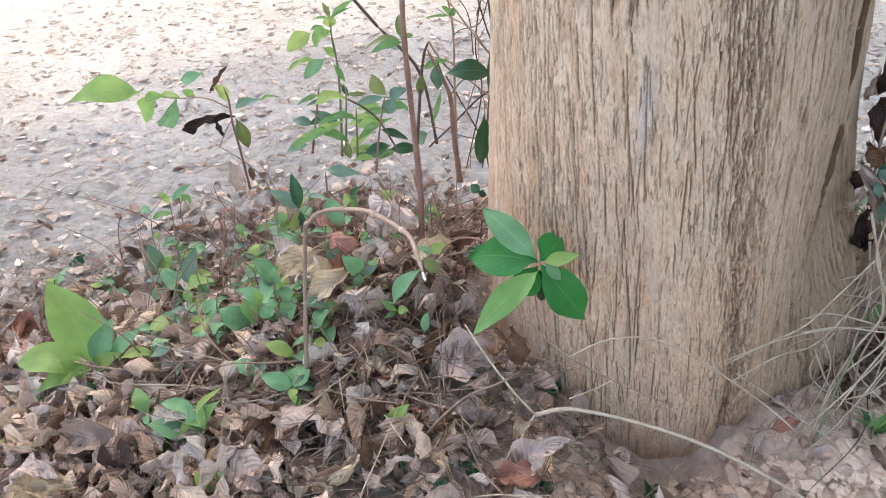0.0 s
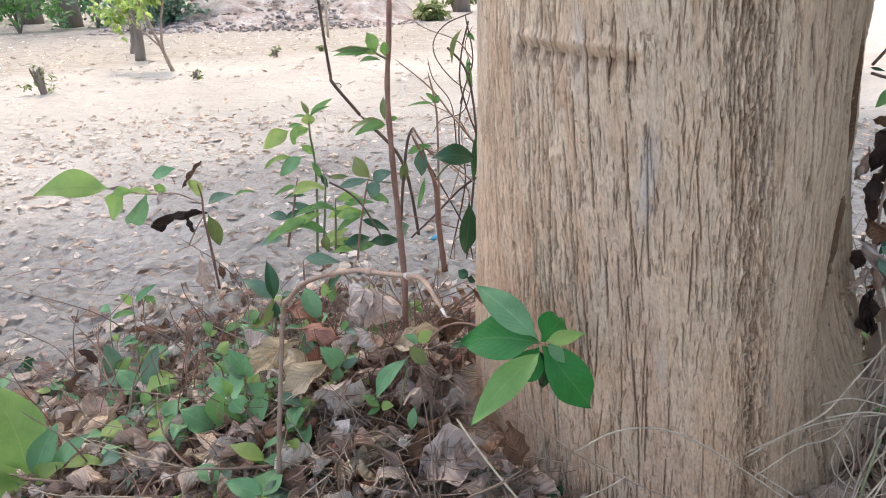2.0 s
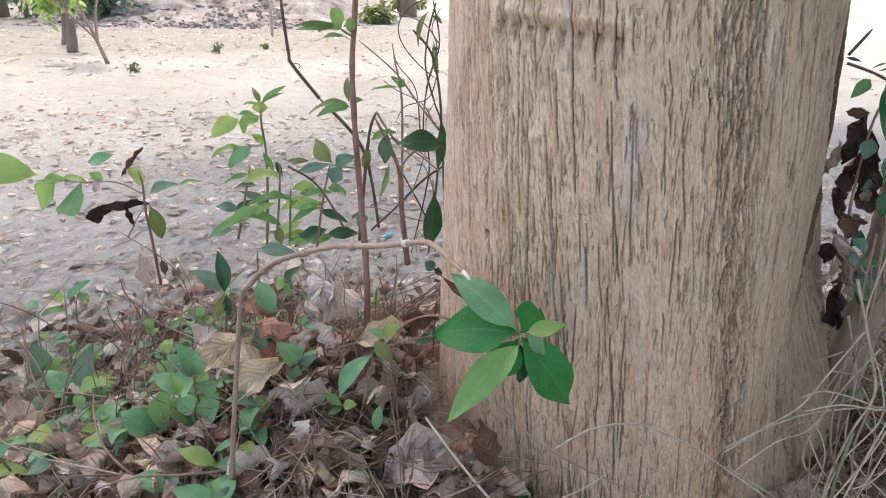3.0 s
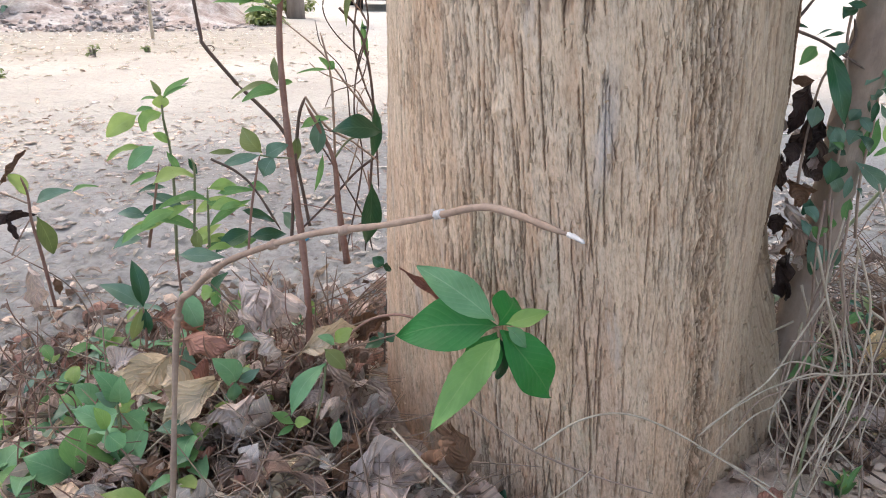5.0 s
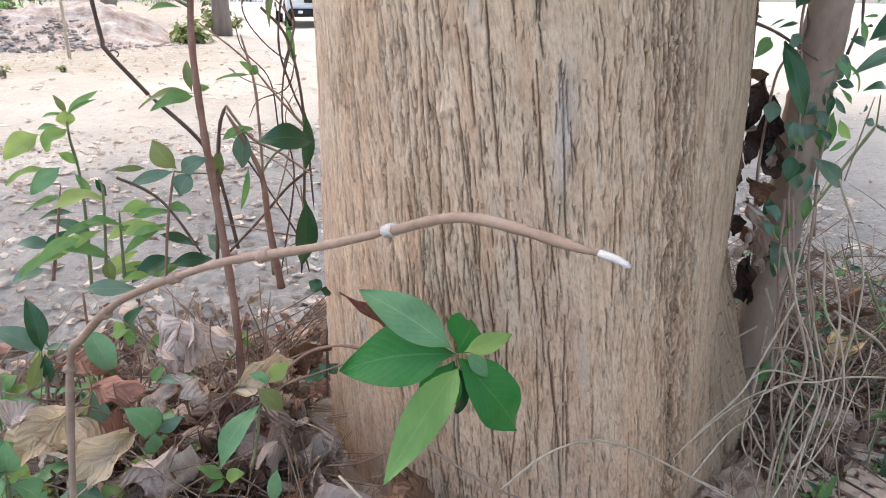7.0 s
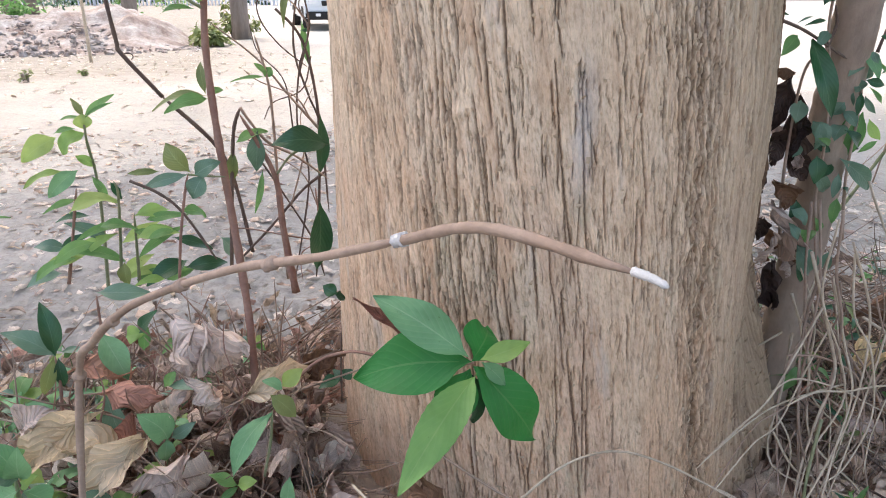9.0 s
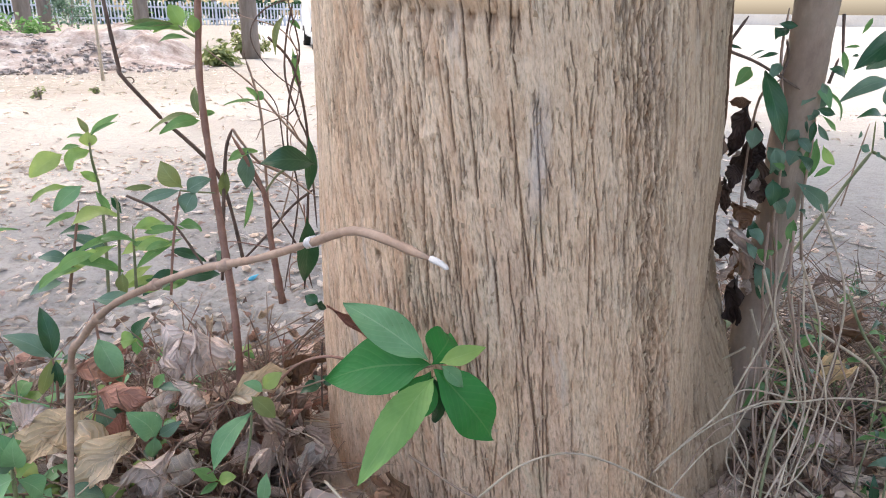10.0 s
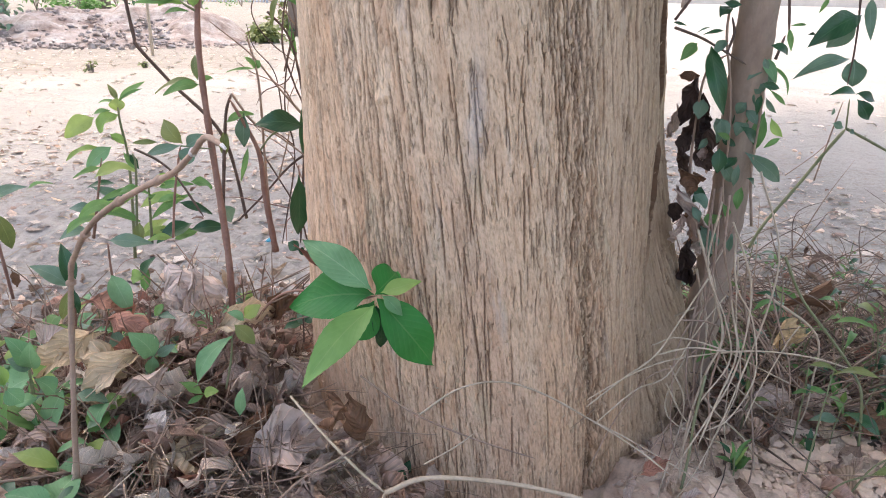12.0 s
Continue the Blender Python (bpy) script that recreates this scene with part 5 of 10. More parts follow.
leaf(p, (-0.055, 0.950, 0.169), (-0.045, 0.950, 0.146), 0.019, GREEN["slate"], (0.01, -0.57, 0.60), 0.25, 0.10)
leaf(p, (-0.096, 0.999, 0.188), (-0.069, 0.999, 0.180), 0.016, GREEN["mid"], (0.03, -0.57, 0.57), 0.25, 0.14)
leaf(p, (-0.113, 0.927, 0.136), (-0.144, 0.927, 0.133), 0.010, GREEN["bright"], (0.07, -0.55, 0.62), 0.25, 0.14)
leaf(p, (-0.115, 0.957, 0.134), (-0.146, 0.957, 0.126), 0.012, GREEN["mid"], (0.07, -0.56, 0.61), 0.25, 0.14)
leaf(p, (-0.228, 1.049, 0.137), (-0.263, 1.049, 0.144), 0.016, GREEN["slate"], (0.14, -0.55, 0.58), 0.25, 0.14)
leaf(p, (-0.173, 1.025, 0.107), (-0.134, 1.025, 0.131), 0.016, GREEN["lime"], (0.08, -0.56, 0.61), 0.25, 0.14)
leaf(p, (-0.225, 1.006, 0.155), (-0.191, 1.006, 0.169), 0.010, GREEN["dark"], (0.12, -0.56, 0.58), 0.25, 0.14)
leaf(p, (-0.097, 0.916, 0.192), (-0.123, 0.916, 0.186), 0.010, GREEN["mid"], (0.06, -0.57, 0.58), 0.25, 0.14)
leaf(p, (-0.136, 0.934, 0.183), (-0.094, 0.934, 0.183), 0.014, GREEN["bright"], (0.06, -0.57, 0.58), 0.25, 0.14)
leaf(p, (-0.196, 0.936, 0.166), (-0.237, 0.936, 0.144), 0.013, GREEN["mid"], (0.14, -0.55, 0.60), 0.25, 0.14)
leaf(p, (-0.219, 0.970, 0.138), (-0.255, 0.970, 0.126), 0.015, GREEN["slate"], (0.14, -0.55, 0.61), 0.25, 0.14)
leaf(p, (-0.162, 1.001, 0.155), (-0.119, 1.001, 0.177), 0.014, GREEN["lime"], (0.08, -0.57, 0.58), 0.25, 0.14)
leaf(p, (-0.196, 1.040, 0.178), (-0.233, 1.040, 0.173), 0.010, GREEN["dark"], (0.12, -0.56, 0.57), 0.25, 0.14)
leaf(p, (-0.167, 0.892, 0.195), (-0.205, 0.892, 0.176), 0.014, GREEN["mid"], (0.12, -0.56, 0.59), 0.25, 0.14)
leaf(p, (-0.135, 0.972, 0.173), (-0.103, 0.972, 0.176), 0.013, GREEN["bright"], (0.06, -0.57, 0.58), 0.25, 0.14)
leaf(p, (-0.172, 0.944, 0.193), (-0.134, 0.944, 0.188), 0.013, GREEN["mid"], (0.09, -0.57, 0.58), 0.25, 0.14)
leaf(p, (-0.204, 0.954, 0.198), (-0.164, 0.954, 0.177), 0.014, GREEN["slate"], (0.11, -0.56, 0.58), 0.25, 0.14)
leaf(p, (-0.114, 0.967, 0.131), (-0.158, 0.967, 0.126), 0.013, GREEN["lime"], (0.07, -0.56, 0.61), 0.25, 0.14)
leaf(p, (-0.100, 0.916, 0.185), (-0.062, 0.916, 0.169), 0.012, GREEN["dark"], (0.04, -0.57, 0.59), 0.25, 0.14)

p = thing("seedling", (-0.084, 0.780, 0.192), "seedling with rounded grey-green leaves on a thin stalk", "seedling")
tube("stem", [(-0.086, 0.780, 0.187), (-0.080, 0.780, 0.228), (-0.073, 0.780, 0.262), (-0.068, 0.780, 0.282)], 0.0014, 0.0011, STEM_RED, p)
tube("twig", [(-0.068, 0.780, 0.282), (-0.057, 0.780, 0.280), (-0.039, 0.780, 0.278)], 0.0009, 0.0008, STEM_GREEN, p)
tube("side_stem", [(-0.111, 0.780, 0.280), (-0.091, 0.780, 0.268), (-0.075, 0.780, 0.250), (-0.054, 0.780, 0.208)], 0.0012, 0.0012, STEM_DARK, p)
leaf(p, (-0.066, 0.780, 0.284), (-0.081, 0.780, 0.310), 0.018, GREEN["olive"], (0.05, -0.73, 0.41), 0.25, 0.10)
leaf(p, (-0.063, 0.780, 0.281), (-0.043, 0.780, 0.291), 0.015, GREEN["slate"], (0.02, -0.73, 0.42), 0.25, 0.10)
leaf(p, (-0.056, 0.780, 0.280), (-0.067, 0.780, 0.261), 0.017, GREEN["slate"], (0.03, -0.72, 0.44), 0.25, 0.10)
leaf(p, (-0.067, 0.780, 0.282), (-0.102, 0.780, 0.274), 0.010, GREEN["slate"], (0.06, -0.73, 0.43), 0.25, 0.10)
leaf(p, (-0.089, 0.780, 0.286), (-0.112, 0.780, 0.286), 0.006, GREEN["olive"], (0.08, -0.73, 0.42), 0.25, 0.10)

p = thing("shrub", (-0.375, 1.100, 0.004), "leafy shoot with broad green leaves and dry brown ones", "shrub")
tube("stem", [(-0.376, 1.100, -0.006), (-0.379, 1.100, 0.075), (-0.382, 1.100, 0.123), (-0.380, 1.100, 0.160), (-0.384, 1.100, 0.183)], 0.0024, 0.0014, STEM_RED, p)
tube("twig", [(-0.380, 1.100, 0.146), (-0.419, 1.100, 0.165), (-0.467, 1.100, 0.165), (-0.522, 1.100, 0.173)], 0.0014, 0.0010, STEM_TAN, p)
tube("twig", [(-0.415, 1.100, 0.075), (-0.398, 1.100, 0.104), (-0.381, 1.100, 0.128)], 0.0012, 0.0010, STEM_TAN, p)
leaf(p, (-0.524, 1.100, 0.174), (-0.649, 1.100, 0.164), 0.047, GREEN["bright"], (0.34, -0.58, 0.48), 0.25, 0.10)
leaf(p, (-0.500, 1.100, 0.171), (-0.535, 1.100, 0.123), 0.037, GREEN["bright"], (0.31, -0.59, 0.50), 0.25, 0.10)
leaf(p, (-0.468, 1.100, 0.164), (-0.511, 1.100, 0.110), 0.032, GREEN["mint"], (0.30, -0.60, 0.51), 0.25, 0.10)
leaf(p, (-0.461, 1.100, 0.166), (-0.500, 1.100, 0.171), 0.018, GREEN["lime"], (0.29, -0.61, 0.49), 0.25, 0.10)
leaf(p, (-0.454, 1.100, 0.195), (-0.415, 1.100, 0.206), 0.021, GREEN["mint"], (0.27, -0.62, 0.48), 0.25, 0.10)
leaf(p, (-0.455, 1.100, 0.179), (-0.437, 1.100, 0.165), 0.016, GREEN["bright"], (0.28, -0.61, 0.49), 0.25, 0.10)
leaf(p, (-0.382, 1.100, 0.159), (-0.399, 1.100, 0.188), 0.021, GREEN["lime"], (0.25, -0.63, 0.49), 0.25, 0.10)
leaf(p, (-0.373, 1.100, 0.146), (-0.327, 1.100, 0.161), 0.016, GREEN["slate"], (0.22, -0.63, 0.51), 0.25, 0.10)
leaf(p, (-0.328, 1.100, 0.159), (-0.293, 1.100, 0.165), 0.007, GREEN["mid"], (0.20, -0.64, 0.51), 0.25, 0.10)
leaf(p, (-0.375, 1.100, 0.129), (-0.365, 1.100, 0.073), 0.023, GREEN["olive"], (0.23, -0.62, 0.54), 0.25, 0.10)
leaf(p, (-0.524, 1.100, 0.165), (-0.488, 1.100, 0.169), 0.018, GREEN["bright"], (0.31, -0.60, 0.49), 0.25, 0.10)
leaf(p, (-0.409, 1.100, 0.174), (-0.375, 1.100, 0.217), 0.011, DRY["brown"], (0.21, -0.54, 0.56), 0.25, 0.10, curl=0.1, name='dry_leaf', crumple=0.05)
leaf(p, (-0.394, 1.100, 0.137), (-0.456, 1.100, 0.102), 0.020, DRY["black"], (0.23, -0.52, 0.59), 0.25, 0.10, curl=0.3, name='dry_leaf', crumple=0.05)
leaf(p, (-0.412, 1.100, 0.128), (-0.402, 1.100, 0.094), 0.013, DRY["black"], (0.22, -0.52, 0.60), 0.25, 0.10, curl=0.2, name='dry_leaf', crumple=0.05)
leaf(p, (-0.440, 1.100, 0.170), (-0.453, 1.100, 0.146), 0.011, DRY["grey"], (0.24, -0.52, 0.57), 0.25, 0.10, name='dry_leaf', crumple=0.05)
leaf(p, (-0.398, 1.100, 0.060), (-0.399, 1.100, -0.017), 0.033, DRY["grey"], (0.21, -0.51, 0.64), 0.25, 0.10, curl=0.12, name='dry_leaf', crumple=0.05)
leaf(p, (-0.370, 1.100, 0.040), (-0.367, 1.100, 0.012), 0.012, DRY["brown"], (0.19, -0.52, 0.64), 0.25, 0.10, name='dry_leaf', crumple=0.05)

p = thing("seedling", (-0.188, 0.760, 0.091), "low seedling with drooping dark grey-green leaves", "seedling")
tube("stem", [(-0.189, 0.760, 0.080), (-0.184, 0.760, 0.118), (-0.183, 0.760, 0.147)], 0.0014, 0.0012, STEM_RED, p)
leaf(p, (-0.183, 0.760, 0.147), (-0.216, 0.760, 0.173), 0.017, GREEN["slate"], (0.19, -0.66, 0.56), 0.25, 0.10)
leaf(p, (-0.183, 0.760, 0.147), (-0.186, 0.760, 0.195), 0.016, GREEN["dark"], (0.18, -0.66, 0.55), 0.25, 0.10)
leaf(p, (-0.184, 0.760, 0.147), (-0.197, 0.760, 0.113), 0.011, GREEN["olive"], (0.18, -0.65, 0.59), 0.25, 0.10)
leaf(p, (-0.181, 0.760, 0.145), (-0.181, 0.760, 0.118), 0.010, GREEN["dark"], (0.17, -0.65, 0.59), 0.25, 0.10)

p = thing("seedling", (-0.157, 0.800, 0.066), "seedling with smooth bluish-green leaves in the litter", "seedling")
tube("stem", [(-0.157, 0.800, 0.060), (-0.153, 0.800, 0.113), (-0.155, 0.800, 0.145), (-0.154, 0.800, 0.178)], 0.0014, 0.0011, STEM_RED, p)
leaf(p, (-0.154, 0.800, 0.181), (-0.110, 0.800, 0.175), 0.015, GREEN["slate"], (0.11, -0.69, 0.53), 0.25, 0.10)
leaf(p, (-0.156, 0.800, 0.143), (-0.141, 0.800, 0.097), 0.023, GREEN["mint"], (0.13, -0.66, 0.58), 0.25, 0.10)
leaf(p, (-0.162, 0.800, 0.082), (-0.155, 0.800, 0.026), 0.019, GREEN["slate"], (0.13, -0.63, 0.64), 0.25, 0.10)
leaf(p, (-0.128, 0.800, 0.139), (-0.109, 0.800, 0.159), 0.013, GREEN["dark"], (0.10, -0.68, 0.56), 0.25, 0.10)
leaf(p, (-0.137, 0.800, 0.137), (-0.123, 0.800, 0.138), 0.017, GREEN["bright"], (0.11, -0.67, 0.57), 0.25, 0.10)
leaf(p, (-0.125, 0.800, 0.121), (-0.121, 0.800, 0.149), 0.011, GREEN["mid"], (0.10, -0.67, 0.57), 0.25, 0.10)

p = thing("seedling", (-0.102, 0.690, 0.088), "small bright green seedling among dry leaves", "seedling")
tube("stem", [(-0.104, 0.690, 0.072), (-0.102, 0.690, 0.094), (-0.102, 0.690, 0.102)], 0.0012, 0.0010, STEM_GREEN, p)
leaf(p, (-0.101, 0.690, 0.100), (-0.119, 0.690, 0.129), 0.023, GREEN["mint"], (0.10, -0.67, 0.62), 0.25, 0.10)
leaf(p, (-0.101, 0.690, 0.101), (-0.105, 0.690, 0.081), 0.013, GREEN["mint"], (0.09, -0.66, 0.65), 0.25, 0.10)
leaf(p, (-0.098, 0.690, 0.101), (-0.079, 0.690, 0.112), 0.010, GREEN["slate"], (0.07, -0.59, 0.68), 0.25, 0.10)
leaf(p, (-0.098, 0.720, 0.128), (-0.066, 0.720, 0.125), 0.012, GREEN["slate"], (0.05, -0.52, 0.70), 0.25, 0.10)
leaf(p, (-0.101, 0.720, 0.128), (-0.091, 0.720, 0.141), 0.009, GREEN["mid"], (0.06, -0.52, 0.69), 0.25, 0.10)

p = thing("seedling", (-0.027, 0.645, 0.105), "seedling with a long hanging bright green leaf", "seedling")
tube("stem", [(-0.033, 0.645, 0.085), (-0.026, 0.645, 0.115), (-0.023, 0.645, 0.140)], 0.0012, 0.0010, STEM_GREEN, p)
leaf(p, (-0.023, 0.645, 0.138), (-0.054, 0.625, 0.104), 0.017, GREEN["mint"], (0.01, -0.66, 0.66), 0.25, 0.15)
leaf(p, (-0.014, 0.670, 0.143), (0.002, 0.670, 0.155), 0.013, GREEN["lime"], (-0.03, -0.52, 0.70), 0.25, 0.10)
leaf(p, (-0.023, 0.670, 0.137), (-0.006, 0.670, 0.115), 0.015, GREEN["olive"], (-0.02, -0.51, 0.72), 0.25, 0.10)
leaf(p, (-0.014, 0.670, 0.140), (-0.028, 0.670, 0.150), 0.009, GREEN["mint"], (-0.01, -0.52, 0.71), 0.25, 0.10)
leaf(p, (-0.052, 0.640, 0.085), (-0.071, 0.640, 0.100), 0.010, GREEN["mid"], (0.03, -0.48, 0.76), 0.25, 0.10)
leaf(p, (-0.052, 0.640, 0.085), (-0.039, 0.640, 0.088), 0.011, GREEN["bright"], (0.01, -0.48, 0.76), 0.25, 0.10)
leaf(p, (-0.016, 0.620, 0.100), (-0.021, 0.620, 0.071), 0.011, GREEN["mint"], (-0.02, -0.62, 0.70), 0.25, 0.10)
leaf(p, (-0.052, 0.640, 0.084), (-0.067, 0.640, 0.077), 0.006, GREEN["mid"], (0.03, -0.47, 0.77), 0.25, 0.10)

p = thing("seedling", (0.040, 0.740, 0.093), "dark small-leaved sprig at the foot of the trunk", "seedling")
tube("stem", [(0.039, 0.740, 0.075), (0.040, 0.740, 0.111), (0.042, 0.740, 0.145)], 0.0010, 0.0008, STEM_DARK, p)
leaf(p, (0.040, 0.740, 0.181), (0.029, 0.740, 0.190), 0.012, GREEN["dark"], (-0.07, -0.55, 0.64), 0.25, 0.10)
leaf(p, (0.038, 0.740, 0.180), (0.047, 0.740, 0.175), 0.010, GREEN["dark"], (-0.08, -0.54, 0.65), 0.25, 0.10)
leaf(p, (0.040, 0.740, 0.099), (0.019, 0.740, 0.093), 0.012, GREEN["dark"], (-0.06, -0.51, 0.71), 0.25, 0.10)
leaf(p, (0.041, 0.740, 0.098), (0.050, 0.740, 0.106), 0.012, GREEN["dark"], (-0.08, -0.51, 0.70), 0.25, 0.10)
leaf(p, (0.040, 0.740, 0.096), (0.033, 0.740, 0.109), 0.009, GREEN["slate"], (-0.07, -0.51, 0.70), 0.25, 0.10)

p = thing("seedling", (-0.424, 0.625, -0.010), "bright green seedling with one tall upright leaf", "seedling")
tube("stem", [(-0.425, 0.625, -0.014), (-0.423, 0.625, 0.002), (-0.424, 0.625, 0.016)], 0.0020, 0.0016, STEM_GREEN, p)
leaf(p, (-0.424, 0.625, 0.014), (-0.469, 0.665, 0.102), 0.056, GREEN["bright"], (0.46, -0.55, 0.61), 0.30, 0.06)
leaf(p, (-0.418, 0.625, 0.009), (-0.398, 0.655, 0.058), 0.027, GREEN["mint"], (0.40, -0.52, 0.66), 0.25, 0.10)
leaf(p, (-0.433, 0.625, 0.009), (-0.497, 0.605, 0.032), 0.047, GREEN["bright"], (0.28, -0.30, 0.79), 0.25, 0.20)
leaf(p, (-0.424, 0.625, 0.005), (-0.469, 0.585, 0.005), 0.028, GREEN["bright"], (0.32, -0.36, 0.76), 0.25, 0.25)
leaf(p, (-0.401, 0.635, 0.003), (-0.360, 0.635, 0.054), 0.024, GREEN["mint"], (0.29, -0.39, 0.75), 0.25, 0.10)
leaf(p, (-0.420, 0.625, 0.005), (-0.381, 0.625, 0.030), 0.020, GREEN["lime"], (0.30, -0.38, 0.76), 0.25, 0.10)
leaf(p, (-0.427, 0.615, 0.012), (-0.459, 0.615, -0.001), 0.024, GREEN["mint"], (0.32, -0.36, 0.75), 0.25, 0.10)

p = thing("seedling", (-0.248, 0.503, 0.010), "low green seedling with oval leaves in the litter", "seedling")
tube("stem", [(-0.248, 0.503, 0.006), (-0.246, 0.503, 0.019), (-0.247, 0.503, 0.025)], 0.0014, 0.0012, STEM_GREEN, p)
leaf(p, (-0.246, 0.503, 0.015), (-0.319, 0.503, -0.012), 0.029, GREEN["bright"], (0.23, -0.32, 0.84), 0.25, 0.10)
leaf(p, (-0.249, 0.503, 0.019), (-0.294, 0.503, 0.046), 0.023, GREEN["mint"], (0.23, -0.33, 0.83), 0.25, 0.10)
leaf(p, (-0.247, 0.503, 0.017), (-0.212, 0.503, 0.075), 0.027, GREEN["mid"], (0.21, -0.34, 0.83), 0.25, 0.10)
leaf(p, (-0.246, 0.503, 0.011), (-0.276, 0.503, -0.026), 0.021, GREEN["mint"], (0.22, -0.32, 0.84), 0.25, 0.10)
leaf(p, (-0.234, 0.503, 0.041), (-0.199, 0.503, 0.110), 0.009, GREEN["lime"], (0.21, -0.35, 0.82), 0.25, 0.10)
leaf(p, (-0.241, 0.503, 0.036), (-0.241, 0.503, 0.076), 0.011, GREEN["mint"], (0.22, -0.34, 0.82), 0.25, 0.10)

p = thing("seedling", (-0.240, 0.668, 0.035), "small creeping plant with pale green leaves", "seedling", "creeping plants in the litter")
tube("stem", [(-0.242, 0.668, 0.027), (-0.240, 0.668, 0.035)], 0.0010, 0.0008, STEM_GREEN, p)
leaf(p, (-0.240, 0.668, 0.035), (-0.272, 0.668, 0.065), 0.031, GREEN["mint"], (0.18, -0.36, 0.80), 0.15, 0.10)
leaf(p, (-0.236, 0.668, 0.039), (-0.219, 0.668, 0.094), 0.027, GREEN["mid"], (0.17, -0.37, 0.79), 0.15, 0.10)
leaf(p, (-0.238, 0.668, 0.030), (-0.257, 0.668, -0.021), 0.024, GREEN["mint"], (0.17, -0.35, 0.81), 0.15, 0.10)
leaf(p, (-0.242, 0.668, 0.035), (-0.272, 0.668, 0.023), 0.021, GREEN["slate"], (0.18, -0.36, 0.80), 0.15, 0.10)

p = thing("seedling", (-0.196, 0.662, 0.040), "small creeping plant with pale green leaves", "seedling", "creeping plants in the litter")
tube("stem", [(-0.197, 0.662, 0.033), (-0.196, 0.662, 0.040)], 0.0010, 0.0008, STEM_GREEN, p)
leaf(p, (-0.195, 0.662, 0.045), (-0.227, 0.662, 0.078), 0.029, GREEN["mid"], (0.16, -0.37, 0.80), 0.15, 0.10)
leaf(p, (-0.192, 0.662, 0.045), (-0.174, 0.662, 0.091), 0.029, GREEN["mint"], (0.14, -0.38, 0.80), 0.15, 0.10)
leaf(p, (-0.196, 0.662, 0.040), (-0.225, 0.662, -0.005), 0.029, GREEN["slate"], (0.15, -0.36, 0.81), 0.15, 0.10)
leaf(p, (-0.193, 0.662, 0.040), (-0.186, 0.662, 0.018), 0.020, GREEN["bright"], (0.14, -0.36, 0.81), 0.15, 0.10)
leaf(p, (-0.197, 0.662, 0.045), (-0.198, 0.662, 0.070), 0.024, GREEN["mint"], (0.15, -0.37, 0.80), 0.15, 0.10)

p = thing("seedling", (-0.377, 0.794, -0.010), "small creeping plant with pale green leaves", "seedling", "creeping plants in the litter")
tube("stem", [(-0.379, 0.794, -0.018), (-0.377, 0.794, -0.010)], 0.0010, 0.0008, STEM_GREEN, p)
leaf(p, (-0.376, 0.794, -0.005), (-0.408, 0.794, 0.029), 0.024, GREEN["mint"], (0.22, -0.36, 0.77), 0.15, 0.10)
leaf(p, (-0.371, 0.794, -0.000), (-0.348, 0.794, 0.062), 0.023, GREEN["slate"], (0.20, -0.37, 0.76), 0.15, 0.10)
leaf(p, (-0.376, 0.794, -0.005), (-0.330, 0.794, 0.020), 0.025, GREEN["bright"], (0.20, -0.37, 0.77), 0.15, 0.10)
leaf(p, (-0.373, 0.794, -0.010), (-0.401, 0.794, -0.036), 0.024, GREEN["mint"], (0.21, -0.36, 0.78), 0.15, 0.10)

p = thing("seedling", (-0.457, 0.862, -0.030), "small creeping plant with pale green leaves", "seedling", "creeping plants in the litter")
tube("stem", [(-0.460, 0.862, -0.038), (-0.457, 0.862, -0.030)], 0.0010, 0.0008, STEM_GREEN, p)
leaf(p, (-0.456, 0.862, -0.024), (-0.452, 0.862, 0.030), 0.031, GREEN["slate"], (0.23, -0.37, 0.75), 0.15, 0.10)
leaf(p, (-0.453, 0.862, -0.024), (-0.421, 0.862, 0.007), 0.022, GREEN["bright"], (0.22, -0.37, 0.76), 0.15, 0.10)

p = thing("seedling", (-0.548, 1.127, -0.050), "small creeping plant with pale green leaves", "seedling", "creeping plants in the litter")
tube("stem", [(-0.551, 1.127, -0.060), (-0.548, 1.127, -0.050)], 0.0010, 0.0008, STEM_GREEN, p)
leaf(p, (-0.548, 1.127, -0.050), (-0.563, 1.127, -0.026), 0.015, GREEN["bright"], (0.22, -0.39, 0.72), 0.15, 0.10)
leaf(p, (-0.541, 1.127, -0.044), (-0.499, 1.127, -0.008), 0.015, GREEN["mint"], (0.21, -0.40, 0.71), 0.15, 0.10)
leaf(p, (-0.524, 1.127, -0.032), (-0.504, 1.127, -0.050), 0.017, GREEN["mid"], (0.21, -0.40, 0.72), 0.15, 0.10)

p = thing("seedling", (-0.244, 0.780, 0.030), "small creeping plant with pale green leaves", "seedling", "creeping plants in the litter")
tube("stem", [(-0.245, 0.780, 0.023), (-0.244, 0.780, 0.030)], 0.0010, 0.0008, STEM_GREEN, p)
leaf(p, (-0.244, 0.780, 0.030), (-0.262, 0.780, 0.058), 0.023, GREEN["mint"], (0.16, -0.39, 0.77), 0.15, 0.10)
leaf(p, (-0.244, 0.780, 0.030), (-0.217, 0.780, 0.049), 0.020, GREEN["mid"], (0.15, -0.39, 0.78), 0.15, 0.10)

p = thing("seedling", (-0.108, 0.595, 0.015), "tiny fresh green seedling among dry leaves", "seedling", "tiny seedlings")
tube("stem", [(-0.109, 0.595, 0.010), (-0.109, 0.595, 0.030)], 0.0009, 0.0007, STEM_GREEN, p)
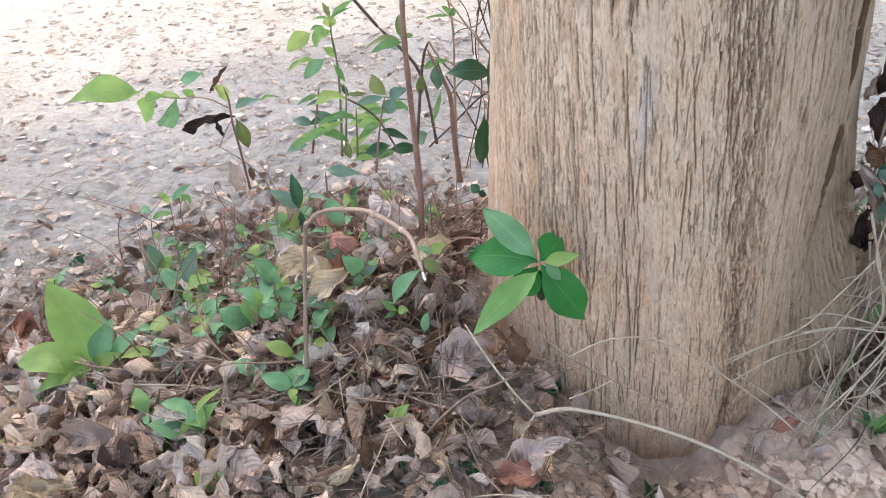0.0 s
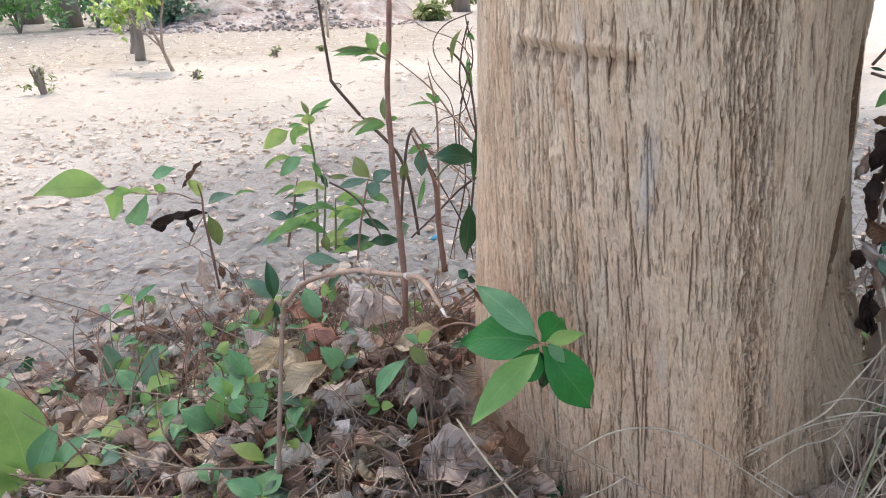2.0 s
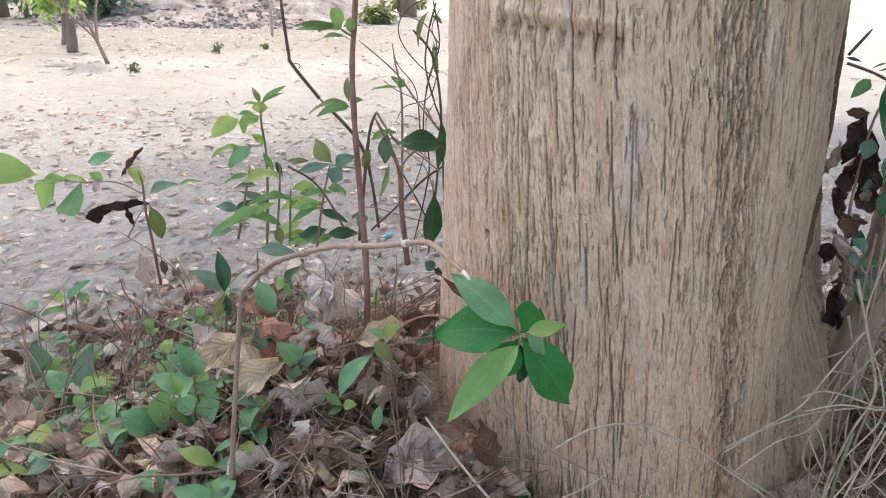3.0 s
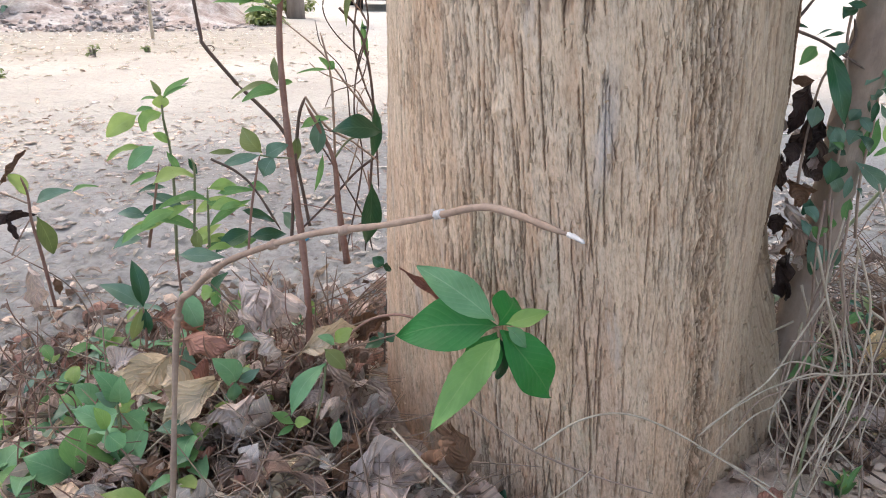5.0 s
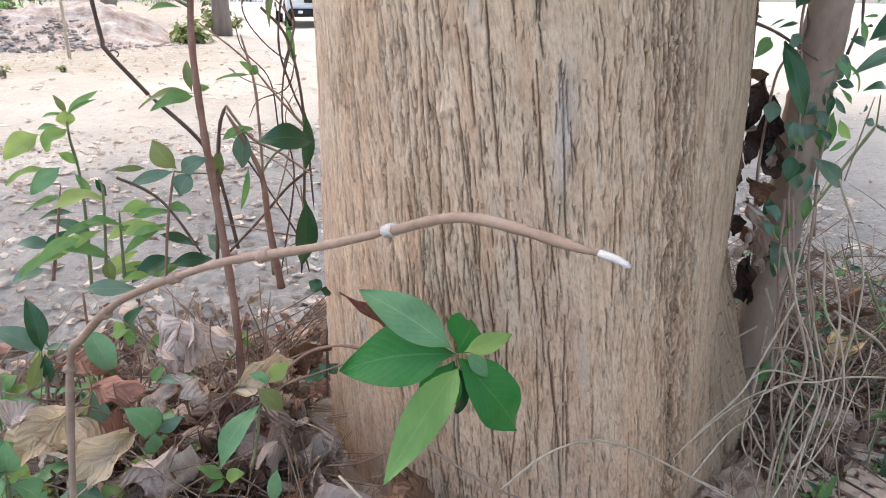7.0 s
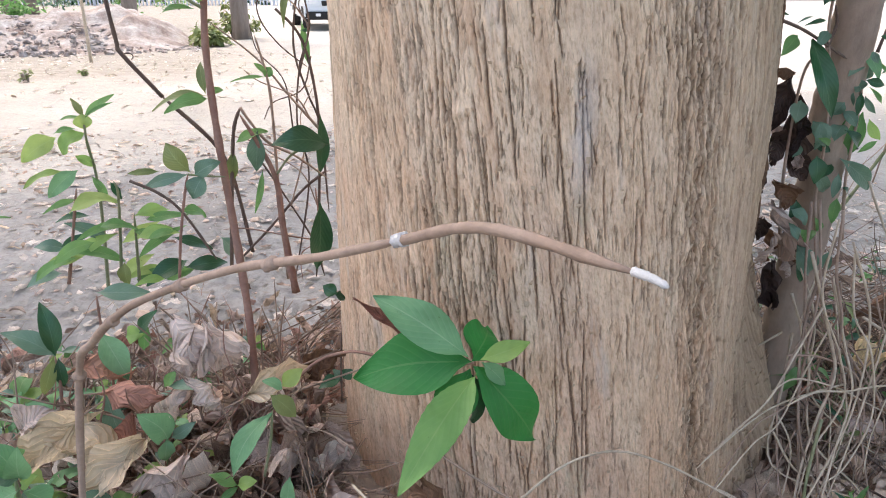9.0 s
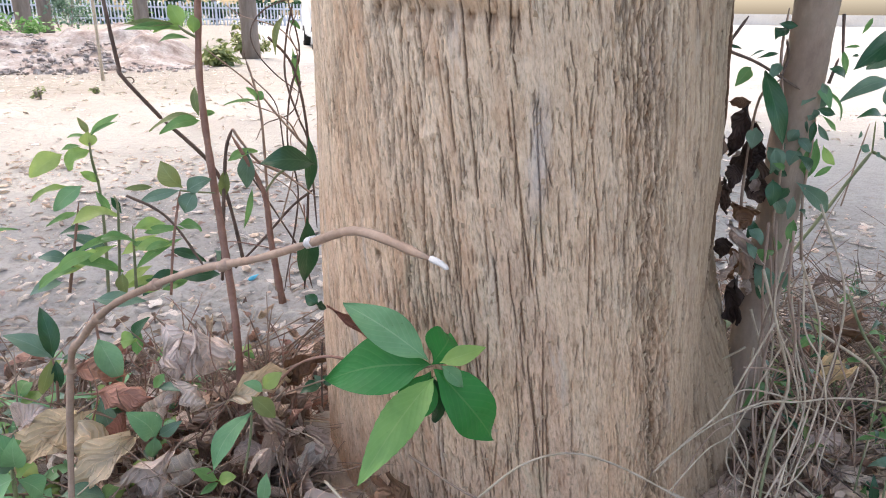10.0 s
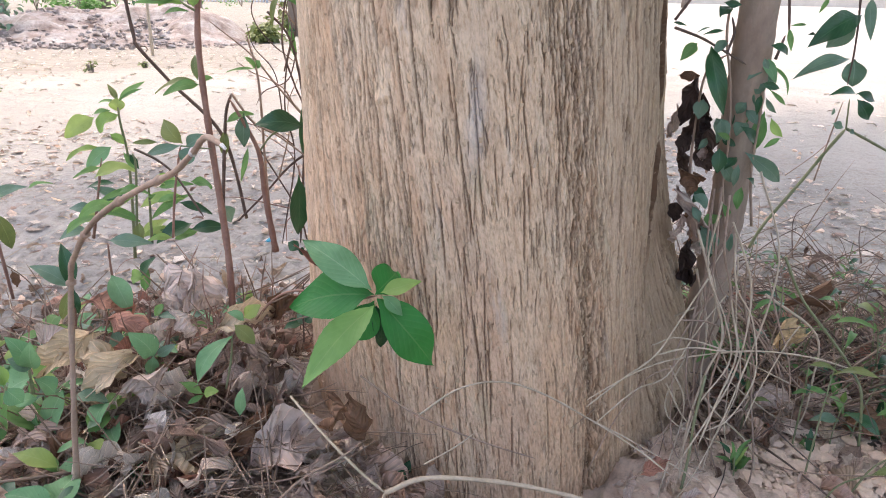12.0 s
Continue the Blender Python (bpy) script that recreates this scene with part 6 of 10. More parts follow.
leaf(p, (-0.110, 0.595, 0.022), (-0.100, 0.595, 0.053), 0.019, GREEN["mint"], (0.15, -0.53, 0.76), 0.25, 0.10)
leaf(p, (-0.111, 0.595, 0.019), (-0.122, 0.595, 0.006), 0.011, GREEN["mint"], (0.16, -0.52, 0.77), 0.25, 0.10)

p = thing("seedling", (-0.045, 0.513, 0.010), "tiny fresh green seedling among dry leaves", "seedling", "tiny seedlings")
tube("stem", [(-0.045, 0.513, 0.004), (-0.046, 0.513, 0.025)], 0.0009, 0.0007, STEM_GREEN, p)
leaf(p, (-0.047, 0.513, 0.026), (-0.028, 0.513, 0.071), 0.019, GREEN["bright"], (0.09, -0.50, 0.80), 0.25, 0.10)
leaf(p, (-0.048, 0.513, 0.026), (-0.054, 0.513, 0.005), 0.015, GREEN["bright"], (0.10, -0.48, 0.81), 0.25, 0.10)
leaf(p, (-0.044, 0.513, 0.026), (-0.057, 0.513, 0.055), 0.008, GREEN["dark"], (0.11, -0.50, 0.80), 0.25, 0.10)

p = thing("sprig", (-0.032, 0.482, 0.020), "small dark green feathery sprig in the litter", "seedling", "small dark sprigs")
tube("stem", [(-0.033, 0.482, 0.014), (-0.032, 0.482, 0.030)], 0.0009, 0.0007, STEM_GREEN, p)
leaf(p, (-0.031, 0.479, 0.030), (-0.023, 0.479, 0.041), 0.008, GREEN["dark"], (0.07, -0.38, 0.86), 0.25, 0.10)
leaf(p, (-0.032, 0.490, 0.009), (-0.036, 0.490, 0.010), 0.008, GREEN["slate"], (0.07, -0.37, 0.86), 0.25, 0.10)
leaf(p, (-0.031, 0.478, 0.026), (-0.044, 0.478, 0.010), 0.008, GREEN["dark"], (0.07, -0.37, 0.87), 0.25, 0.10)
leaf(p, (-0.030, 0.483, 0.021), (-0.045, 0.483, 0.023), 0.006, GREEN["dark"], (0.07, -0.37, 0.86), 0.25, 0.10)
leaf(p, (-0.028, 0.476, 0.026), (-0.031, 0.476, 0.022), 0.006, GREEN["slate"], (0.07, -0.37, 0.87), 0.25, 0.10)
leaf(p, (-0.033, 0.489, 0.009), (-0.043, 0.489, 0.026), 0.006, GREEN["dark"], (0.07, -0.38, 0.86), 0.25, 0.10)
leaf(p, (-0.032, 0.482, 0.019), (-0.041, 0.482, 0.036), 0.009, GREEN["dark"], (0.07, -0.38, 0.86), 0.25, 0.10)

p = thing("sprig", (-0.000, 0.453, 0.020), "small dark green feathery sprig in the litter", "seedling", "small dark sprigs")
tube("stem", [(-0.000, 0.453, 0.014), (0.000, 0.453, 0.030)], 0.0009, 0.0007, STEM_GREEN, p)
leaf(p, (0.000, 0.444, 0.029), (-0.001, 0.444, 0.022), 0.006, GREEN["dark"], (0.04, -0.36, 0.88), 0.25, 0.10)
leaf(p, (-0.002, 0.461, 0.010), (0.009, 0.461, 0.007), 0.008, GREEN["slate"], (0.04, -0.36, 0.88), 0.25, 0.10)
leaf(p, (-0.002, 0.458, 0.017), (0.006, 0.458, 0.022), 0.008, GREEN["dark"], (0.04, -0.36, 0.88), 0.25, 0.10)
leaf(p, (0.002, 0.458, 0.011), (0.003, 0.458, 0.003), 0.005, GREEN["dark"], (0.04, -0.36, 0.88), 0.25, 0.10)
leaf(p, (-0.003, 0.453, 0.015), (0.002, 0.453, 0.023), 0.006, GREEN["slate"], (0.04, -0.36, 0.88), 0.25, 0.10)
leaf(p, (0.002, 0.460, 0.017), (0.013, 0.460, 0.022), 0.008, GREEN["dark"], (0.04, -0.36, 0.88), 0.25, 0.10)
leaf(p, (0.001, 0.448, 0.023), (-0.002, 0.448, 0.024), 0.006, GREEN["dark"], (0.04, -0.36, 0.88), 0.25, 0.10)

p = thing("sprig", (0.032, 0.487, 0.010), "small dark green feathery sprig in the litter", "seedling", "small dark sprigs")
tube("stem", [(0.032, 0.487, 0.003), (0.032, 0.487, 0.020)], 0.0009, 0.0007, STEM_GREEN, p)
leaf(p, (0.033, 0.485, 0.014), (0.032, 0.485, 0.001), 0.007, GREEN["dark"], (0.01, -0.37, 0.87), 0.25, 0.10)
leaf(p, (0.033, 0.496, 0.005), (0.031, 0.496, 0.006), 0.009, GREEN["slate"], (0.01, -0.38, 0.87), 0.25, 0.10)
leaf(p, (0.032, 0.489, 0.013), (0.020, 0.489, 0.010), 0.007, GREEN["dark"], (0.02, -0.38, 0.87), 0.25, 0.10)
leaf(p, (0.033, 0.484, 0.014), (0.041, 0.484, 0.002), 0.009, GREEN["dark"], (0.01, -0.37, 0.87), 0.25, 0.10)
leaf(p, (0.035, 0.497, 0.005), (0.038, 0.497, 0.016), 0.006, GREEN["slate"], (0.01, -0.38, 0.86), 0.25, 0.10)
leaf(p, (0.031, 0.479, 0.028), (0.034, 0.479, 0.027), 0.009, GREEN["dark"], (0.01, -0.38, 0.87), 0.25, 0.10)
leaf(p, (0.029, 0.490, 0.006), (0.029, 0.490, -0.004), 0.006, GREEN["dark"], (0.02, -0.37, 0.87), 0.25, 0.10)

p = thing("sprig", (0.100, 0.483, -0.010), "small dark green feathery sprig in the litter", "seedling", "small dark sprigs")
tube("stem", [(0.101, 0.483, -0.017), (0.100, 0.483, 0.000)], 0.0009, 0.0007, STEM_GREEN, p)
leaf(p, (0.102, 0.492, -0.020), (0.104, 0.492, -0.007), 0.009, GREEN["dark"], (-0.05, -0.37, 0.87), 0.25, 0.10)
leaf(p, (0.096, 0.478, -0.002), (0.103, 0.478, 0.015), 0.006, GREEN["slate"], (-0.05, -0.37, 0.87), 0.25, 0.10)
leaf(p, (0.102, 0.479, -0.000), (0.109, 0.479, -0.009), 0.008, GREEN["dark"], (-0.05, -0.36, 0.88), 0.25, 0.10)
leaf(p, (0.100, 0.484, -0.004), (0.106, 0.484, -0.014), 0.006, GREEN["dark"], (-0.05, -0.36, 0.87), 0.25, 0.10)
leaf(p, (0.100, 0.478, 0.004), (0.088, 0.478, -0.000), 0.007, GREEN["slate"], (-0.04, -0.37, 0.87), 0.25, 0.10)
leaf(p, (0.098, 0.484, -0.004), (0.106, 0.484, 0.001), 0.007, GREEN["dark"], (-0.05, -0.37, 0.87), 0.25, 0.10)
leaf(p, (0.098, 0.482, -0.010), (0.108, 0.482, 0.007), 0.006, GREEN["dark"], (-0.05, -0.37, 0.87), 0.25, 0.10)

p = thing("sprig", (-0.620, 0.929, -0.050), "small dark green feathery sprig in the litter", "seedling", "small dark sprigs")
tube("stem", [(-0.624, 0.929, -0.059), (-0.616, 0.929, -0.037)], 0.0009, 0.0007, STEM_GREEN, p)
leaf(p, (-0.617, 0.933, -0.044), (-0.635, 0.933, -0.051), 0.010, GREEN["dark"], (0.32, -0.42, 0.69), 0.25, 0.10)
leaf(p, (-0.631, 0.939, -0.049), (-0.622, 0.939, -0.070), 0.012, GREEN["slate"], (0.32, -0.42, 0.69), 0.25, 0.10)
leaf(p, (-0.620, 0.937, -0.049), (-0.647, 0.937, -0.069), 0.014, GREEN["dark"], (0.32, -0.42, 0.69), 0.25, 0.10)
leaf(p, (-0.628, 0.932, -0.051), (-0.627, 0.932, -0.048), 0.014, GREEN["dark"], (0.32, -0.42, 0.69), 0.25, 0.10)
leaf(p, (-0.629, 0.932, -0.057), (-0.618, 0.932, -0.061), 0.013, GREEN["slate"], (0.32, -0.42, 0.69), 0.25, 0.10)
leaf(p, (-0.611, 0.922, -0.048), (-0.611, 0.922, -0.029), 0.011, GREEN["dark"], (0.32, -0.42, 0.69), 0.25, 0.10)
leaf(p, (-0.615, 0.927, -0.039), (-0.612, 0.927, -0.028), 0.015, GREEN["dark"], (0.32, -0.42, 0.68), 0.25, 0.10)

p = thing("sprig", (-0.402, 0.586, 0.000), "small dark green feathery sprig in the litter", "seedling", "small dark sprigs")
tube("stem", [(-0.405, 0.586, -0.008), (-0.399, 0.586, 0.011)], 0.0009, 0.0007, STEM_GREEN, p)
leaf(p, (-0.397, 0.581, 0.001), (-0.392, 0.581, 0.014), 0.008, GREEN["dark"], (0.30, -0.36, 0.77), 0.25, 0.10)
leaf(p, (-0.406, 0.586, -0.003), (-0.424, 0.586, -0.014), 0.008, GREEN["slate"], (0.31, -0.35, 0.77), 0.25, 0.10)
leaf(p, (-0.397, 0.580, 0.007), (-0.418, 0.580, -0.003), 0.009, GREEN["dark"], (0.31, -0.36, 0.77), 0.25, 0.10)
leaf(p, (-0.392, 0.576, 0.016), (-0.398, 0.576, 0.031), 0.008, GREEN["dark"], (0.31, -0.36, 0.77), 0.25, 0.10)
leaf(p, (-0.403, 0.587, 0.000), (-0.398, 0.587, 0.008), 0.007, GREEN["slate"], (0.30, -0.36, 0.77), 0.25, 0.10)
leaf(p, (-0.398, 0.578, 0.012), (-0.408, 0.578, 0.017), 0.011, GREEN["dark"], (0.31, -0.36, 0.77), 0.25, 0.10)
leaf(p, (-0.396, 0.583, 0.010), (-0.406, 0.583, 0.004), 0.007, GREEN["dark"], (0.30, -0.36, 0.77), 0.25, 0.10)

p = thing("sprig", (0.221, 0.510, -0.050), "small dark green feathery sprig in the litter", "seedling", "small dark sprigs")
tube("stem", [(0.222, 0.510, -0.058), (0.219, 0.510, -0.039)], 0.0009, 0.0007, STEM_GREEN, p)
leaf(p, (0.222, 0.519, -0.064), (0.228, 0.519, -0.077), 0.007, GREEN["dark"], (-0.13, -0.35, 0.87), 0.25, 0.10)
leaf(p, (0.219, 0.514, -0.057), (0.215, 0.514, -0.072), 0.007, GREEN["slate"], (-0.13, -0.35, 0.87), 0.25, 0.10)
leaf(p, (0.220, 0.506, -0.038), (0.225, 0.506, -0.030), 0.006, GREEN["dark"], (-0.14, -0.36, 0.86), 0.25, 0.10)
leaf(p, (0.225, 0.516, -0.053), (0.234, 0.516, -0.065), 0.007, GREEN["dark"], (-0.14, -0.35, 0.87), 0.25, 0.10)
leaf(p, (0.224, 0.515, -0.061), (0.238, 0.515, -0.063), 0.007, GREEN["slate"], (-0.14, -0.35, 0.87), 0.25, 0.10)
leaf(p, (0.216, 0.500, -0.031), (0.222, 0.500, -0.042), 0.007, GREEN["dark"], (-0.14, -0.35, 0.87), 0.25, 0.10)
leaf(p, (0.221, 0.516, -0.063), (0.211, 0.516, -0.040), 0.007, GREEN["dark"], (-0.13, -0.36, 0.87), 0.25, 0.10)

p = thing("sprig", (0.129, 0.617, -0.020), "small dark green feathery sprig in the litter", "seedling", "small dark sprigs")
tube("stem", [(0.129, 0.617, -0.027), (0.128, 0.617, -0.009)], 0.0009, 0.0007, STEM_GREEN, p)
leaf(p, (0.127, 0.613, -0.010), (0.112, 0.613, -0.013), 0.009, GREEN["dark"], (-0.05, -0.42, 0.82), 0.25, 0.10)
leaf(p, (0.125, 0.609, -0.007), (0.128, 0.609, -0.011), 0.010, GREEN["slate"], (-0.06, -0.42, 0.82), 0.25, 0.10)
leaf(p, (0.130, 0.627, -0.024), (0.124, 0.627, -0.011), 0.008, GREEN["dark"], (-0.06, -0.42, 0.82), 0.25, 0.10)
leaf(p, (0.128, 0.617, -0.016), (0.117, 0.617, -0.032), 0.011, GREEN["dark"], (-0.06, -0.42, 0.83), 0.25, 0.10)
leaf(p, (0.131, 0.619, -0.023), (0.145, 0.619, -0.038), 0.009, GREEN["slate"], (-0.07, -0.42, 0.83), 0.25, 0.10)
leaf(p, (0.126, 0.620, -0.016), (0.133, 0.620, -0.001), 0.011, GREEN["dark"], (-0.06, -0.42, 0.82), 0.25, 0.10)
leaf(p, (0.131, 0.610, -0.017), (0.117, 0.610, -0.002), 0.010, GREEN["dark"], (-0.06, -0.42, 0.82), 0.25, 0.10)

p = thing("seedling", (-0.179, 0.620, 0.123), "clump of broad pale green leaves in the litter", "seedling")
tube("stem", [(-0.180, 0.620, 0.114), (-0.179, 0.620, 0.137)], 0.0015, 0.0010, STEM_GREEN, p)
leaf(p, (-0.178, 0.620, 0.136), (-0.190, 0.620, 0.167), 0.017, GREEN["mint"], (0.14, -0.40, 0.76), 0.25, 0.10)
leaf(p, (-0.176, 0.620, 0.136), (-0.173, 0.620, 0.161), 0.015, GREEN["mint"], (0.14, -0.40, 0.76), 0.25, 0.10)
leaf(p, (-0.178, 0.620, 0.129), (-0.199, 0.620, 0.118), 0.026, GREEN["mint"], (0.14, -0.39, 0.78), 0.25, 0.10)
leaf(p, (-0.176, 0.620, 0.127), (-0.164, 0.620, 0.110), 0.017, GREEN["mint"], (0.13, -0.39, 0.78), 0.25, 0.10)
leaf(p, (-0.178, 0.620, 0.136), (-0.192, 0.620, 0.148), 0.015, GREEN["slate"], (0.14, -0.40, 0.77), 0.25, 0.10)
leaf(p, (-0.178, 0.620, 0.109), (-0.195, 0.620, 0.104), 0.013, GREEN["mint"], (0.14, -0.38, 0.79), 0.25, 0.10)
leaf(p, (-0.177, 0.620, 0.131), (-0.166, 0.620, 0.138), 0.010, GREEN["bright"], (0.13, -0.40, 0.77), 0.25, 0.10)
leaf(p, (-0.180, 0.620, 0.150), (-0.170, 0.620, 0.156), 0.009, GREEN["mid"], (0.14, -0.40, 0.76), 0.25, 0.10)

p = thing("seedling", (-0.168, 0.550, 0.161), "broad-leaved green seedling on the litter bank", "seedling")
tube("stem", [(-0.170, 0.550, 0.149), (-0.167, 0.550, 0.164)], 0.0015, 0.0010, STEM_GREEN, p)
leaf(p, (-0.167, 0.550, 0.162), (-0.185, 0.550, 0.180), 0.015, GREEN["mint"], (0.16, -0.39, 0.78), 0.25, 0.10)
leaf(p, (-0.168, 0.550, 0.161), (-0.159, 0.550, 0.147), 0.014, GREEN["mint"], (0.14, -0.38, 0.79), 0.25, 0.10)
leaf(p, (-0.168, 0.550, 0.163), (-0.172, 0.550, 0.181), 0.010, GREEN["bright"], (0.15, -0.39, 0.78), 0.25, 0.10)

p = thing("leafy_shoot", (-0.023, 0.710, 0.093), "leaning shoot with five large glossy green leaves before the trunk", "shoot")
tube("stem", [(-0.023, 0.710, 0.093), (0.008, 0.680, 0.150), (0.033, 0.645, 0.178), (0.056, 0.618, 0.184), (0.080, 0.580, 0.196), (0.096, 0.555, 0.209)], 0.0012, 0.0010, STEM_RED, p)
leaf(p, (0.093, 0.553, 0.211), (0.027, 0.600, 0.184), 0.041, GREEN["glossy"], (-0.15, -0.80, 0.60), 0.12, 0.06, shape=0.78)
leaf(p, (0.092, 0.554, 0.214), (0.042, 0.592, 0.245), 0.026, GREEN["mint"], (-0.45, -0.60, 0.72), 0.2, 0.08, shape=0.85)
leaf(p, (0.095, 0.548, 0.206), (0.036, 0.503, 0.168), 0.025, GREEN["fresh"], (-0.25, -0.80, 0.55), 0.18, 0.06, tooth=0.04, shape=0.9)
leaf(p, (0.097, 0.554, 0.207), (0.143, 0.560, 0.140), 0.038, GREEN["glossy"], (0.30, -0.85, 0.35), 0.1, 0.05, shape=0.75)
leaf(p, (0.095, 0.556, 0.211), (0.118, 0.590, 0.215), 0.031, GREEN["glossy"], (0.1, -0.6, 0.8), 0.15, 0.08, shape=0.75)
leaf(p, (0.098, 0.551, 0.213), (0.129, 0.548, 0.222), 0.013, GREEN["bright"], (0.0, -0.7, 0.7), 0.25, 0.1)
leaf(p, (0.099, 0.551, 0.211), (0.115, 0.549, 0.193), 0.011, GREEN["mint"], (0.1, -0.8, 0.4), 0.25, 0.1)
leaf(p, (0.094, 0.556, 0.204), (0.076, 0.562, 0.168), 0.028, GREEN["glossy"], (0.0, -0.9, 0.3), 0.2, 0.06)
leaf(p, (0.095, 0.557, 0.200), (0.100, 0.560, 0.160), 0.018, GREEN["dark"], (0.2, -0.9, 0.2), 0.2, 0.06)
leaf(p, (0.080, 0.628, 0.192), (0.036, 0.626, 0.228), 0.013, DRY["red"], (-0.3, -0.7, 0.5), 0.5, 0.15, curl=0.15, name="dry_leaf", crumple=0.03)


p = thing("arched_twig", (-0.150, 0.570, 0.010), "arched bare tan twig with white fluffy nodes, rooted in the litter", "twig")
tube("stem", [(-0.151, 0.569, -0.030), (-0.142, 0.568, 0.060), (-0.133, 0.567, 0.130), (-0.118, 0.565, 0.232), (-0.102, 0.535, 0.264), (-0.080, 0.500, 0.294), (-0.057, 0.465, 0.316), (-0.032, 0.430, 0.3352), (-0.012, 0.392, 0.3508), (0.003, 0.352, 0.3683)], 0.0025, 0.0013, STEM_TAN, p)
for x, y, z, r in ((-0.118, 0.565, 0.232, 0.0030), (-0.087, 0.511, 0.285, 0.0027), (-0.052, 0.458, 0.320, 0.0025), (-0.022, 0.411, 0.3430, 0.0022)):
    tube("joint", [(x - 0.0016, y + 0.0018, z - 0.0014), (x, y, z), (x + 0.0016, y - 0.0018, z + 0.0012)], r * 0.86, r, STEM_TAN, p, sides=8)
tube("tip", [(0.003, 0.352, 0.3683), (0.0112, 0.325, 0.3793), (0.0198, 0.291, 0.3834)], 0.0014, 0.0009, STEM_TAN, p)
tube("node", [(0.0022, 0.354, 0.3675), (0.003, 0.352, 0.3685), (0.0036, 0.350, 0.3693)], 0.0015, 0.0017, WHITE_FUZZ, p, "white fluffy node")
tube("node", [(0.0196, 0.2915, 0.3835), (0.0203, 0.2885, 0.3837), (0.0211, 0.2860, 0.3834)], 0.0007, 0.0005, WHITE_FUZZ, p, "white fluffy tip")


p = thing("fallen_branch", (0.096, 0.523, 0.045), "forked pale dry branch lying before the trunk", "branch")
tube("stem", [(0.096, 0.523, 0.048), (0.130, 0.520, 0.060), (0.194, 0.510, 0.053), (0.258, 0.500, 0.034), (0.310, 0.485, 0.014), (0.360, 0.465, -0.008)], 0.0021, 0.0016, STEM_PALE, p)
tube("side_stem", [(0.025, 0.600, 0.099), (0.047, 0.570, 0.083), (0.073, 0.540, 0.065), (0.096, 0.523, 0.048)], 0.0011, 0.0014, STEM_PALE, p)
tube("side_stem", [(0.096, 0.523, 0.048), (0.073, 0.505, 0.018), (0.059, 0.490, -0.011), (0.054, 0.480, -0.042)], 0.0013, 0.0010, STEM_PALE, p)

p = thing("fallen_stick", (-0.205, 0.569, 0.030), "weathered grey-brown stick lying on the litter bank", "branch")
tube("stem", [(-0.177, 0.649, 0.051), (-0.196, 0.609, 0.035), (-0.208, 0.569, 0.021), (-0.216, 0.519, 0.006), (-0.231, 0.469, -0.030)], 0.0042, 0.0046, TWIG, p)
tube("side_stem", [(-0.202, 0.569, 0.030), (-0.177, 0.519, 0.037), (-0.202, 0.479, 0.011), (-0.212, 0.469, -0.024)], 0.0020, 0.0022, TWIG, p)

p = thing("fallen_stick", (-0.375, 0.483, 0.000), "short weathered stick lying on the leaf litter", "branch")
tube("stem", [(-0.374, 0.523, -0.008), (-0.382, 0.503, -0.008), (-0.388, 0.483, -0.013), (-0.386, 0.453, -0.014)], 0.0036, 0.0042, TWIG, p)

p = thing("fallen_stick", (-0.339, 0.596, 0.000), "thin forked stick half hidden by leaves", "branch")
tube("stem", [(-0.374, 0.616, -0.000), (-0.345, 0.596, -0.002), (-0.297, 0.586, -0.009)], 0.0032, 0.0026, TWIG, p)

p = thing("dry_grass", (0.227, 0.545, 0.045), "thin dry grass stalks arching across the trunk", "dry grass")
tube("stem", [(0.083, 0.575, 0.128), (0.125, 0.555, 0.099), (0.176, 0.545, 0.073), (0.228, 0.535, 0.053)], 0.0009, 0.0007, STEM_TAN, p)
tube("stem", [(0.129, 0.553, 0.098), (0.163, 0.555, 0.118), (0.203, 0.560, 0.117), (0.245, 0.560, 0.098), (0.297, 0.550, 0.065), (0.333, 0.540, 0.040), (0.359, 0.530, 0.019)], 0.0009, 0.0008, STEM_PALE, p)
tube("stem", [(0.127, 0.520, 0.074), (0.153, 0.530, 0.078), (0.174, 0.540, 0.083)], 0.0008, 0.0005, STEM_PALE, p)


# ---- the young tree and its vines ----

p = thing("hanging_vines", (0.446, 0.580, -0.028), "tangle of pale dry wiry vine stems hanging to the ground", "vine")
tube("vine_stem", [(0.440, 0.625, 0.254), (0.440, 0.618, 0.200), (0.452, 0.612, 0.154), (0.446, 0.605, 0.100), (0.436, 0.598, 0.057), (0.440, 0.592, 0.019), (0.453, 0.585, -0.066)], 0.0012, 0.0011, STEM_TAN, p)
tube("vine_stem", [(0.405, 0.615, 0.225), (0.430, 0.607, 0.159), (0.440, 0.598, 0.116), (0.422, 0.590, 0.080), (0.406, 0.581, 0.031), (0.401, 0.573, -0.038)], 0.0013, 0.0011, STEM_PALE, p)
tube("vine_stem", [(0.434, 0.605, 0.234), (0.457, 0.596, 0.179), (0.457, 0.587, 0.132), (0.445, 0.579, 0.084), (0.419, 0.570, 0.045), (0.384, 0.561, -0.004)], 0.0010, 0.0009, STEM_PALE, p)
tube("vine_stem", [(0.449, 0.625, 0.186), (0.453, 0.606, 0.138), (0.451, 0.587, 0.102), (0.423, 0.568, 0.062), (0.397, 0.549, 0.031)], 0.0010, 0.0009, STEM_PALE, p)
tube("vine_stem", [(0.402, 0.615, 0.131), (0.434, 0.609, 0.127), (0.474, 0.603, 0.103), (0.486, 0.597, 0.060), (0.471, 0.591, 0.033), (0.421, 0.585, 0.022)], 0.0009, 0.0007, STEM_TAN, p)
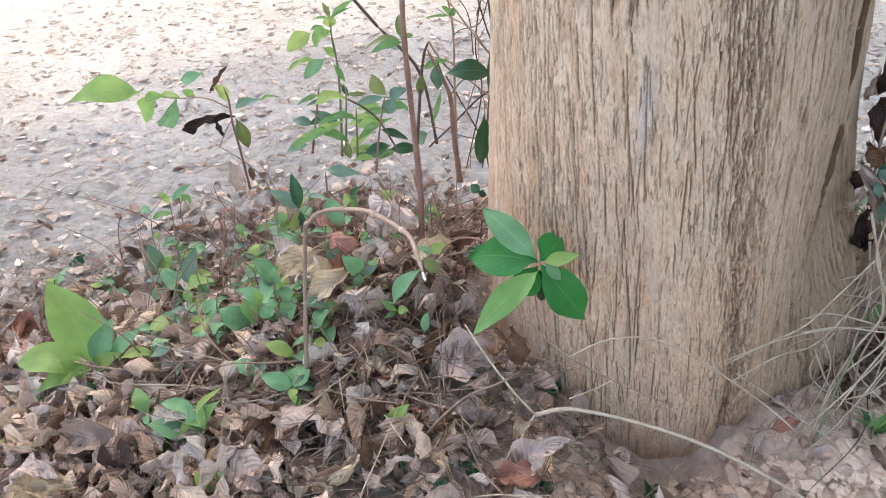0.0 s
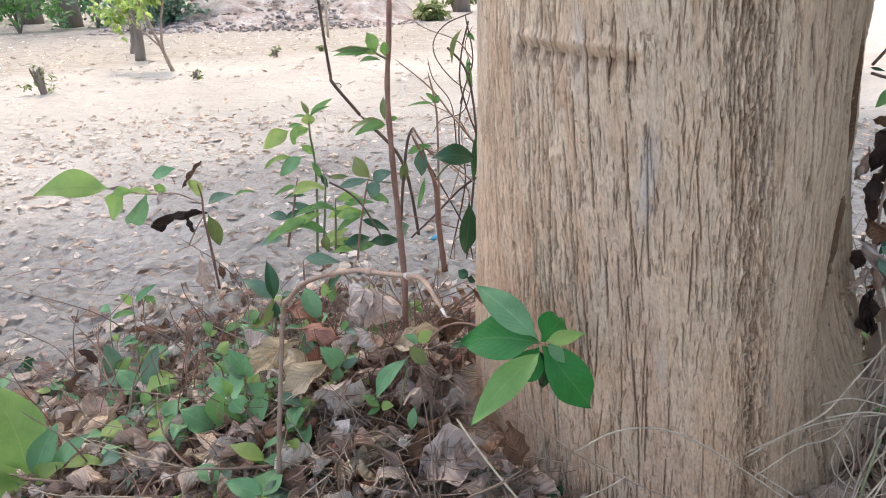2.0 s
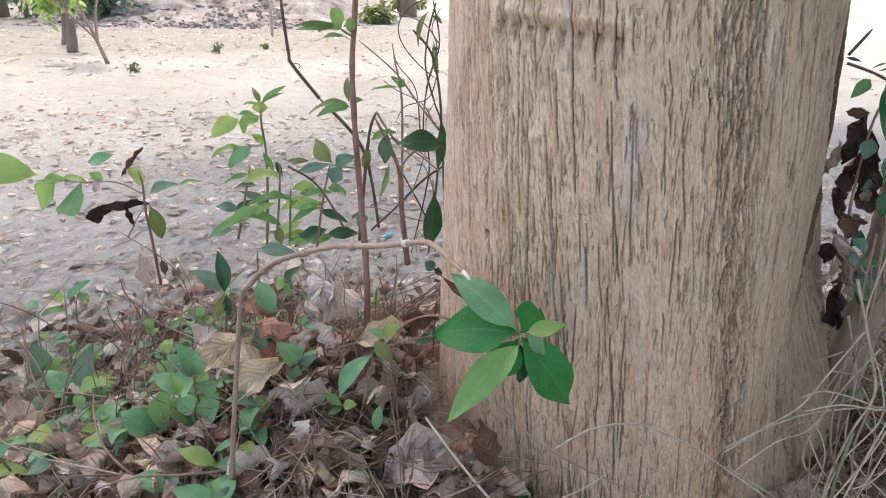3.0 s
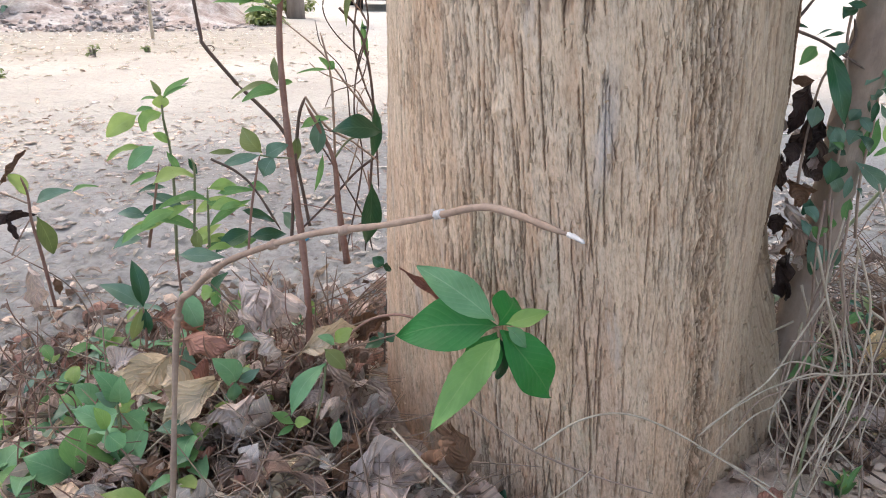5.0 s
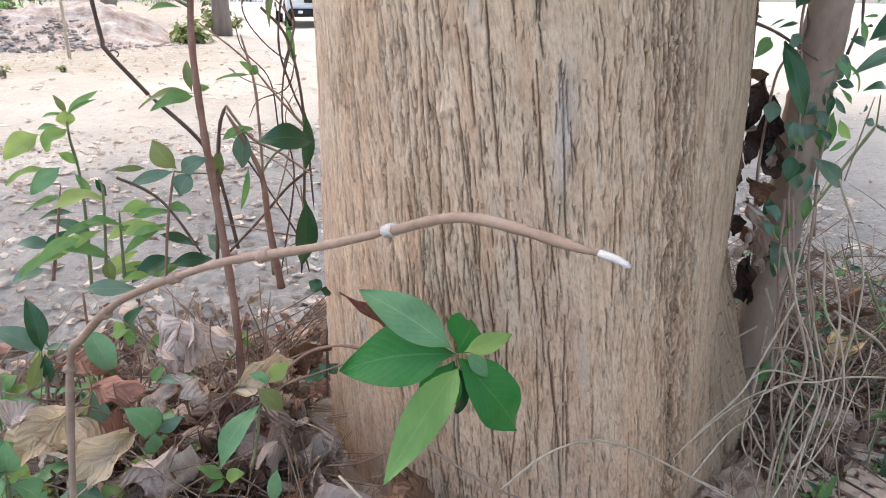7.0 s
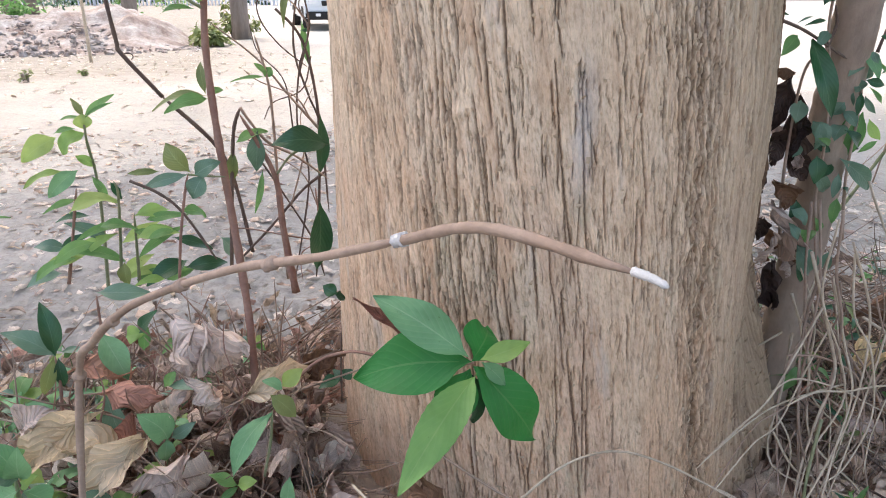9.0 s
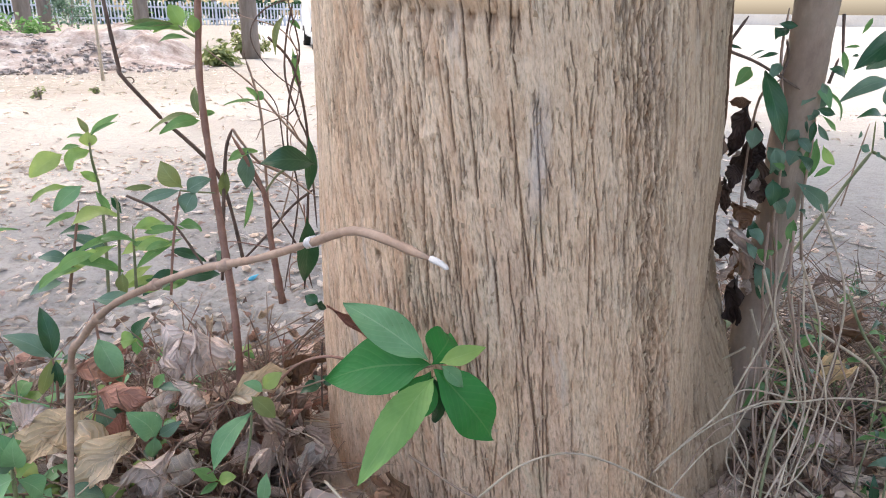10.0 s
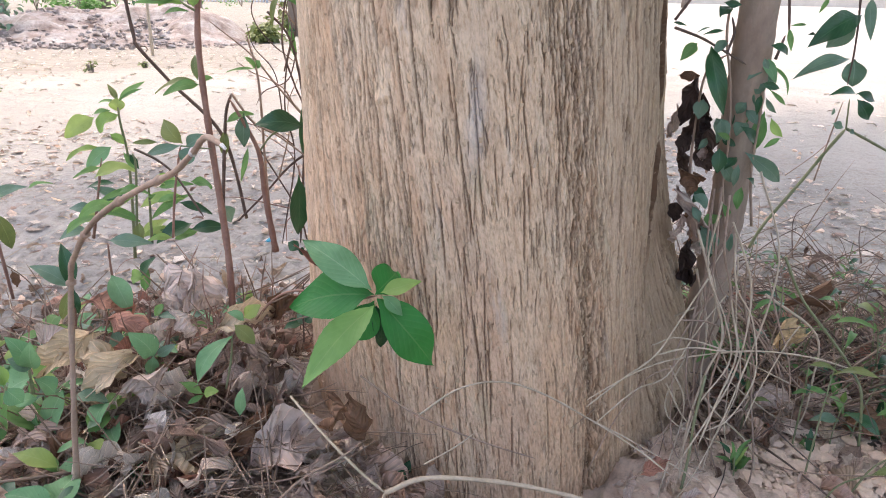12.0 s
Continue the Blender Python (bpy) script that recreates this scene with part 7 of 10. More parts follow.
tube("vine_stem", [(0.418, 0.605, 0.178), (0.390, 0.597, 0.141), (0.364, 0.589, 0.110), (0.327, 0.581, 0.092), (0.290, 0.573, 0.072)], 0.0010, 0.0009, STEM_PALE, p)
tube("vine_stem", [(0.490, 0.625, 0.081), (0.432, 0.609, 0.092), (0.376, 0.593, 0.099), (0.331, 0.577, 0.098), (0.283, 0.561, 0.088)], 0.0009, 0.0007, STEM_PALE, p)
tube("vine_stem", [(0.644, 0.615, 0.042), (0.560, 0.602, 0.078), (0.487, 0.589, 0.101), (0.429, 0.575, 0.115), (0.381, 0.562, 0.131), (0.339, 0.549, 0.135)], 0.0009, 0.0008, STEM_PALE, p)
tube("vine_stem", [(0.430, 0.605, 0.110), (0.393, 0.600, 0.089), (0.361, 0.595, 0.080), (0.330, 0.590, 0.039), (0.304, 0.585, -0.015)], 0.0007, 0.0006, STEM_TAN, p)
tube("vine_stem", [(0.565, 0.625, 0.029), (0.504, 0.612, 0.066), (0.448, 0.599, 0.100), (0.385, 0.586, 0.128), (0.349, 0.573, 0.131)], 0.0009, 0.0007, STEM_PALE, p)
tube("vine_stem", [(0.399, 0.615, 0.080), (0.410, 0.597, 0.041), (0.387, 0.579, -0.028), (0.371, 0.561, -0.045)], 0.0009, 0.0007, STEM_PALE, p)
tube("vine_stem", [(0.316, 0.605, 0.031), (0.346, 0.586, 0.019), (0.376, 0.568, 0.004), (0.413, 0.549, -0.016)], 0.0008, 0.0007, STEM_PALE, p)
tube("vine_stem", [(0.500, 0.625, 0.168), (0.512, 0.612, 0.122), (0.525, 0.598, 0.076), (0.527, 0.585, 0.021)], 0.0009, 0.0007, STEM_TAN, p)
tube("vine_stem", [(0.426, 0.615, 0.251), (0.417, 0.607, 0.189), (0.440, 0.598, 0.135), (0.447, 0.590, 0.093), (0.414, 0.581, 0.054), (0.400, 0.573, 0.013)], 0.0009, 0.0008, STEM_PALE, p)
tube("vine_stem", [(0.439, 0.605, 0.223), (0.443, 0.596, 0.173), (0.461, 0.587, 0.139), (0.470, 0.579, 0.081), (0.443, 0.570, 0.042), (0.411, 0.561, 0.037)], 0.0009, 0.0008, STEM_PALE, p)
tube("vine_stem", [(0.456, 0.625, 0.148), (0.417, 0.606, 0.122), (0.378, 0.587, 0.087), (0.335, 0.568, 0.088), (0.287, 0.549, 0.070)], 0.0008, 0.0007, STEM_PALE, p)
tube("vine_stem", [(0.431, 0.615, 0.051), (0.406, 0.605, 0.023), (0.377, 0.595, -0.009), (0.354, 0.585, -0.049)], 0.0008, 0.0007, STEM_TAN, p)
tube("vine_stem", [(0.391, 0.605, 0.066), (0.406, 0.589, 0.034), (0.411, 0.573, 0.036)], 0.0010, 0.0009, STEM_PALE, p)
tube("vine_stem", [(0.552, 0.625, 0.104), (0.523, 0.604, 0.101), (0.480, 0.582, 0.058), (0.453, 0.561, 0.039)], 0.0007, 0.0006, STEM_PALE, p)
tube("vine_stem", [(0.512, 0.620, 0.188), (0.535, 0.611, 0.144), (0.584, 0.602, 0.088), (0.606, 0.593, 0.057), (0.614, 0.584, 0.028), (0.624, 0.575, -0.067)], 0.0014, 0.0014, STEM_GREEN, p)
tube("vine_stem", [(0.415, 0.580, 0.087), (0.408, 0.575, 0.039), (0.405, 0.570, -0.002), (0.398, 0.565, -0.053)], 0.0014, 0.0014, STEM_GREEN, p)

p = thing("climbing_vine", (0.497, 0.690, 0.185), "climbing vine with glossy dark green hanging leaves", "vine")
tube("stem", [(0.495, 0.690, 0.179), (0.478, 0.690, 0.243), (0.476, 0.690, 0.291), (0.467, 0.690, 0.348), (0.454, 0.690, 0.396), (0.454, 0.690, 0.437)], 0.0015, 0.0011, STEM_TAN, p)
tube("stem", [(0.522, 0.690, 0.197), (0.509, 0.690, 0.260), (0.507, 0.690, 0.319), (0.499, 0.690, 0.370), (0.487, 0.690, 0.396)], 0.0015, 0.0011, STEM_TAN, p)
tube("stem", [(0.450, 0.690, 0.188), (0.439, 0.690, 0.245), (0.435, 0.690, 0.298), (0.438, 0.690, 0.359), (0.460, 0.690, 0.378)], 0.0015, 0.0011, STEM_TAN, p)
tube("stem", [(0.457, 0.690, 0.378), (0.462, 0.690, 0.396), (0.457, 0.690, 0.411)], 0.0015, 0.0011, STEM_DARK, p)
tube("stem", [(0.515, 0.690, 0.433), (0.523, 0.690, 0.396)], 0.0015, 0.0011, STEM_DARK, p)
tube("stem", [(0.513, 0.690, 0.372), (0.519, 0.690, 0.395)], 0.0015, 0.0011, STEM_DARK, p)
tube("stem", [(0.397, 0.690, 0.408), (0.413, 0.690, 0.430)], 0.0015, 0.0011, STEM_DARK, p)
tube("stem", [(0.398, 0.690, 0.401), (0.427, 0.690, 0.392), (0.456, 0.690, 0.379), (0.481, 0.690, 0.367)], 0.0015, 0.0011, STEM_DARK, p)
leaf(p, (0.439, 0.690, 0.384), (0.464, 0.690, 0.309), 0.019, GREEN["dark"], (-0.42, -0.62, 0.33), 0.25, 0.10)
leaf(p, (0.424, 0.690, 0.387), (0.408, 0.690, 0.369), 0.012, GREEN["mid"], (-0.40, -0.63, 0.30), 0.25, 0.10)
leaf(p, (0.453, 0.690, 0.420), (0.444, 0.690, 0.409), 0.013, GREEN["dark"], (-0.42, -0.62, 0.26), 0.25, 0.10)
leaf(p, (0.446, 0.690, 0.424), (0.465, 0.690, 0.420), 0.007, GREEN["dark"], (-0.43, -0.62, 0.25), 0.25, 0.10)
leaf(p, (0.451, 0.690, 0.399), (0.428, 0.690, 0.394), 0.004, GREEN["dark"], (-0.41, -0.62, 0.28), 0.25, 0.10)
leaf(p, (0.437, 0.690, 0.402), (0.421, 0.690, 0.397), 0.002, GREEN["slate"], (-0.41, -0.63, 0.28), 0.25, 0.10)
leaf(p, (0.455, 0.690, 0.390), (0.442, 0.690, 0.373), 0.010, GREEN["slate"], (-0.42, -0.62, 0.30), 0.25, 0.10)
leaf(p, (0.496, 0.690, 0.375), (0.519, 0.690, 0.346), 0.011, GREEN["mint"], (-0.46, -0.59, 0.31), 0.25, 0.10)
leaf(p, (0.511, 0.690, 0.366), (0.535, 0.690, 0.336), 0.006, GREEN["mid"], (-0.47, -0.58, 0.32), 0.25, 0.10)
leaf(p, (0.496, 0.690, 0.366), (0.496, 0.690, 0.339), 0.010, GREEN["dark"], (-0.45, -0.60, 0.32), 0.25, 0.10)
leaf(p, (0.504, 0.690, 0.339), (0.494, 0.690, 0.349), 0.012, GREEN["slate"], (-0.45, -0.59, 0.33), 0.25, 0.10)
leaf(p, (0.510, 0.690, 0.335), (0.526, 0.690, 0.317), 0.006, GREEN["slate"], (-0.46, -0.58, 0.35), 0.25, 0.10)
leaf(p, (0.512, 0.690, 0.321), (0.505, 0.690, 0.281), 0.016, GREEN["mid"], (-0.45, -0.58, 0.37), 0.25, 0.10)
leaf(p, (0.521, 0.690, 0.314), (0.539, 0.690, 0.293), 0.009, GREEN["bright"], (-0.47, -0.57, 0.37), 0.25, 0.10)
leaf(p, (0.537, 0.690, 0.293), (0.519, 0.690, 0.284), 0.006, GREEN["mid"], (-0.47, -0.57, 0.38), 0.25, 0.10)
leaf(p, (0.497, 0.690, 0.279), (0.546, 0.690, 0.247), 0.017, GREEN["slate"], (-0.46, -0.57, 0.41), 0.25, 0.10)
leaf(p, (0.489, 0.690, 0.330), (0.480, 0.690, 0.320), 0.012, GREEN["slate"], (-0.44, -0.60, 0.35), 0.25, 0.10)
leaf(p, (0.493, 0.690, 0.310), (0.483, 0.690, 0.295), 0.015, GREEN["slate"], (-0.44, -0.59, 0.37), 0.25, 0.10)
leaf(p, (0.440, 0.690, 0.334), (0.437, 0.690, 0.313), 0.015, GREEN["slate"], (-0.41, -0.62, 0.36), 0.25, 0.10)
leaf(p, (0.489, 0.690, 0.274), (0.477, 0.690, 0.261), 0.010, GREEN["dark"], (-0.43, -0.59, 0.41), 0.25, 0.10)
leaf(p, (0.523, 0.690, 0.404), (0.542, 0.690, 0.406), 0.003, GREEN["mid"], (-0.47, -0.58, 0.27), 0.25, 0.10)
leaf(p, (0.522, 0.690, 0.402), (0.529, 0.690, 0.377), 0.006, GREEN["mid"], (-0.47, -0.58, 0.29), 0.25, 0.10)
leaf(p, (0.512, 0.690, 0.343), (0.537, 0.690, 0.328), 0.005, GREEN["mid"], (-0.47, -0.58, 0.34), 0.25, 0.10)
leaf(p, (0.395, 0.690, 0.406), (0.410, 0.690, 0.401), 0.003, GREEN["dark"], (-0.39, -0.64, 0.27), 0.25, 0.10)
leaf(p, (0.466, 0.690, 0.275), (0.491, 0.690, 0.250), 0.013, GREEN["slate"], (-0.43, -0.59, 0.41), 0.25, 0.10)
leaf(p, (0.442, 0.690, 0.283), (0.451, 0.690, 0.296), 0.007, GREEN["slate"], (-0.41, -0.61, 0.39), 0.25, 0.10)
leaf(p, (0.438, 0.700, 0.355), (0.415, 0.700, 0.358), 0.015, DRY["brown"], (-0.37, -0.59, 0.37), 0.25, 0.10, curl=0.2, name='dry_leaf', crumple=0.06)
leaf(p, (0.436, 0.700, 0.353), (0.424, 0.700, 0.309), 0.025, DRY["black"], (-0.37, -0.59, 0.39), 0.25, 0.10, curl=0.2, name='dry_leaf', crumple=0.06)
leaf(p, (0.444, 0.700, 0.338), (0.429, 0.700, 0.294), 0.027, DRY["black"], (-0.38, -0.58, 0.40), 0.25, 0.10, curl=0.2, name='dry_leaf', crumple=0.06)
leaf(p, (0.458, 0.700, 0.306), (0.453, 0.700, 0.273), 0.035, DRY["black"], (-0.39, -0.57, 0.43), 0.25, 0.10, curl=0.2, name='dry_leaf', crumple=0.06)
leaf(p, (0.434, 0.700, 0.299), (0.430, 0.700, 0.274), 0.023, DRY["black"], (-0.37, -0.58, 0.43), 0.25, 0.10, curl=0.2, name='dry_leaf', crumple=0.06)
leaf(p, (0.445, 0.700, 0.283), (0.467, 0.700, 0.257), 0.031, DRY["black"], (-0.39, -0.57, 0.44), 0.25, 0.10, curl=0.2, name='dry_leaf', crumple=0.06)
leaf(p, (0.416, 0.680, 0.248), (0.445, 0.680, 0.192), 0.020, DRY["grey"], (-0.37, -0.56, 0.50), 0.25, 0.10, curl=0.25, name='dry_leaf', crumple=0.06)
leaf(p, (0.428, 0.680, 0.218), (0.423, 0.680, 0.187), 0.017, DRY["grey"], (-0.36, -0.56, 0.51), 0.25, 0.10, curl=0.25, name='dry_leaf', crumple=0.06)
leaf(p, (0.452, 0.680, 0.207), (0.460, 0.680, 0.185), 0.016, DRY["brown"], (-0.38, -0.55, 0.51), 0.25, 0.10, curl=0.25, name='dry_leaf', crumple=0.06)
leaf(p, (0.446, 0.670, 0.208), (0.466, 0.670, 0.175), 0.020, GREEN["slate"], (-0.39, -0.54, 0.52), 0.25, 0.10)
leaf(p, (0.432, 0.670, 0.242), (0.449, 0.670, 0.226), 0.014, GREEN["slate"], (-0.38, -0.56, 0.48), 0.25, 0.10)
leaf(p, (0.432, 0.670, 0.230), (0.444, 0.670, 0.211), 0.010, GREEN["slate"], (-0.38, -0.55, 0.50), 0.25, 0.10)
leaf(p, (0.507, 0.745, 0.195), (0.526, 0.745, 0.153), 0.027, DRY["black"], (-0.39, -0.54, 0.51), 0.25, 0.10, curl=0.3, name='dry_leaf', crumple=0.08)
leaf(p, (0.423, 0.688, 0.264), (0.442, 0.688, 0.235), 0.026, DRY["brown"], (-0.37, -0.57, 0.47), 0.25, 0.10, curl=0.3, name='dry_leaf', crumple=0.08)
leaf(p, (0.448, 0.695, 0.297), (0.454, 0.695, 0.272), 0.014, DRY["black"], (-0.39, -0.57, 0.43), 0.25, 0.10, curl=0.3, name='dry_leaf', crumple=0.08)
leaf(p, (0.453, 0.690, 0.184), (0.465, 0.690, 0.166), 0.025, DRY["grey"], (-0.38, -0.54, 0.53), 0.25, 0.10, curl=0.3, name='dry_leaf', crumple=0.08)
leaf(p, (0.453, 0.695, 0.316), (0.442, 0.695, 0.285), 0.016, DRY["black"], (-0.38, -0.57, 0.42), 0.25, 0.10, curl=0.3, name='dry_leaf', crumple=0.08)
leaf(p, (0.523, 0.727, 0.174), (0.523, 0.727, 0.133), 0.024, DRY["brown"], (-0.40, -0.53, 0.53), 0.25, 0.10, curl=0.3, name='dry_leaf', crumple=0.08)
leaf(p, (0.456, 0.701, 0.175), (0.470, 0.701, 0.134), 0.027, DRY["black"], (-0.37, -0.54, 0.54), 0.25, 0.10, curl=0.3, name='dry_leaf', crumple=0.08)
leaf(p, (0.457, 0.722, 0.305), (0.447, 0.722, 0.292), 0.018, DRY["grey"], (-0.38, -0.58, 0.42), 0.25, 0.10, curl=0.3, name='dry_leaf', crumple=0.08)
leaf(p, (0.444, 0.714, 0.219), (0.442, 0.714, 0.198), 0.026, DRY["black"], (-0.36, -0.56, 0.50), 0.25, 0.10, curl=0.3, name='dry_leaf', crumple=0.08)
leaf(p, (0.436, 0.682, 0.262), (0.445, 0.682, 0.249), 0.026, DRY["brown"], (-0.38, -0.56, 0.46), 0.25, 0.10, curl=0.3, name='dry_leaf', crumple=0.08)
leaf(p, (0.502, 0.720, 0.183), (0.491, 0.720, 0.149), 0.021, DRY["black"], (-0.39, -0.54, 0.52), 0.25, 0.10, curl=0.3, name='dry_leaf', crumple=0.08)
leaf(p, (0.439, 0.733, 0.323), (0.434, 0.733, 0.289), 0.017, DRY["grey"], (-0.36, -0.59, 0.41), 0.25, 0.10, curl=0.3, name='dry_leaf', crumple=0.08)
leaf(p, (0.527, 0.734, 0.158), (0.526, 0.734, 0.134), 0.024, DRY["black"], (-0.40, -0.53, 0.53), 0.25, 0.10, curl=0.3, name='dry_leaf', crumple=0.08)
leaf(p, (0.474, 0.746, 0.195), (0.492, 0.746, 0.156), 0.016, DRY["brown"], (-0.37, -0.55, 0.51), 0.25, 0.10, curl=0.3, name='dry_leaf', crumple=0.08)
leaf(p, (0.460, 0.745, 0.271), (0.470, 0.745, 0.234), 0.020, DRY["black"], (-0.37, -0.57, 0.45), 0.25, 0.10, curl=0.3, name='dry_leaf', crumple=0.08)
leaf(p, (0.451, 0.690, 0.287), (0.448, 0.690, 0.272), 0.015, DRY["grey"], (-0.39, -0.57, 0.44), 0.25, 0.10, curl=0.3, name='dry_leaf', crumple=0.08)
leaf(p, (0.502, 0.686, 0.252), (0.515, 0.686, 0.242), 0.008, GREEN["dark"], (-0.42, -0.54, 0.46), 0.25, 0.15)
leaf(p, (0.457, 0.682, 0.316), (0.457, 0.682, 0.291), 0.011, GREEN["slate"], (-0.40, -0.56, 0.42), 0.25, 0.15)
leaf(p, (0.490, 0.670, 0.387), (0.511, 0.670, 0.379), 0.011, GREEN["dark"], (-0.43, -0.55, 0.34), 0.25, 0.15)
leaf(p, (0.495, 0.682, 0.244), (0.494, 0.682, 0.219), 0.010, GREEN["mid"], (-0.41, -0.54, 0.48), 0.25, 0.15)
leaf(p, (0.507, 0.699, 0.366), (0.522, 0.699, 0.349), 0.012, GREEN["slate"], (-0.43, -0.55, 0.36), 0.25, 0.15)
leaf(p, (0.458, 0.677, 0.192), (0.466, 0.677, 0.165), 0.012, GREEN["dark"], (-0.39, -0.54, 0.53), 0.25, 0.15)
leaf(p, (0.457, 0.690, 0.315), (0.472, 0.690, 0.289), 0.016, GREEN["slate"], (-0.40, -0.56, 0.42), 0.25, 0.15)
leaf(p, (0.474, 0.700, 0.292), (0.492, 0.700, 0.282), 0.009, GREEN["dark"], (-0.40, -0.56, 0.43), 0.25, 0.15)
leaf(p, (0.499, 0.695, 0.322), (0.490, 0.695, 0.303), 0.012, GREEN["mid"], (-0.41, -0.55, 0.40), 0.25, 0.15)
leaf(p, (0.492, 0.693, 0.322), (0.508, 0.693, 0.305), 0.011, GREEN["slate"], (-0.42, -0.55, 0.40), 0.25, 0.15)
leaf(p, (0.502, 0.687, 0.338), (0.501, 0.687, 0.317), 0.007, GREEN["dark"], (-0.42, -0.55, 0.39), 0.25, 0.15)
leaf(p, (0.494, 0.697, 0.345), (0.504, 0.697, 0.321), 0.013, GREEN["slate"], (-0.42, -0.55, 0.38), 0.25, 0.15)
leaf(p, (0.493, 0.699, 0.325), (0.485, 0.699, 0.302), 0.011, GREEN["dark"], (-0.41, -0.56, 0.40), 0.25, 0.15)
leaf(p, (0.481, 0.686, 0.212), (0.457, 0.686, 0.197), 0.014, GREEN["mid"], (-0.39, -0.54, 0.50), 0.25, 0.15)
leaf(p, (0.502, 0.694, 0.363), (0.488, 0.694, 0.351), 0.010, GREEN["slate"], (-0.42, -0.56, 0.36), 0.25, 0.15)
leaf(p, (0.448, 0.682, 0.246), (0.439, 0.682, 0.228), 0.011, GREEN["dark"], (-0.38, -0.56, 0.48), 0.25, 0.15)
leaf(p, (0.478, 0.671, 0.271), (0.476, 0.671, 0.248), 0.008, GREEN["slate"], (-0.41, -0.55, 0.46), 0.25, 0.15)
leaf(p, (0.469, 0.667, 0.311), (0.488, 0.667, 0.293), 0.011, GREEN["dark"], (-0.42, -0.55, 0.42), 0.25, 0.15)
leaf(p, (0.448, 0.672, 0.304), (0.464, 0.672, 0.297), 0.006, GREEN["mid"], (-0.40, -0.56, 0.42), 0.25, 0.15)
leaf(p, (0.453, 0.689, 0.358), (0.459, 0.689, 0.341), 0.009, GREEN["slate"], (-0.40, -0.57, 0.37), 0.25, 0.15)
leaf(p, (0.496, 0.681, 0.350), (0.517, 0.681, 0.343), 0.008, GREEN["dark"], (-0.43, -0.55, 0.37), 0.25, 0.15)
leaf(p, (0.484, 0.669, 0.375), (0.491, 0.669, 0.364), 0.006, GREEN["slate"], (-0.43, -0.55, 0.35), 0.25, 0.15)
leaf(p, (0.461, 0.682, 0.286), (0.463, 0.682, 0.259), 0.015, GREEN["dark"], (-0.40, -0.56, 0.44), 0.25, 0.15)
leaf(p, (0.480, 0.688, 0.225), (0.489, 0.688, 0.209), 0.008, GREEN["mid"], (-0.40, -0.54, 0.49), 0.25, 0.15)
leaf(p, (0.481, 0.665, 0.199), (0.481, 0.665, 0.179), 0.011, GREEN["slate"], (-0.40, -0.53, 0.52), 0.25, 0.15)
leaf(p, (0.492, 0.701, 0.374), (0.492, 0.701, 0.360), 0.007, GREEN["dark"], (-0.41, -0.56, 0.35), 0.25, 0.15)

p = thing("hanging_branch", (0.637, 0.740, 0.452), "thin branch hanging with dark pointed leaves", "branch")
tube("stem", [(0.636, 0.740, 0.463), (0.645, 0.740, 0.418), (0.650, 0.740, 0.377), (0.651, 0.740, 0.340)], 0.0013, 0.0009, STEM_DARK, p)
tube("twig", [(0.651, 0.740, 0.463), (0.659, 0.740, 0.430)], 0.0011, 0.0009, STEM_DARK, p)
leaf(p, (0.648, 0.740, 0.414), (0.588, 0.740, 0.375), 0.026, GREEN["dark"], (-0.50, -0.56, 0.28), 0.25, 0.10)
leaf(p, (0.645, 0.740, 0.406), (0.613, 0.740, 0.385), 0.023, GREEN["slate"], (-0.50, -0.56, 0.28), 0.25, 0.10)
leaf(p, (0.648, 0.740, 0.368), (0.580, 0.740, 0.345), 0.016, GREEN["slate"], (-0.49, -0.56, 0.31), 0.25, 0.10)
leaf(p, (0.653, 0.740, 0.368), (0.658, 0.740, 0.338), 0.025, GREEN["slate"], (-0.51, -0.54, 0.31), 0.25, 0.10)
leaf(p, (0.657, 0.740, 0.432), (0.667, 0.740, 0.381), 0.012, GREEN["slate"], (-0.52, -0.54, 0.27), 0.25, 0.10)
leaf(p, (0.604, 0.740, 0.431), (0.595, 0.740, 0.416), 0.005, GREEN["mid"], (-0.49, -0.57, 0.25), 0.25, 0.10)
leaf(p, (0.596, 0.740, 0.394), (0.587, 0.740, 0.393), 0.003, GREEN["dark"], (-0.48, -0.57, 0.28), 0.25, 0.10)

p = thing("green_twig", (0.648, 0.840, 0.115), "slanting green-brown forked twig with a few dark leaves", "twig")
tube("stem", [(0.645, 0.840, 0.107), (0.660, 0.840, 0.139), (0.701, 0.840, 0.193), (0.734, 0.840, 0.239), (0.758, 0.840, 0.270)], 0.0022, 0.0022, STEM_GREEN, p)
tube("side_stem", [(0.758, 0.840, 0.270), (0.791, 0.840, 0.256), (0.866, 0.840, 0.223)], 0.0020, 0.0018, STEM_GREEN, p)
tube("twig", [(0.758, 0.840, 0.270), (0.753, 0.840, 0.309)], 0.0012, 0.0010, STEM_GREEN, p)
tube("twig", [(0.726, 0.840, 0.200), (0.736, 0.840, 0.261), (0.744, 0.840, 0.306)], 0.0011, 0.0009, STEM_TAN, p)
tube("twig", [(0.679, 0.840, 0.209), (0.717, 0.840, 0.235), (0.738, 0.840, 0.254)], 0.0006, 0.0005, STEM_TAN, p)
leaf(p, (0.763, 0.840, 0.314), (0.723, 0.840, 0.314), 0.012, GREEN["dark"], (-0.51, -0.54, 0.33), 0.25, 0.10)
leaf(p, (0.761, 0.840, 0.316), (0.794, 0.840, 0.306), 0.014, GREEN["dark"], (-0.52, -0.53, 0.33), 0.25, 0.10)
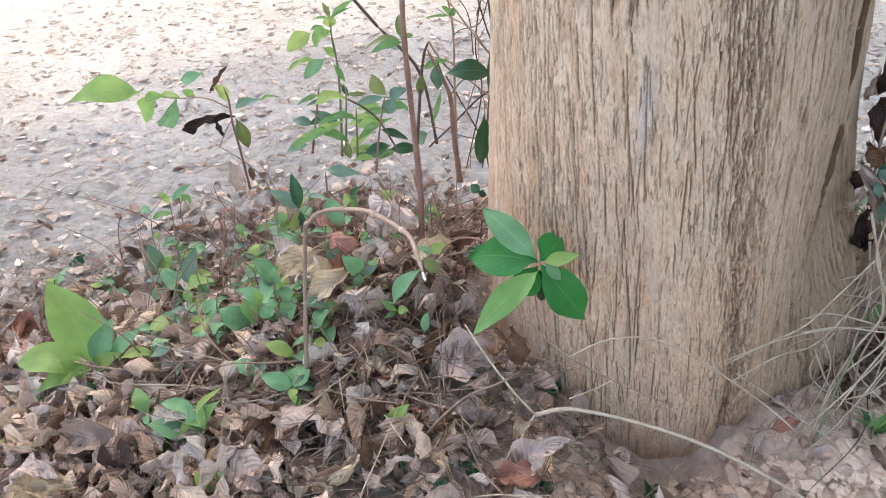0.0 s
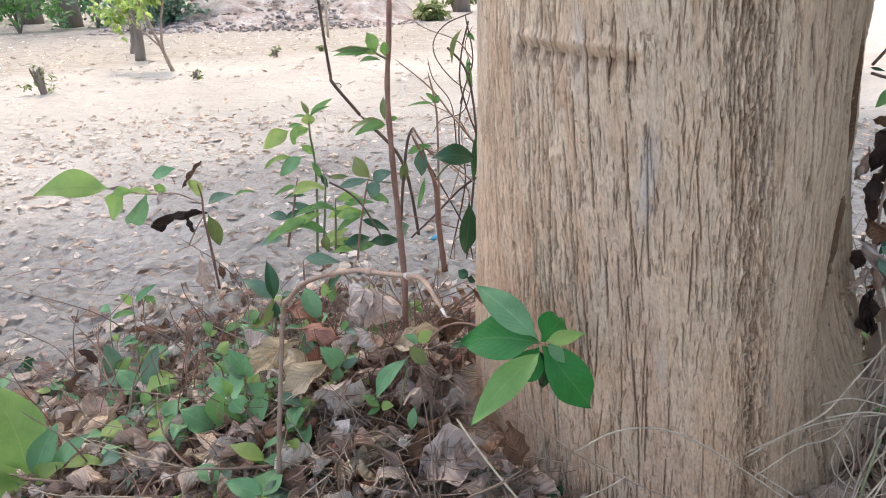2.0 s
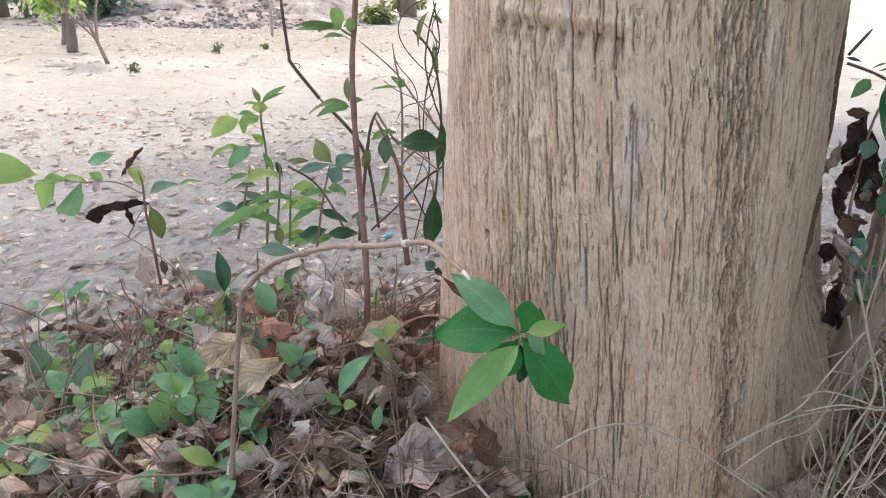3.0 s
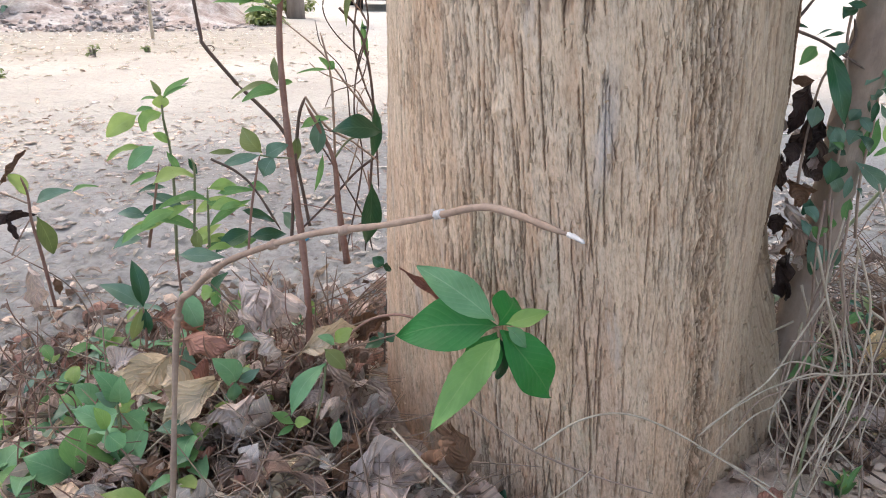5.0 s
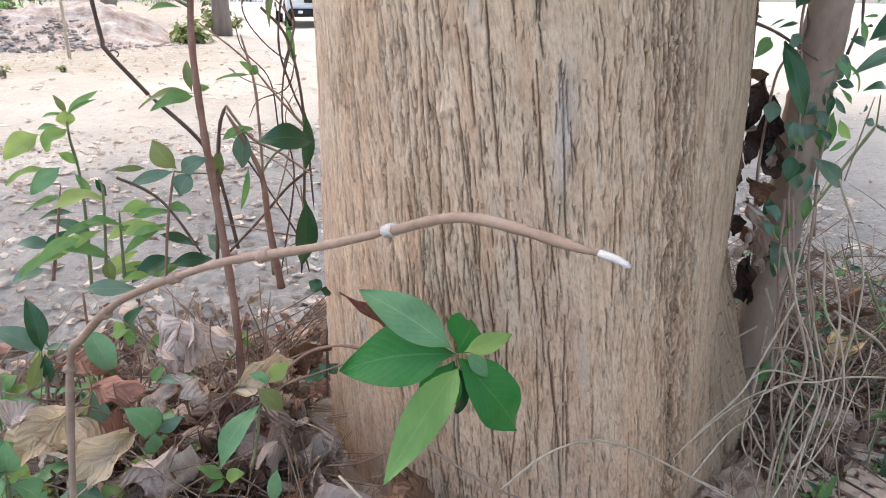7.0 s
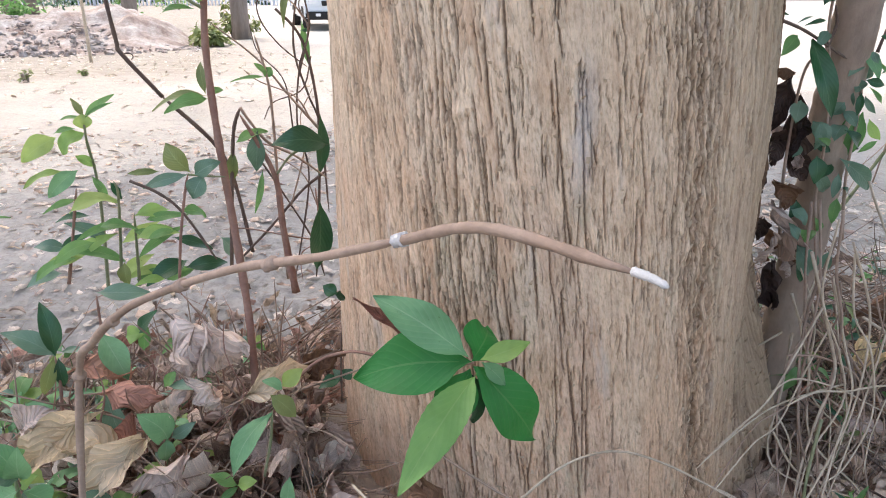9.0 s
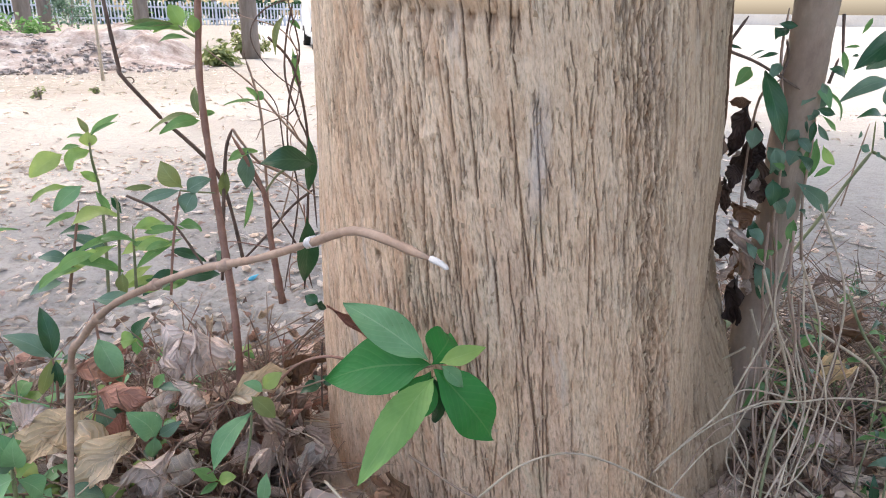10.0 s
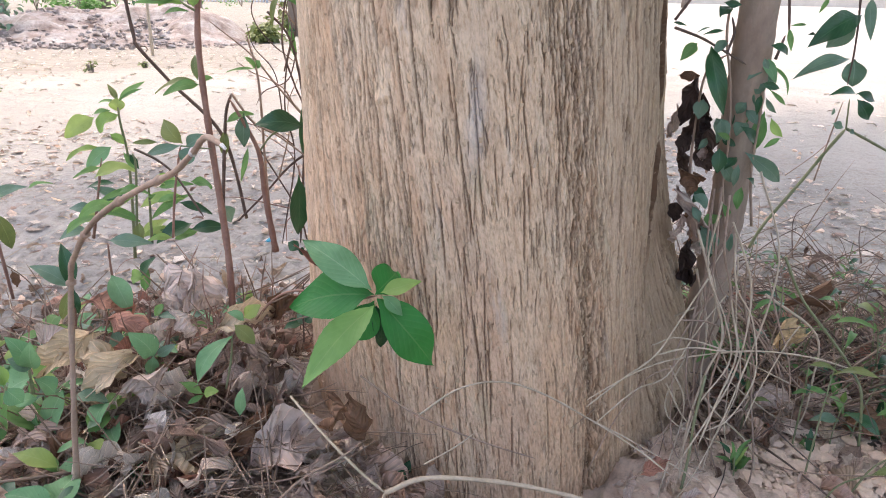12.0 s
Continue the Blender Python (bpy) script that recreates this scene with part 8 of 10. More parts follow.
leaf(p, (0.765, 0.840, 0.308), (0.792, 0.840, 0.280), 0.019, GREEN["dark"], (-0.52, -0.53, 0.34), 0.25, 0.10)
leaf(p, (0.735, 0.840, 0.277), (0.753, 0.840, 0.270), 0.011, GREEN["slate"], (-0.51, -0.54, 0.36), 0.25, 0.10)
leaf(p, (0.731, 0.840, 0.288), (0.732, 0.840, 0.297), 0.004, GREEN["slate"], (-0.50, -0.55, 0.35), 0.25, 0.10)
leaf(p, (0.761, 0.840, 0.268), (0.774, 0.840, 0.261), 0.007, GREEN["slate"], (-0.52, -0.53, 0.36), 0.25, 0.10)

p = thing("sprig", (0.673, 0.620, -0.070), "small green sprig with narrow leaves by the tangle", "seedling", "green sprigs by the tangle")
tube("stem", [(0.675, 0.620, -0.079), (0.665, 0.620, -0.030)], 0.0010, 0.0008, STEM_GREEN, p)
leaf(p, (0.647, 0.605, -0.038), (0.680, 0.605, -0.047), 0.010, GREEN["mid"], (-0.40, -0.32, 0.70), 0.25, 0.10)
leaf(p, (0.683, 0.636, -0.052), (0.709, 0.636, -0.055), 0.007, GREEN["dark"], (-0.41, -0.33, 0.70), 0.25, 0.10)
leaf(p, (0.688, 0.632, -0.070), (0.660, 0.632, -0.057), 0.011, GREEN["bright"], (-0.40, -0.33, 0.71), 0.25, 0.10)
leaf(p, (0.678, 0.623, -0.061), (0.655, 0.623, -0.026), 0.009, GREEN["mid"], (-0.40, -0.33, 0.70), 0.25, 0.10)
leaf(p, (0.686, 0.633, -0.060), (0.655, 0.633, -0.044), 0.011, GREEN["mid"], (-0.40, -0.33, 0.70), 0.25, 0.10)
leaf(p, (0.685, 0.629, -0.061), (0.713, 0.629, -0.065), 0.007, GREEN["dark"], (-0.41, -0.32, 0.70), 0.25, 0.10)
leaf(p, (0.677, 0.628, -0.062), (0.707, 0.628, -0.060), 0.010, GREEN["bright"], (-0.41, -0.32, 0.70), 0.25, 0.10)
leaf(p, (0.672, 0.626, -0.055), (0.651, 0.626, -0.039), 0.011, GREEN["mid"], (-0.40, -0.33, 0.70), 0.25, 0.10)
leaf(p, (0.653, 0.609, -0.038), (0.652, 0.609, -0.016), 0.010, GREEN["mid"], (-0.40, -0.33, 0.70), 0.25, 0.10)

p = thing("sprig", (0.672, 0.660, -0.051), "small green sprig with narrow leaves by the tangle", "seedling", "green sprigs by the tangle")
tube("stem", [(0.675, 0.660, -0.059), (0.665, 0.660, -0.010)], 0.0010, 0.0008, STEM_GREEN, p)
leaf(p, (0.685, 0.676, -0.033), (0.674, 0.676, -0.004), 0.010, GREEN["mid"], (-0.40, -0.35, 0.68), 0.25, 0.10)
leaf(p, (0.669, 0.657, -0.029), (0.669, 0.657, -0.006), 0.006, GREEN["dark"], (-0.40, -0.35, 0.68), 0.25, 0.10)
leaf(p, (0.665, 0.655, -0.042), (0.637, 0.655, -0.014), 0.007, GREEN["bright"], (-0.39, -0.35, 0.69), 0.25, 0.10)
leaf(p, (0.681, 0.664, -0.045), (0.662, 0.664, -0.028), 0.010, GREEN["mid"], (-0.39, -0.35, 0.69), 0.25, 0.10)
leaf(p, (0.656, 0.655, -0.024), (0.637, 0.655, -0.003), 0.006, GREEN["mid"], (-0.39, -0.35, 0.68), 0.25, 0.10)
leaf(p, (0.684, 0.680, -0.036), (0.673, 0.680, 0.002), 0.012, GREEN["dark"], (-0.40, -0.36, 0.67), 0.25, 0.10)
leaf(p, (0.648, 0.640, -0.024), (0.650, 0.640, 0.007), 0.010, GREEN["bright"], (-0.40, -0.35, 0.68), 0.25, 0.10)
leaf(p, (0.656, 0.651, -0.018), (0.638, 0.651, 0.010), 0.006, GREEN["mid"], (-0.40, -0.35, 0.68), 0.25, 0.10)
leaf(p, (0.642, 0.643, -0.013), (0.627, 0.643, 0.026), 0.007, GREEN["mid"], (-0.40, -0.36, 0.68), 0.25, 0.10)

p = thing("sprig", (0.670, 0.600, -0.031), "small green sprig with narrow leaves by the tangle", "seedling", "green sprigs by the tangle")
tube("stem", [(0.672, 0.600, -0.039), (0.661, 0.600, 0.007)], 0.0010, 0.0008, STEM_GREEN, p)
leaf(p, (0.685, 0.613, -0.019), (0.715, 0.613, -0.020), 0.008, GREEN["mid"], (-0.42, -0.32, 0.68), 0.25, 0.10)
leaf(p, (0.682, 0.613, -0.024), (0.663, 0.613, -0.007), 0.010, GREEN["dark"], (-0.41, -0.33, 0.69), 0.25, 0.10)
leaf(p, (0.684, 0.614, -0.033), (0.655, 0.614, -0.016), 0.005, GREEN["bright"], (-0.41, -0.33, 0.69), 0.25, 0.10)
leaf(p, (0.636, 0.583, 0.010), (0.664, 0.583, 0.016), 0.006, GREEN["mid"], (-0.42, -0.33, 0.68), 0.25, 0.10)
leaf(p, (0.670, 0.601, -0.012), (0.655, 0.601, 0.022), 0.009, GREEN["mid"], (-0.42, -0.33, 0.68), 0.25, 0.10)
leaf(p, (0.688, 0.619, -0.030), (0.683, 0.619, 0.007), 0.008, GREEN["dark"], (-0.42, -0.33, 0.68), 0.25, 0.10)
leaf(p, (0.680, 0.608, -0.035), (0.649, 0.608, -0.017), 0.007, GREEN["bright"], (-0.41, -0.33, 0.69), 0.25, 0.10)
leaf(p, (0.679, 0.607, -0.020), (0.705, 0.607, -0.028), 0.008, GREEN["mid"], (-0.42, -0.32, 0.69), 0.25, 0.10)
leaf(p, (0.669, 0.603, -0.023), (0.672, 0.603, 0.009), 0.007, GREEN["mid"], (-0.42, -0.33, 0.68), 0.25, 0.10)

p = thing("sprig", (0.585, 0.600, -0.071), "small green sprig with narrow leaves by the tangle", "seedling", "green sprigs by the tangle")
tube("stem", [(0.587, 0.600, -0.079), (0.579, 0.600, -0.032)], 0.0010, 0.0008, STEM_GREEN, p)
leaf(p, (0.585, 0.604, -0.069), (0.605, 0.604, -0.046), 0.005, GREEN["mid"], (-0.38, -0.34, 0.72), 0.25, 0.10)
leaf(p, (0.575, 0.600, -0.046), (0.565, 0.600, -0.011), 0.009, GREEN["dark"], (-0.37, -0.35, 0.72), 0.25, 0.10)
leaf(p, (0.605, 0.620, -0.081), (0.578, 0.620, -0.063), 0.009, GREEN["bright"], (-0.37, -0.34, 0.73), 0.25, 0.10)
leaf(p, (0.586, 0.604, -0.045), (0.607, 0.604, -0.049), 0.011, GREEN["mid"], (-0.38, -0.34, 0.72), 0.25, 0.10)
leaf(p, (0.591, 0.606, -0.067), (0.557, 0.606, -0.043), 0.007, GREEN["mid"], (-0.37, -0.34, 0.73), 0.25, 0.10)
leaf(p, (0.567, 0.587, -0.035), (0.561, 0.587, -0.000), 0.009, GREEN["dark"], (-0.38, -0.34, 0.72), 0.25, 0.10)
leaf(p, (0.579, 0.600, -0.058), (0.615, 0.600, -0.058), 0.007, GREEN["bright"], (-0.38, -0.33, 0.73), 0.25, 0.10)
leaf(p, (0.576, 0.602, -0.042), (0.569, 0.602, -0.021), 0.008, GREEN["mid"], (-0.37, -0.35, 0.72), 0.25, 0.10)
leaf(p, (0.583, 0.606, -0.064), (0.563, 0.606, -0.031), 0.010, GREEN["mid"], (-0.37, -0.34, 0.72), 0.25, 0.10)

p = thing("sprig", (0.462, 0.570, -0.032), "small green sprig with narrow leaves by the tangle", "seedling", "green sprigs by the tangle")
tube("stem", [(0.463, 0.570, -0.040), (0.457, 0.570, 0.003)], 0.0010, 0.0008, STEM_GREEN, p)
leaf(p, (0.472, 0.584, -0.026), (0.493, 0.584, -0.024), 0.008, GREEN["mid"], (-0.34, -0.36, 0.74), 0.25, 0.10)
leaf(p, (0.447, 0.562, 0.004), (0.431, 0.562, 0.019), 0.005, GREEN["dark"], (-0.33, -0.37, 0.74), 0.25, 0.10)
leaf(p, (0.468, 0.578, -0.027), (0.479, 0.578, 0.001), 0.005, GREEN["bright"], (-0.34, -0.36, 0.74), 0.25, 0.10)
leaf(p, (0.445, 0.553, 0.001), (0.460, 0.553, 0.023), 0.005, GREEN["mid"], (-0.34, -0.36, 0.74), 0.25, 0.10)
leaf(p, (0.471, 0.582, -0.038), (0.489, 0.582, -0.018), 0.009, GREEN["mid"], (-0.33, -0.36, 0.74), 0.25, 0.10)
leaf(p, (0.468, 0.583, -0.036), (0.463, 0.583, -0.017), 0.009, GREEN["dark"], (-0.33, -0.37, 0.74), 0.25, 0.10)
leaf(p, (0.466, 0.584, -0.025), (0.486, 0.584, -0.013), 0.005, GREEN["bright"], (-0.33, -0.37, 0.74), 0.25, 0.10)
leaf(p, (0.443, 0.557, 0.001), (0.441, 0.557, 0.021), 0.007, GREEN["mid"], (-0.33, -0.37, 0.74), 0.25, 0.10)
leaf(p, (0.473, 0.584, -0.030), (0.447, 0.584, -0.011), 0.006, GREEN["mid"], (-0.33, -0.37, 0.74), 0.25, 0.10)

p = thing("sprig", (0.792, 0.750, -0.083), "small green sprig with narrow leaves by the tangle", "seedling", "green sprigs by the tangle")
tube("stem", [(0.795, 0.750, -0.093), (0.783, 0.750, -0.037)], 0.0010, 0.0008, STEM_GREEN, p)
leaf(p, (0.780, 0.747, -0.045), (0.805, 0.747, -0.028), 0.010, GREEN["mid"], (-0.41, -0.35, 0.65), 0.25, 0.10)
leaf(p, (0.807, 0.766, -0.089), (0.831, 0.766, -0.082), 0.011, GREEN["dark"], (-0.41, -0.35, 0.67), 0.25, 0.10)
leaf(p, (0.807, 0.767, -0.090), (0.838, 0.767, -0.088), 0.009, GREEN["bright"], (-0.41, -0.35, 0.67), 0.25, 0.10)
leaf(p, (0.785, 0.751, -0.062), (0.830, 0.751, -0.071), 0.012, GREEN["mid"], (-0.41, -0.35, 0.66), 0.25, 0.10)
leaf(p, (0.801, 0.764, -0.064), (0.765, 0.764, -0.049), 0.007, GREEN["mid"], (-0.40, -0.36, 0.66), 0.25, 0.10)
leaf(p, (0.795, 0.753, -0.070), (0.775, 0.753, -0.043), 0.007, GREEN["dark"], (-0.41, -0.35, 0.66), 0.25, 0.10)
leaf(p, (0.801, 0.759, -0.068), (0.783, 0.759, -0.036), 0.008, GREEN["bright"], (-0.41, -0.35, 0.66), 0.25, 0.10)
leaf(p, (0.811, 0.764, -0.084), (0.798, 0.764, -0.054), 0.013, GREEN["mid"], (-0.41, -0.35, 0.66), 0.25, 0.10)
leaf(p, (0.785, 0.751, -0.075), (0.755, 0.751, -0.047), 0.008, GREEN["mid"], (-0.40, -0.36, 0.67), 0.25, 0.10)


# ---- single large dry leaves ----

p = thing("dry_leaf", (-0.160, 0.710, 0.118), "curled straw-yellow dry leaf on the litter", "dry leaf")
leaf(p, (-0.156, 0.710, 0.122), (-0.206, 0.710, 0.075), 0.042, DRY["straw"], (0.13, -0.45, 0.74), 0.25, 0.20, curl=0.15, name='blade', shape=0.7, crumple=0.07)
tube("stalk", [(-0.159, 0.710, 0.120), (-0.143, 0.710, 0.130)], 0.0009, 0.0006, TWIG, p)

p = thing("dry_leaf", (-0.135, 0.700, 0.083), "pale folded dry leaf with a brown edge", "dry leaf")
leaf(p, (-0.130, 0.700, 0.081), (-0.186, 0.700, 0.099), 0.048, DRY["straw"], (0.11, -0.45, 0.75), 0.25, 0.25, curl=0.25, name='blade', shape=0.7, crumple=0.07)
tube("stalk", [(-0.133, 0.700, 0.082), (-0.113, 0.700, 0.071)], 0.0009, 0.0006, TWIG, p)

p = thing("dry_leaf", (-0.118, 0.690, 0.100), "pale yellow dry leaf lying folded", "dry leaf")
leaf(p, (-0.114, 0.690, 0.104), (-0.166, 0.690, 0.057), 0.042, DRY["straw"], (0.10, -0.44, 0.76), 0.25, 0.30, curl=0.2, name='blade', shape=0.7, crumple=0.07)
tube("stalk", [(-0.117, 0.690, 0.102), (-0.101, 0.690, 0.112)], 0.0009, 0.0006, TWIG, p)

p = thing("dry_leaf", (-0.127, 0.715, 0.090), "rust-brown dry leaf edge", "dry leaf")
leaf(p, (-0.125, 0.715, 0.089), (-0.147, 0.715, 0.094), 0.037, DRY["red"], (0.09, -0.46, 0.74), 0.25, 0.20, curl=0.2, name='blade', shape=0.7, crumple=0.07)
tube("stalk", [(-0.129, 0.715, 0.090), (-0.107, 0.715, 0.081)], 0.0009, 0.0006, TWIG, p)

p = thing("dry_leaf", (-0.087, 0.660, 0.101), "grey-brown crumpled dry leaf", "dry leaf")
leaf(p, (-0.084, 0.660, 0.105), (-0.112, 0.660, 0.060), 0.047, DRY["grey"], (0.06, -0.44, 0.78), 0.25, 0.15, curl=0.2, name='blade', shape=0.7, crumple=0.07)
tube("stalk", [(-0.086, 0.660, 0.102), (-0.074, 0.660, 0.116)], 0.0009, 0.0006, TWIG, p)

p = thing("dry_leaf", (-0.147, 0.740, 0.119), "dull red dry leaf on the mound", "dry leaf")
leaf(p, (-0.151, 0.740, 0.120), (-0.100, 0.740, 0.107), 0.032, DRY["red"], (0.08, -0.47, 0.72), 0.25, 0.15, curl=0.2, name='blade', shape=0.7, crumple=0.07)
tube("stalk", [(-0.148, 0.740, 0.119), (-0.168, 0.740, 0.120)], 0.0009, 0.0006, TWIG, p)

p = thing("dry_leaf", (-0.174, 0.780, 0.122), "reddish-brown curled dry leaf", "dry leaf")
leaf(p, (-0.177, 0.780, 0.124), (-0.145, 0.780, 0.098), 0.040, DRY["red"], (0.10, -0.48, 0.71), 0.25, 0.20, curl=0.3, name='blade', shape=0.7, crumple=0.07)
tube("stalk", [(-0.174, 0.780, 0.122), (-0.191, 0.780, 0.131)], 0.0009, 0.0006, TWIG, p)

p = thing("dry_leaf", (-0.065, 0.760, 0.158), "large buff dry leaf standing up", "dry leaf")
leaf(p, (-0.067, 0.760, 0.162), (-0.043, 0.760, 0.114), 0.054, DRY["grey"], (0.02, -0.49, 0.70), 0.25, 0.10, curl=0.15, name='blade', shape=0.7, crumple=0.07)
tube("stalk", [(-0.065, 0.760, 0.159), (-0.075, 0.760, 0.174)], 0.0009, 0.0006, TWIG, p)

p = thing("dry_leaf", (-0.092, 0.770, 0.160), "crumpled brownish-grey dry leaf", "dry leaf")
leaf(p, (-0.094, 0.770, 0.163), (-0.069, 0.770, 0.119), 0.047, DRY["grey"], (0.04, -0.49, 0.69), 0.25, 0.20, curl=0.25, name='blade', shape=0.7, crumple=0.07)
tube("stalk", [(-0.092, 0.770, 0.160), (-0.103, 0.770, 0.175)], 0.0009, 0.0006, TWIG, p)

p = thing("dry_leaf", (-0.082, 0.750, 0.146), "narrow grey dry leaf on the mound", "dry leaf")
leaf(p, (-0.081, 0.750, 0.149), (-0.091, 0.750, 0.111), 0.033, DRY["grey"], (0.05, -0.48, 0.71), 0.25, 0.20, curl=0.2, name='blade', shape=0.7, crumple=0.07)
tube("stalk", [(-0.082, 0.750, 0.146), (-0.076, 0.750, 0.162)], 0.0009, 0.0006, TWIG, p)

p = thing("dry_leaf", (-0.040, 0.700, 0.119), "pale buff rolled dry leaf against the trunk", "dry leaf")
leaf(p, (-0.045, 0.700, 0.118), (0.011, 0.700, 0.128), 0.032, DRY["straw"], (-0.02, -0.47, 0.73), 0.25, 0.20, curl=0.35, name='blade', shape=0.7, crumple=0.07)
tube("stalk", [(-0.041, 0.700, 0.119), (-0.063, 0.700, 0.111)], 0.0009, 0.0006, TWIG, p)

p = thing("dry_leaf", (0.010, 0.720, 0.115), "brown rolled dry leaf by the trunk", "dry leaf")
leaf(p, (0.008, 0.720, 0.113), (0.041, 0.720, 0.135), 0.031, DRY["brown"], (-0.05, -0.47, 0.72), 0.25, 0.20, curl=0.35, name='blade', shape=0.7, crumple=0.07)
tube("stalk", [(0.011, 0.720, 0.115), (-0.007, 0.720, 0.099)], 0.0009, 0.0006, TWIG, p)

p = thing("dry_leaf", (-0.100, 0.710, 0.099), "grey curled dry leaf on the mound", "dry leaf")
leaf(p, (-0.101, 0.710, 0.096), (-0.079, 0.710, 0.128), 0.025, DRY["grey"], (0.05, -0.47, 0.73), 0.25, 0.30, curl=0.3, name='blade', shape=0.7, crumple=0.07)
tube("stalk", [(-0.099, 0.710, 0.099), (-0.111, 0.710, 0.077)], 0.0009, 0.0006, TWIG, p)

p = thing("dry_leaf", (-0.081, 0.700, 0.142), "folded buff dry leaf", "dry leaf")
leaf(p, (-0.083, 0.700, 0.144), (-0.063, 0.700, 0.109), 0.027, DRY["grey"], (0.04, -0.47, 0.73), 0.25, 0.20, curl=0.3, name='blade', shape=0.7, crumple=0.07)
tube("stalk", [(-0.081, 0.700, 0.141), (-0.092, 0.700, 0.156)], 0.0009, 0.0006, TWIG, p)

p = thing("dry_leaf", (0.056, 0.585, 0.071), "cupped brown dry leaf leaning on the trunk", "dry leaf")
leaf(p, (0.055, 0.585, 0.067), (0.058, 0.585, 0.112), 0.027, DRY["brown"], (-0.10, -0.41, 0.80), 0.25, 0.20, curl=0.3, name='blade', shape=0.7, crumple=0.07)
tube("stalk", [(0.055, 0.585, 0.071), (0.054, 0.585, 0.045)], 0.0009, 0.0006, TWIG, p)

p = thing("dry_leaf", (-0.209, 0.740, 0.097), "pale grey dry leaf on the mound", "dry leaf")
leaf(p, (-0.211, 0.740, 0.096), (-0.184, 0.740, 0.110), 0.037, DRY["grey"], (0.14, -0.46, 0.72), 0.25, 0.20, curl=0.2, name='blade', shape=0.7, crumple=0.07)
tube("stalk", [(-0.208, 0.740, 0.098), (-0.227, 0.740, 0.084)], 0.0009, 0.0006, TWIG, p)

p = thing("dry_leaf", (0.038, 0.575, -0.028), "arrow-shaped pale grey dry leaf", "dry leaf")
leaf(p, (0.038, 0.575, -0.035), (0.034, 0.575, 0.044), 0.059, DRY["grey"], (0.01, -0.38, 0.85), 0.25, 0.10, curl=0.08, name='blade', shape=0.7, crumple=0.07)
tube("stalk", [(0.038, 0.575, -0.031), (0.039, 0.575, -0.057)], 0.0009, 0.0006, TWIG, p)

p = thing("dry_leaf", (-0.009, 0.600, 0.029), "broad greyish dry leaf by the trunk", "dry leaf")
leaf(p, (-0.016, 0.600, 0.027), (0.066, 0.600, 0.049), 0.067, DRY["grey"], (0.02, -0.40, 0.83), 0.25, 0.10, curl=0.15, name='blade', shape=0.7, crumple=0.07)
tube("stalk", [(-0.013, 0.600, 0.028), (-0.033, 0.600, 0.018)], 0.0009, 0.0006, TWIG, p)

p = thing("dry_leaf", (0.084, 0.595, 0.052), "cupped brown dry leaf leaning on the trunk", "dry leaf")
leaf(p, (0.085, 0.595, 0.048), (0.073, 0.595, 0.096), 0.037, DRY["brown"], (-0.02, -0.41, 0.81), 0.25, 0.25, curl=0.35, name='blade', shape=0.7, crumple=0.07)
tube("stalk", [(0.084, 0.595, 0.051), (0.089, 0.595, 0.027)], 0.0009, 0.0006, TWIG, p)

p = thing("dry_leaf", (-0.087, 0.620, 0.044), "narrow yellow-brown dry leaf", "dry leaf")
leaf(p, (-0.093, 0.620, 0.042), (-0.026, 0.620, 0.058), 0.026, DRY["straw"], (0.08, -0.41, 0.81), 0.25, 0.10, curl=0.2, name='blade', shape=0.7, crumple=0.07)
tube("stalk", [(-0.089, 0.620, 0.043), (-0.111, 0.620, 0.034)], 0.0009, 0.0006, TWIG, p)

p = thing("dry_leaf", (-0.114, 0.560, -0.002), "ochre dry leaf flattened in the litter", "dry leaf")
leaf(p, (-0.118, 0.560, -0.005), (-0.063, 0.560, 0.028), 0.041, DRY["straw"], (0.10, -0.37, 0.84), 0.25, 0.10, curl=0.1, name='blade', shape=0.7, crumple=0.07)
tube("stalk", [(-0.115, 0.560, -0.003), (-0.133, 0.560, -0.018)], 0.0009, 0.0006, TWIG, p)

p = thing("dry_leaf", (-0.049, 0.540, -0.004), "rust-coloured dry leaf in the litter", "dry leaf")
leaf(p, (-0.054, 0.540, -0.008), (0.005, 0.540, 0.035), 0.048, DRY["red"], (0.05, -0.37, 0.86), 0.25, 0.10, curl=0.15, name='blade', shape=0.7, crumple=0.07)
tube("stalk", [(-0.051, 0.540, -0.006), (-0.069, 0.540, -0.023)], 0.0009, 0.0006, TWIG, p)

p = thing("dry_leaf", (-0.102, 0.460, 0.005), "pale tan dry leaf in the litter", "dry leaf")
leaf(p, (-0.104, 0.460, 0.001), (-0.082, 0.460, 0.051), 0.029, DRY["straw"], (0.11, -0.33, 0.88), 0.25, 0.20, curl=0.2, name='blade', shape=0.7, crumple=0.07)
tube("stalk", [(-0.103, 0.460, 0.004), (-0.111, 0.460, -0.019)], 0.0009, 0.0006, TWIG, p)

p = thing("dry_leaf", (0.101, 0.470, 0.017), "dark red-brown dry leaf", "dry leaf")
leaf(p, (0.105, 0.470, 0.018), (0.054, 0.470, 0.006), 0.032, DRY["red"], (-0.03, -0.34, 0.89), 0.25, 0.10, curl=0.2, name='blade', shape=0.7, crumple=0.07)
tube("stalk", [(0.101, 0.470, 0.017), (0.123, 0.470, 0.018)], 0.0009, 0.0006, TWIG, p)

p = thing("dry_leaf", (0.087, 0.500, -0.005), "grey-brown dry leaf by the branch", "dry leaf")
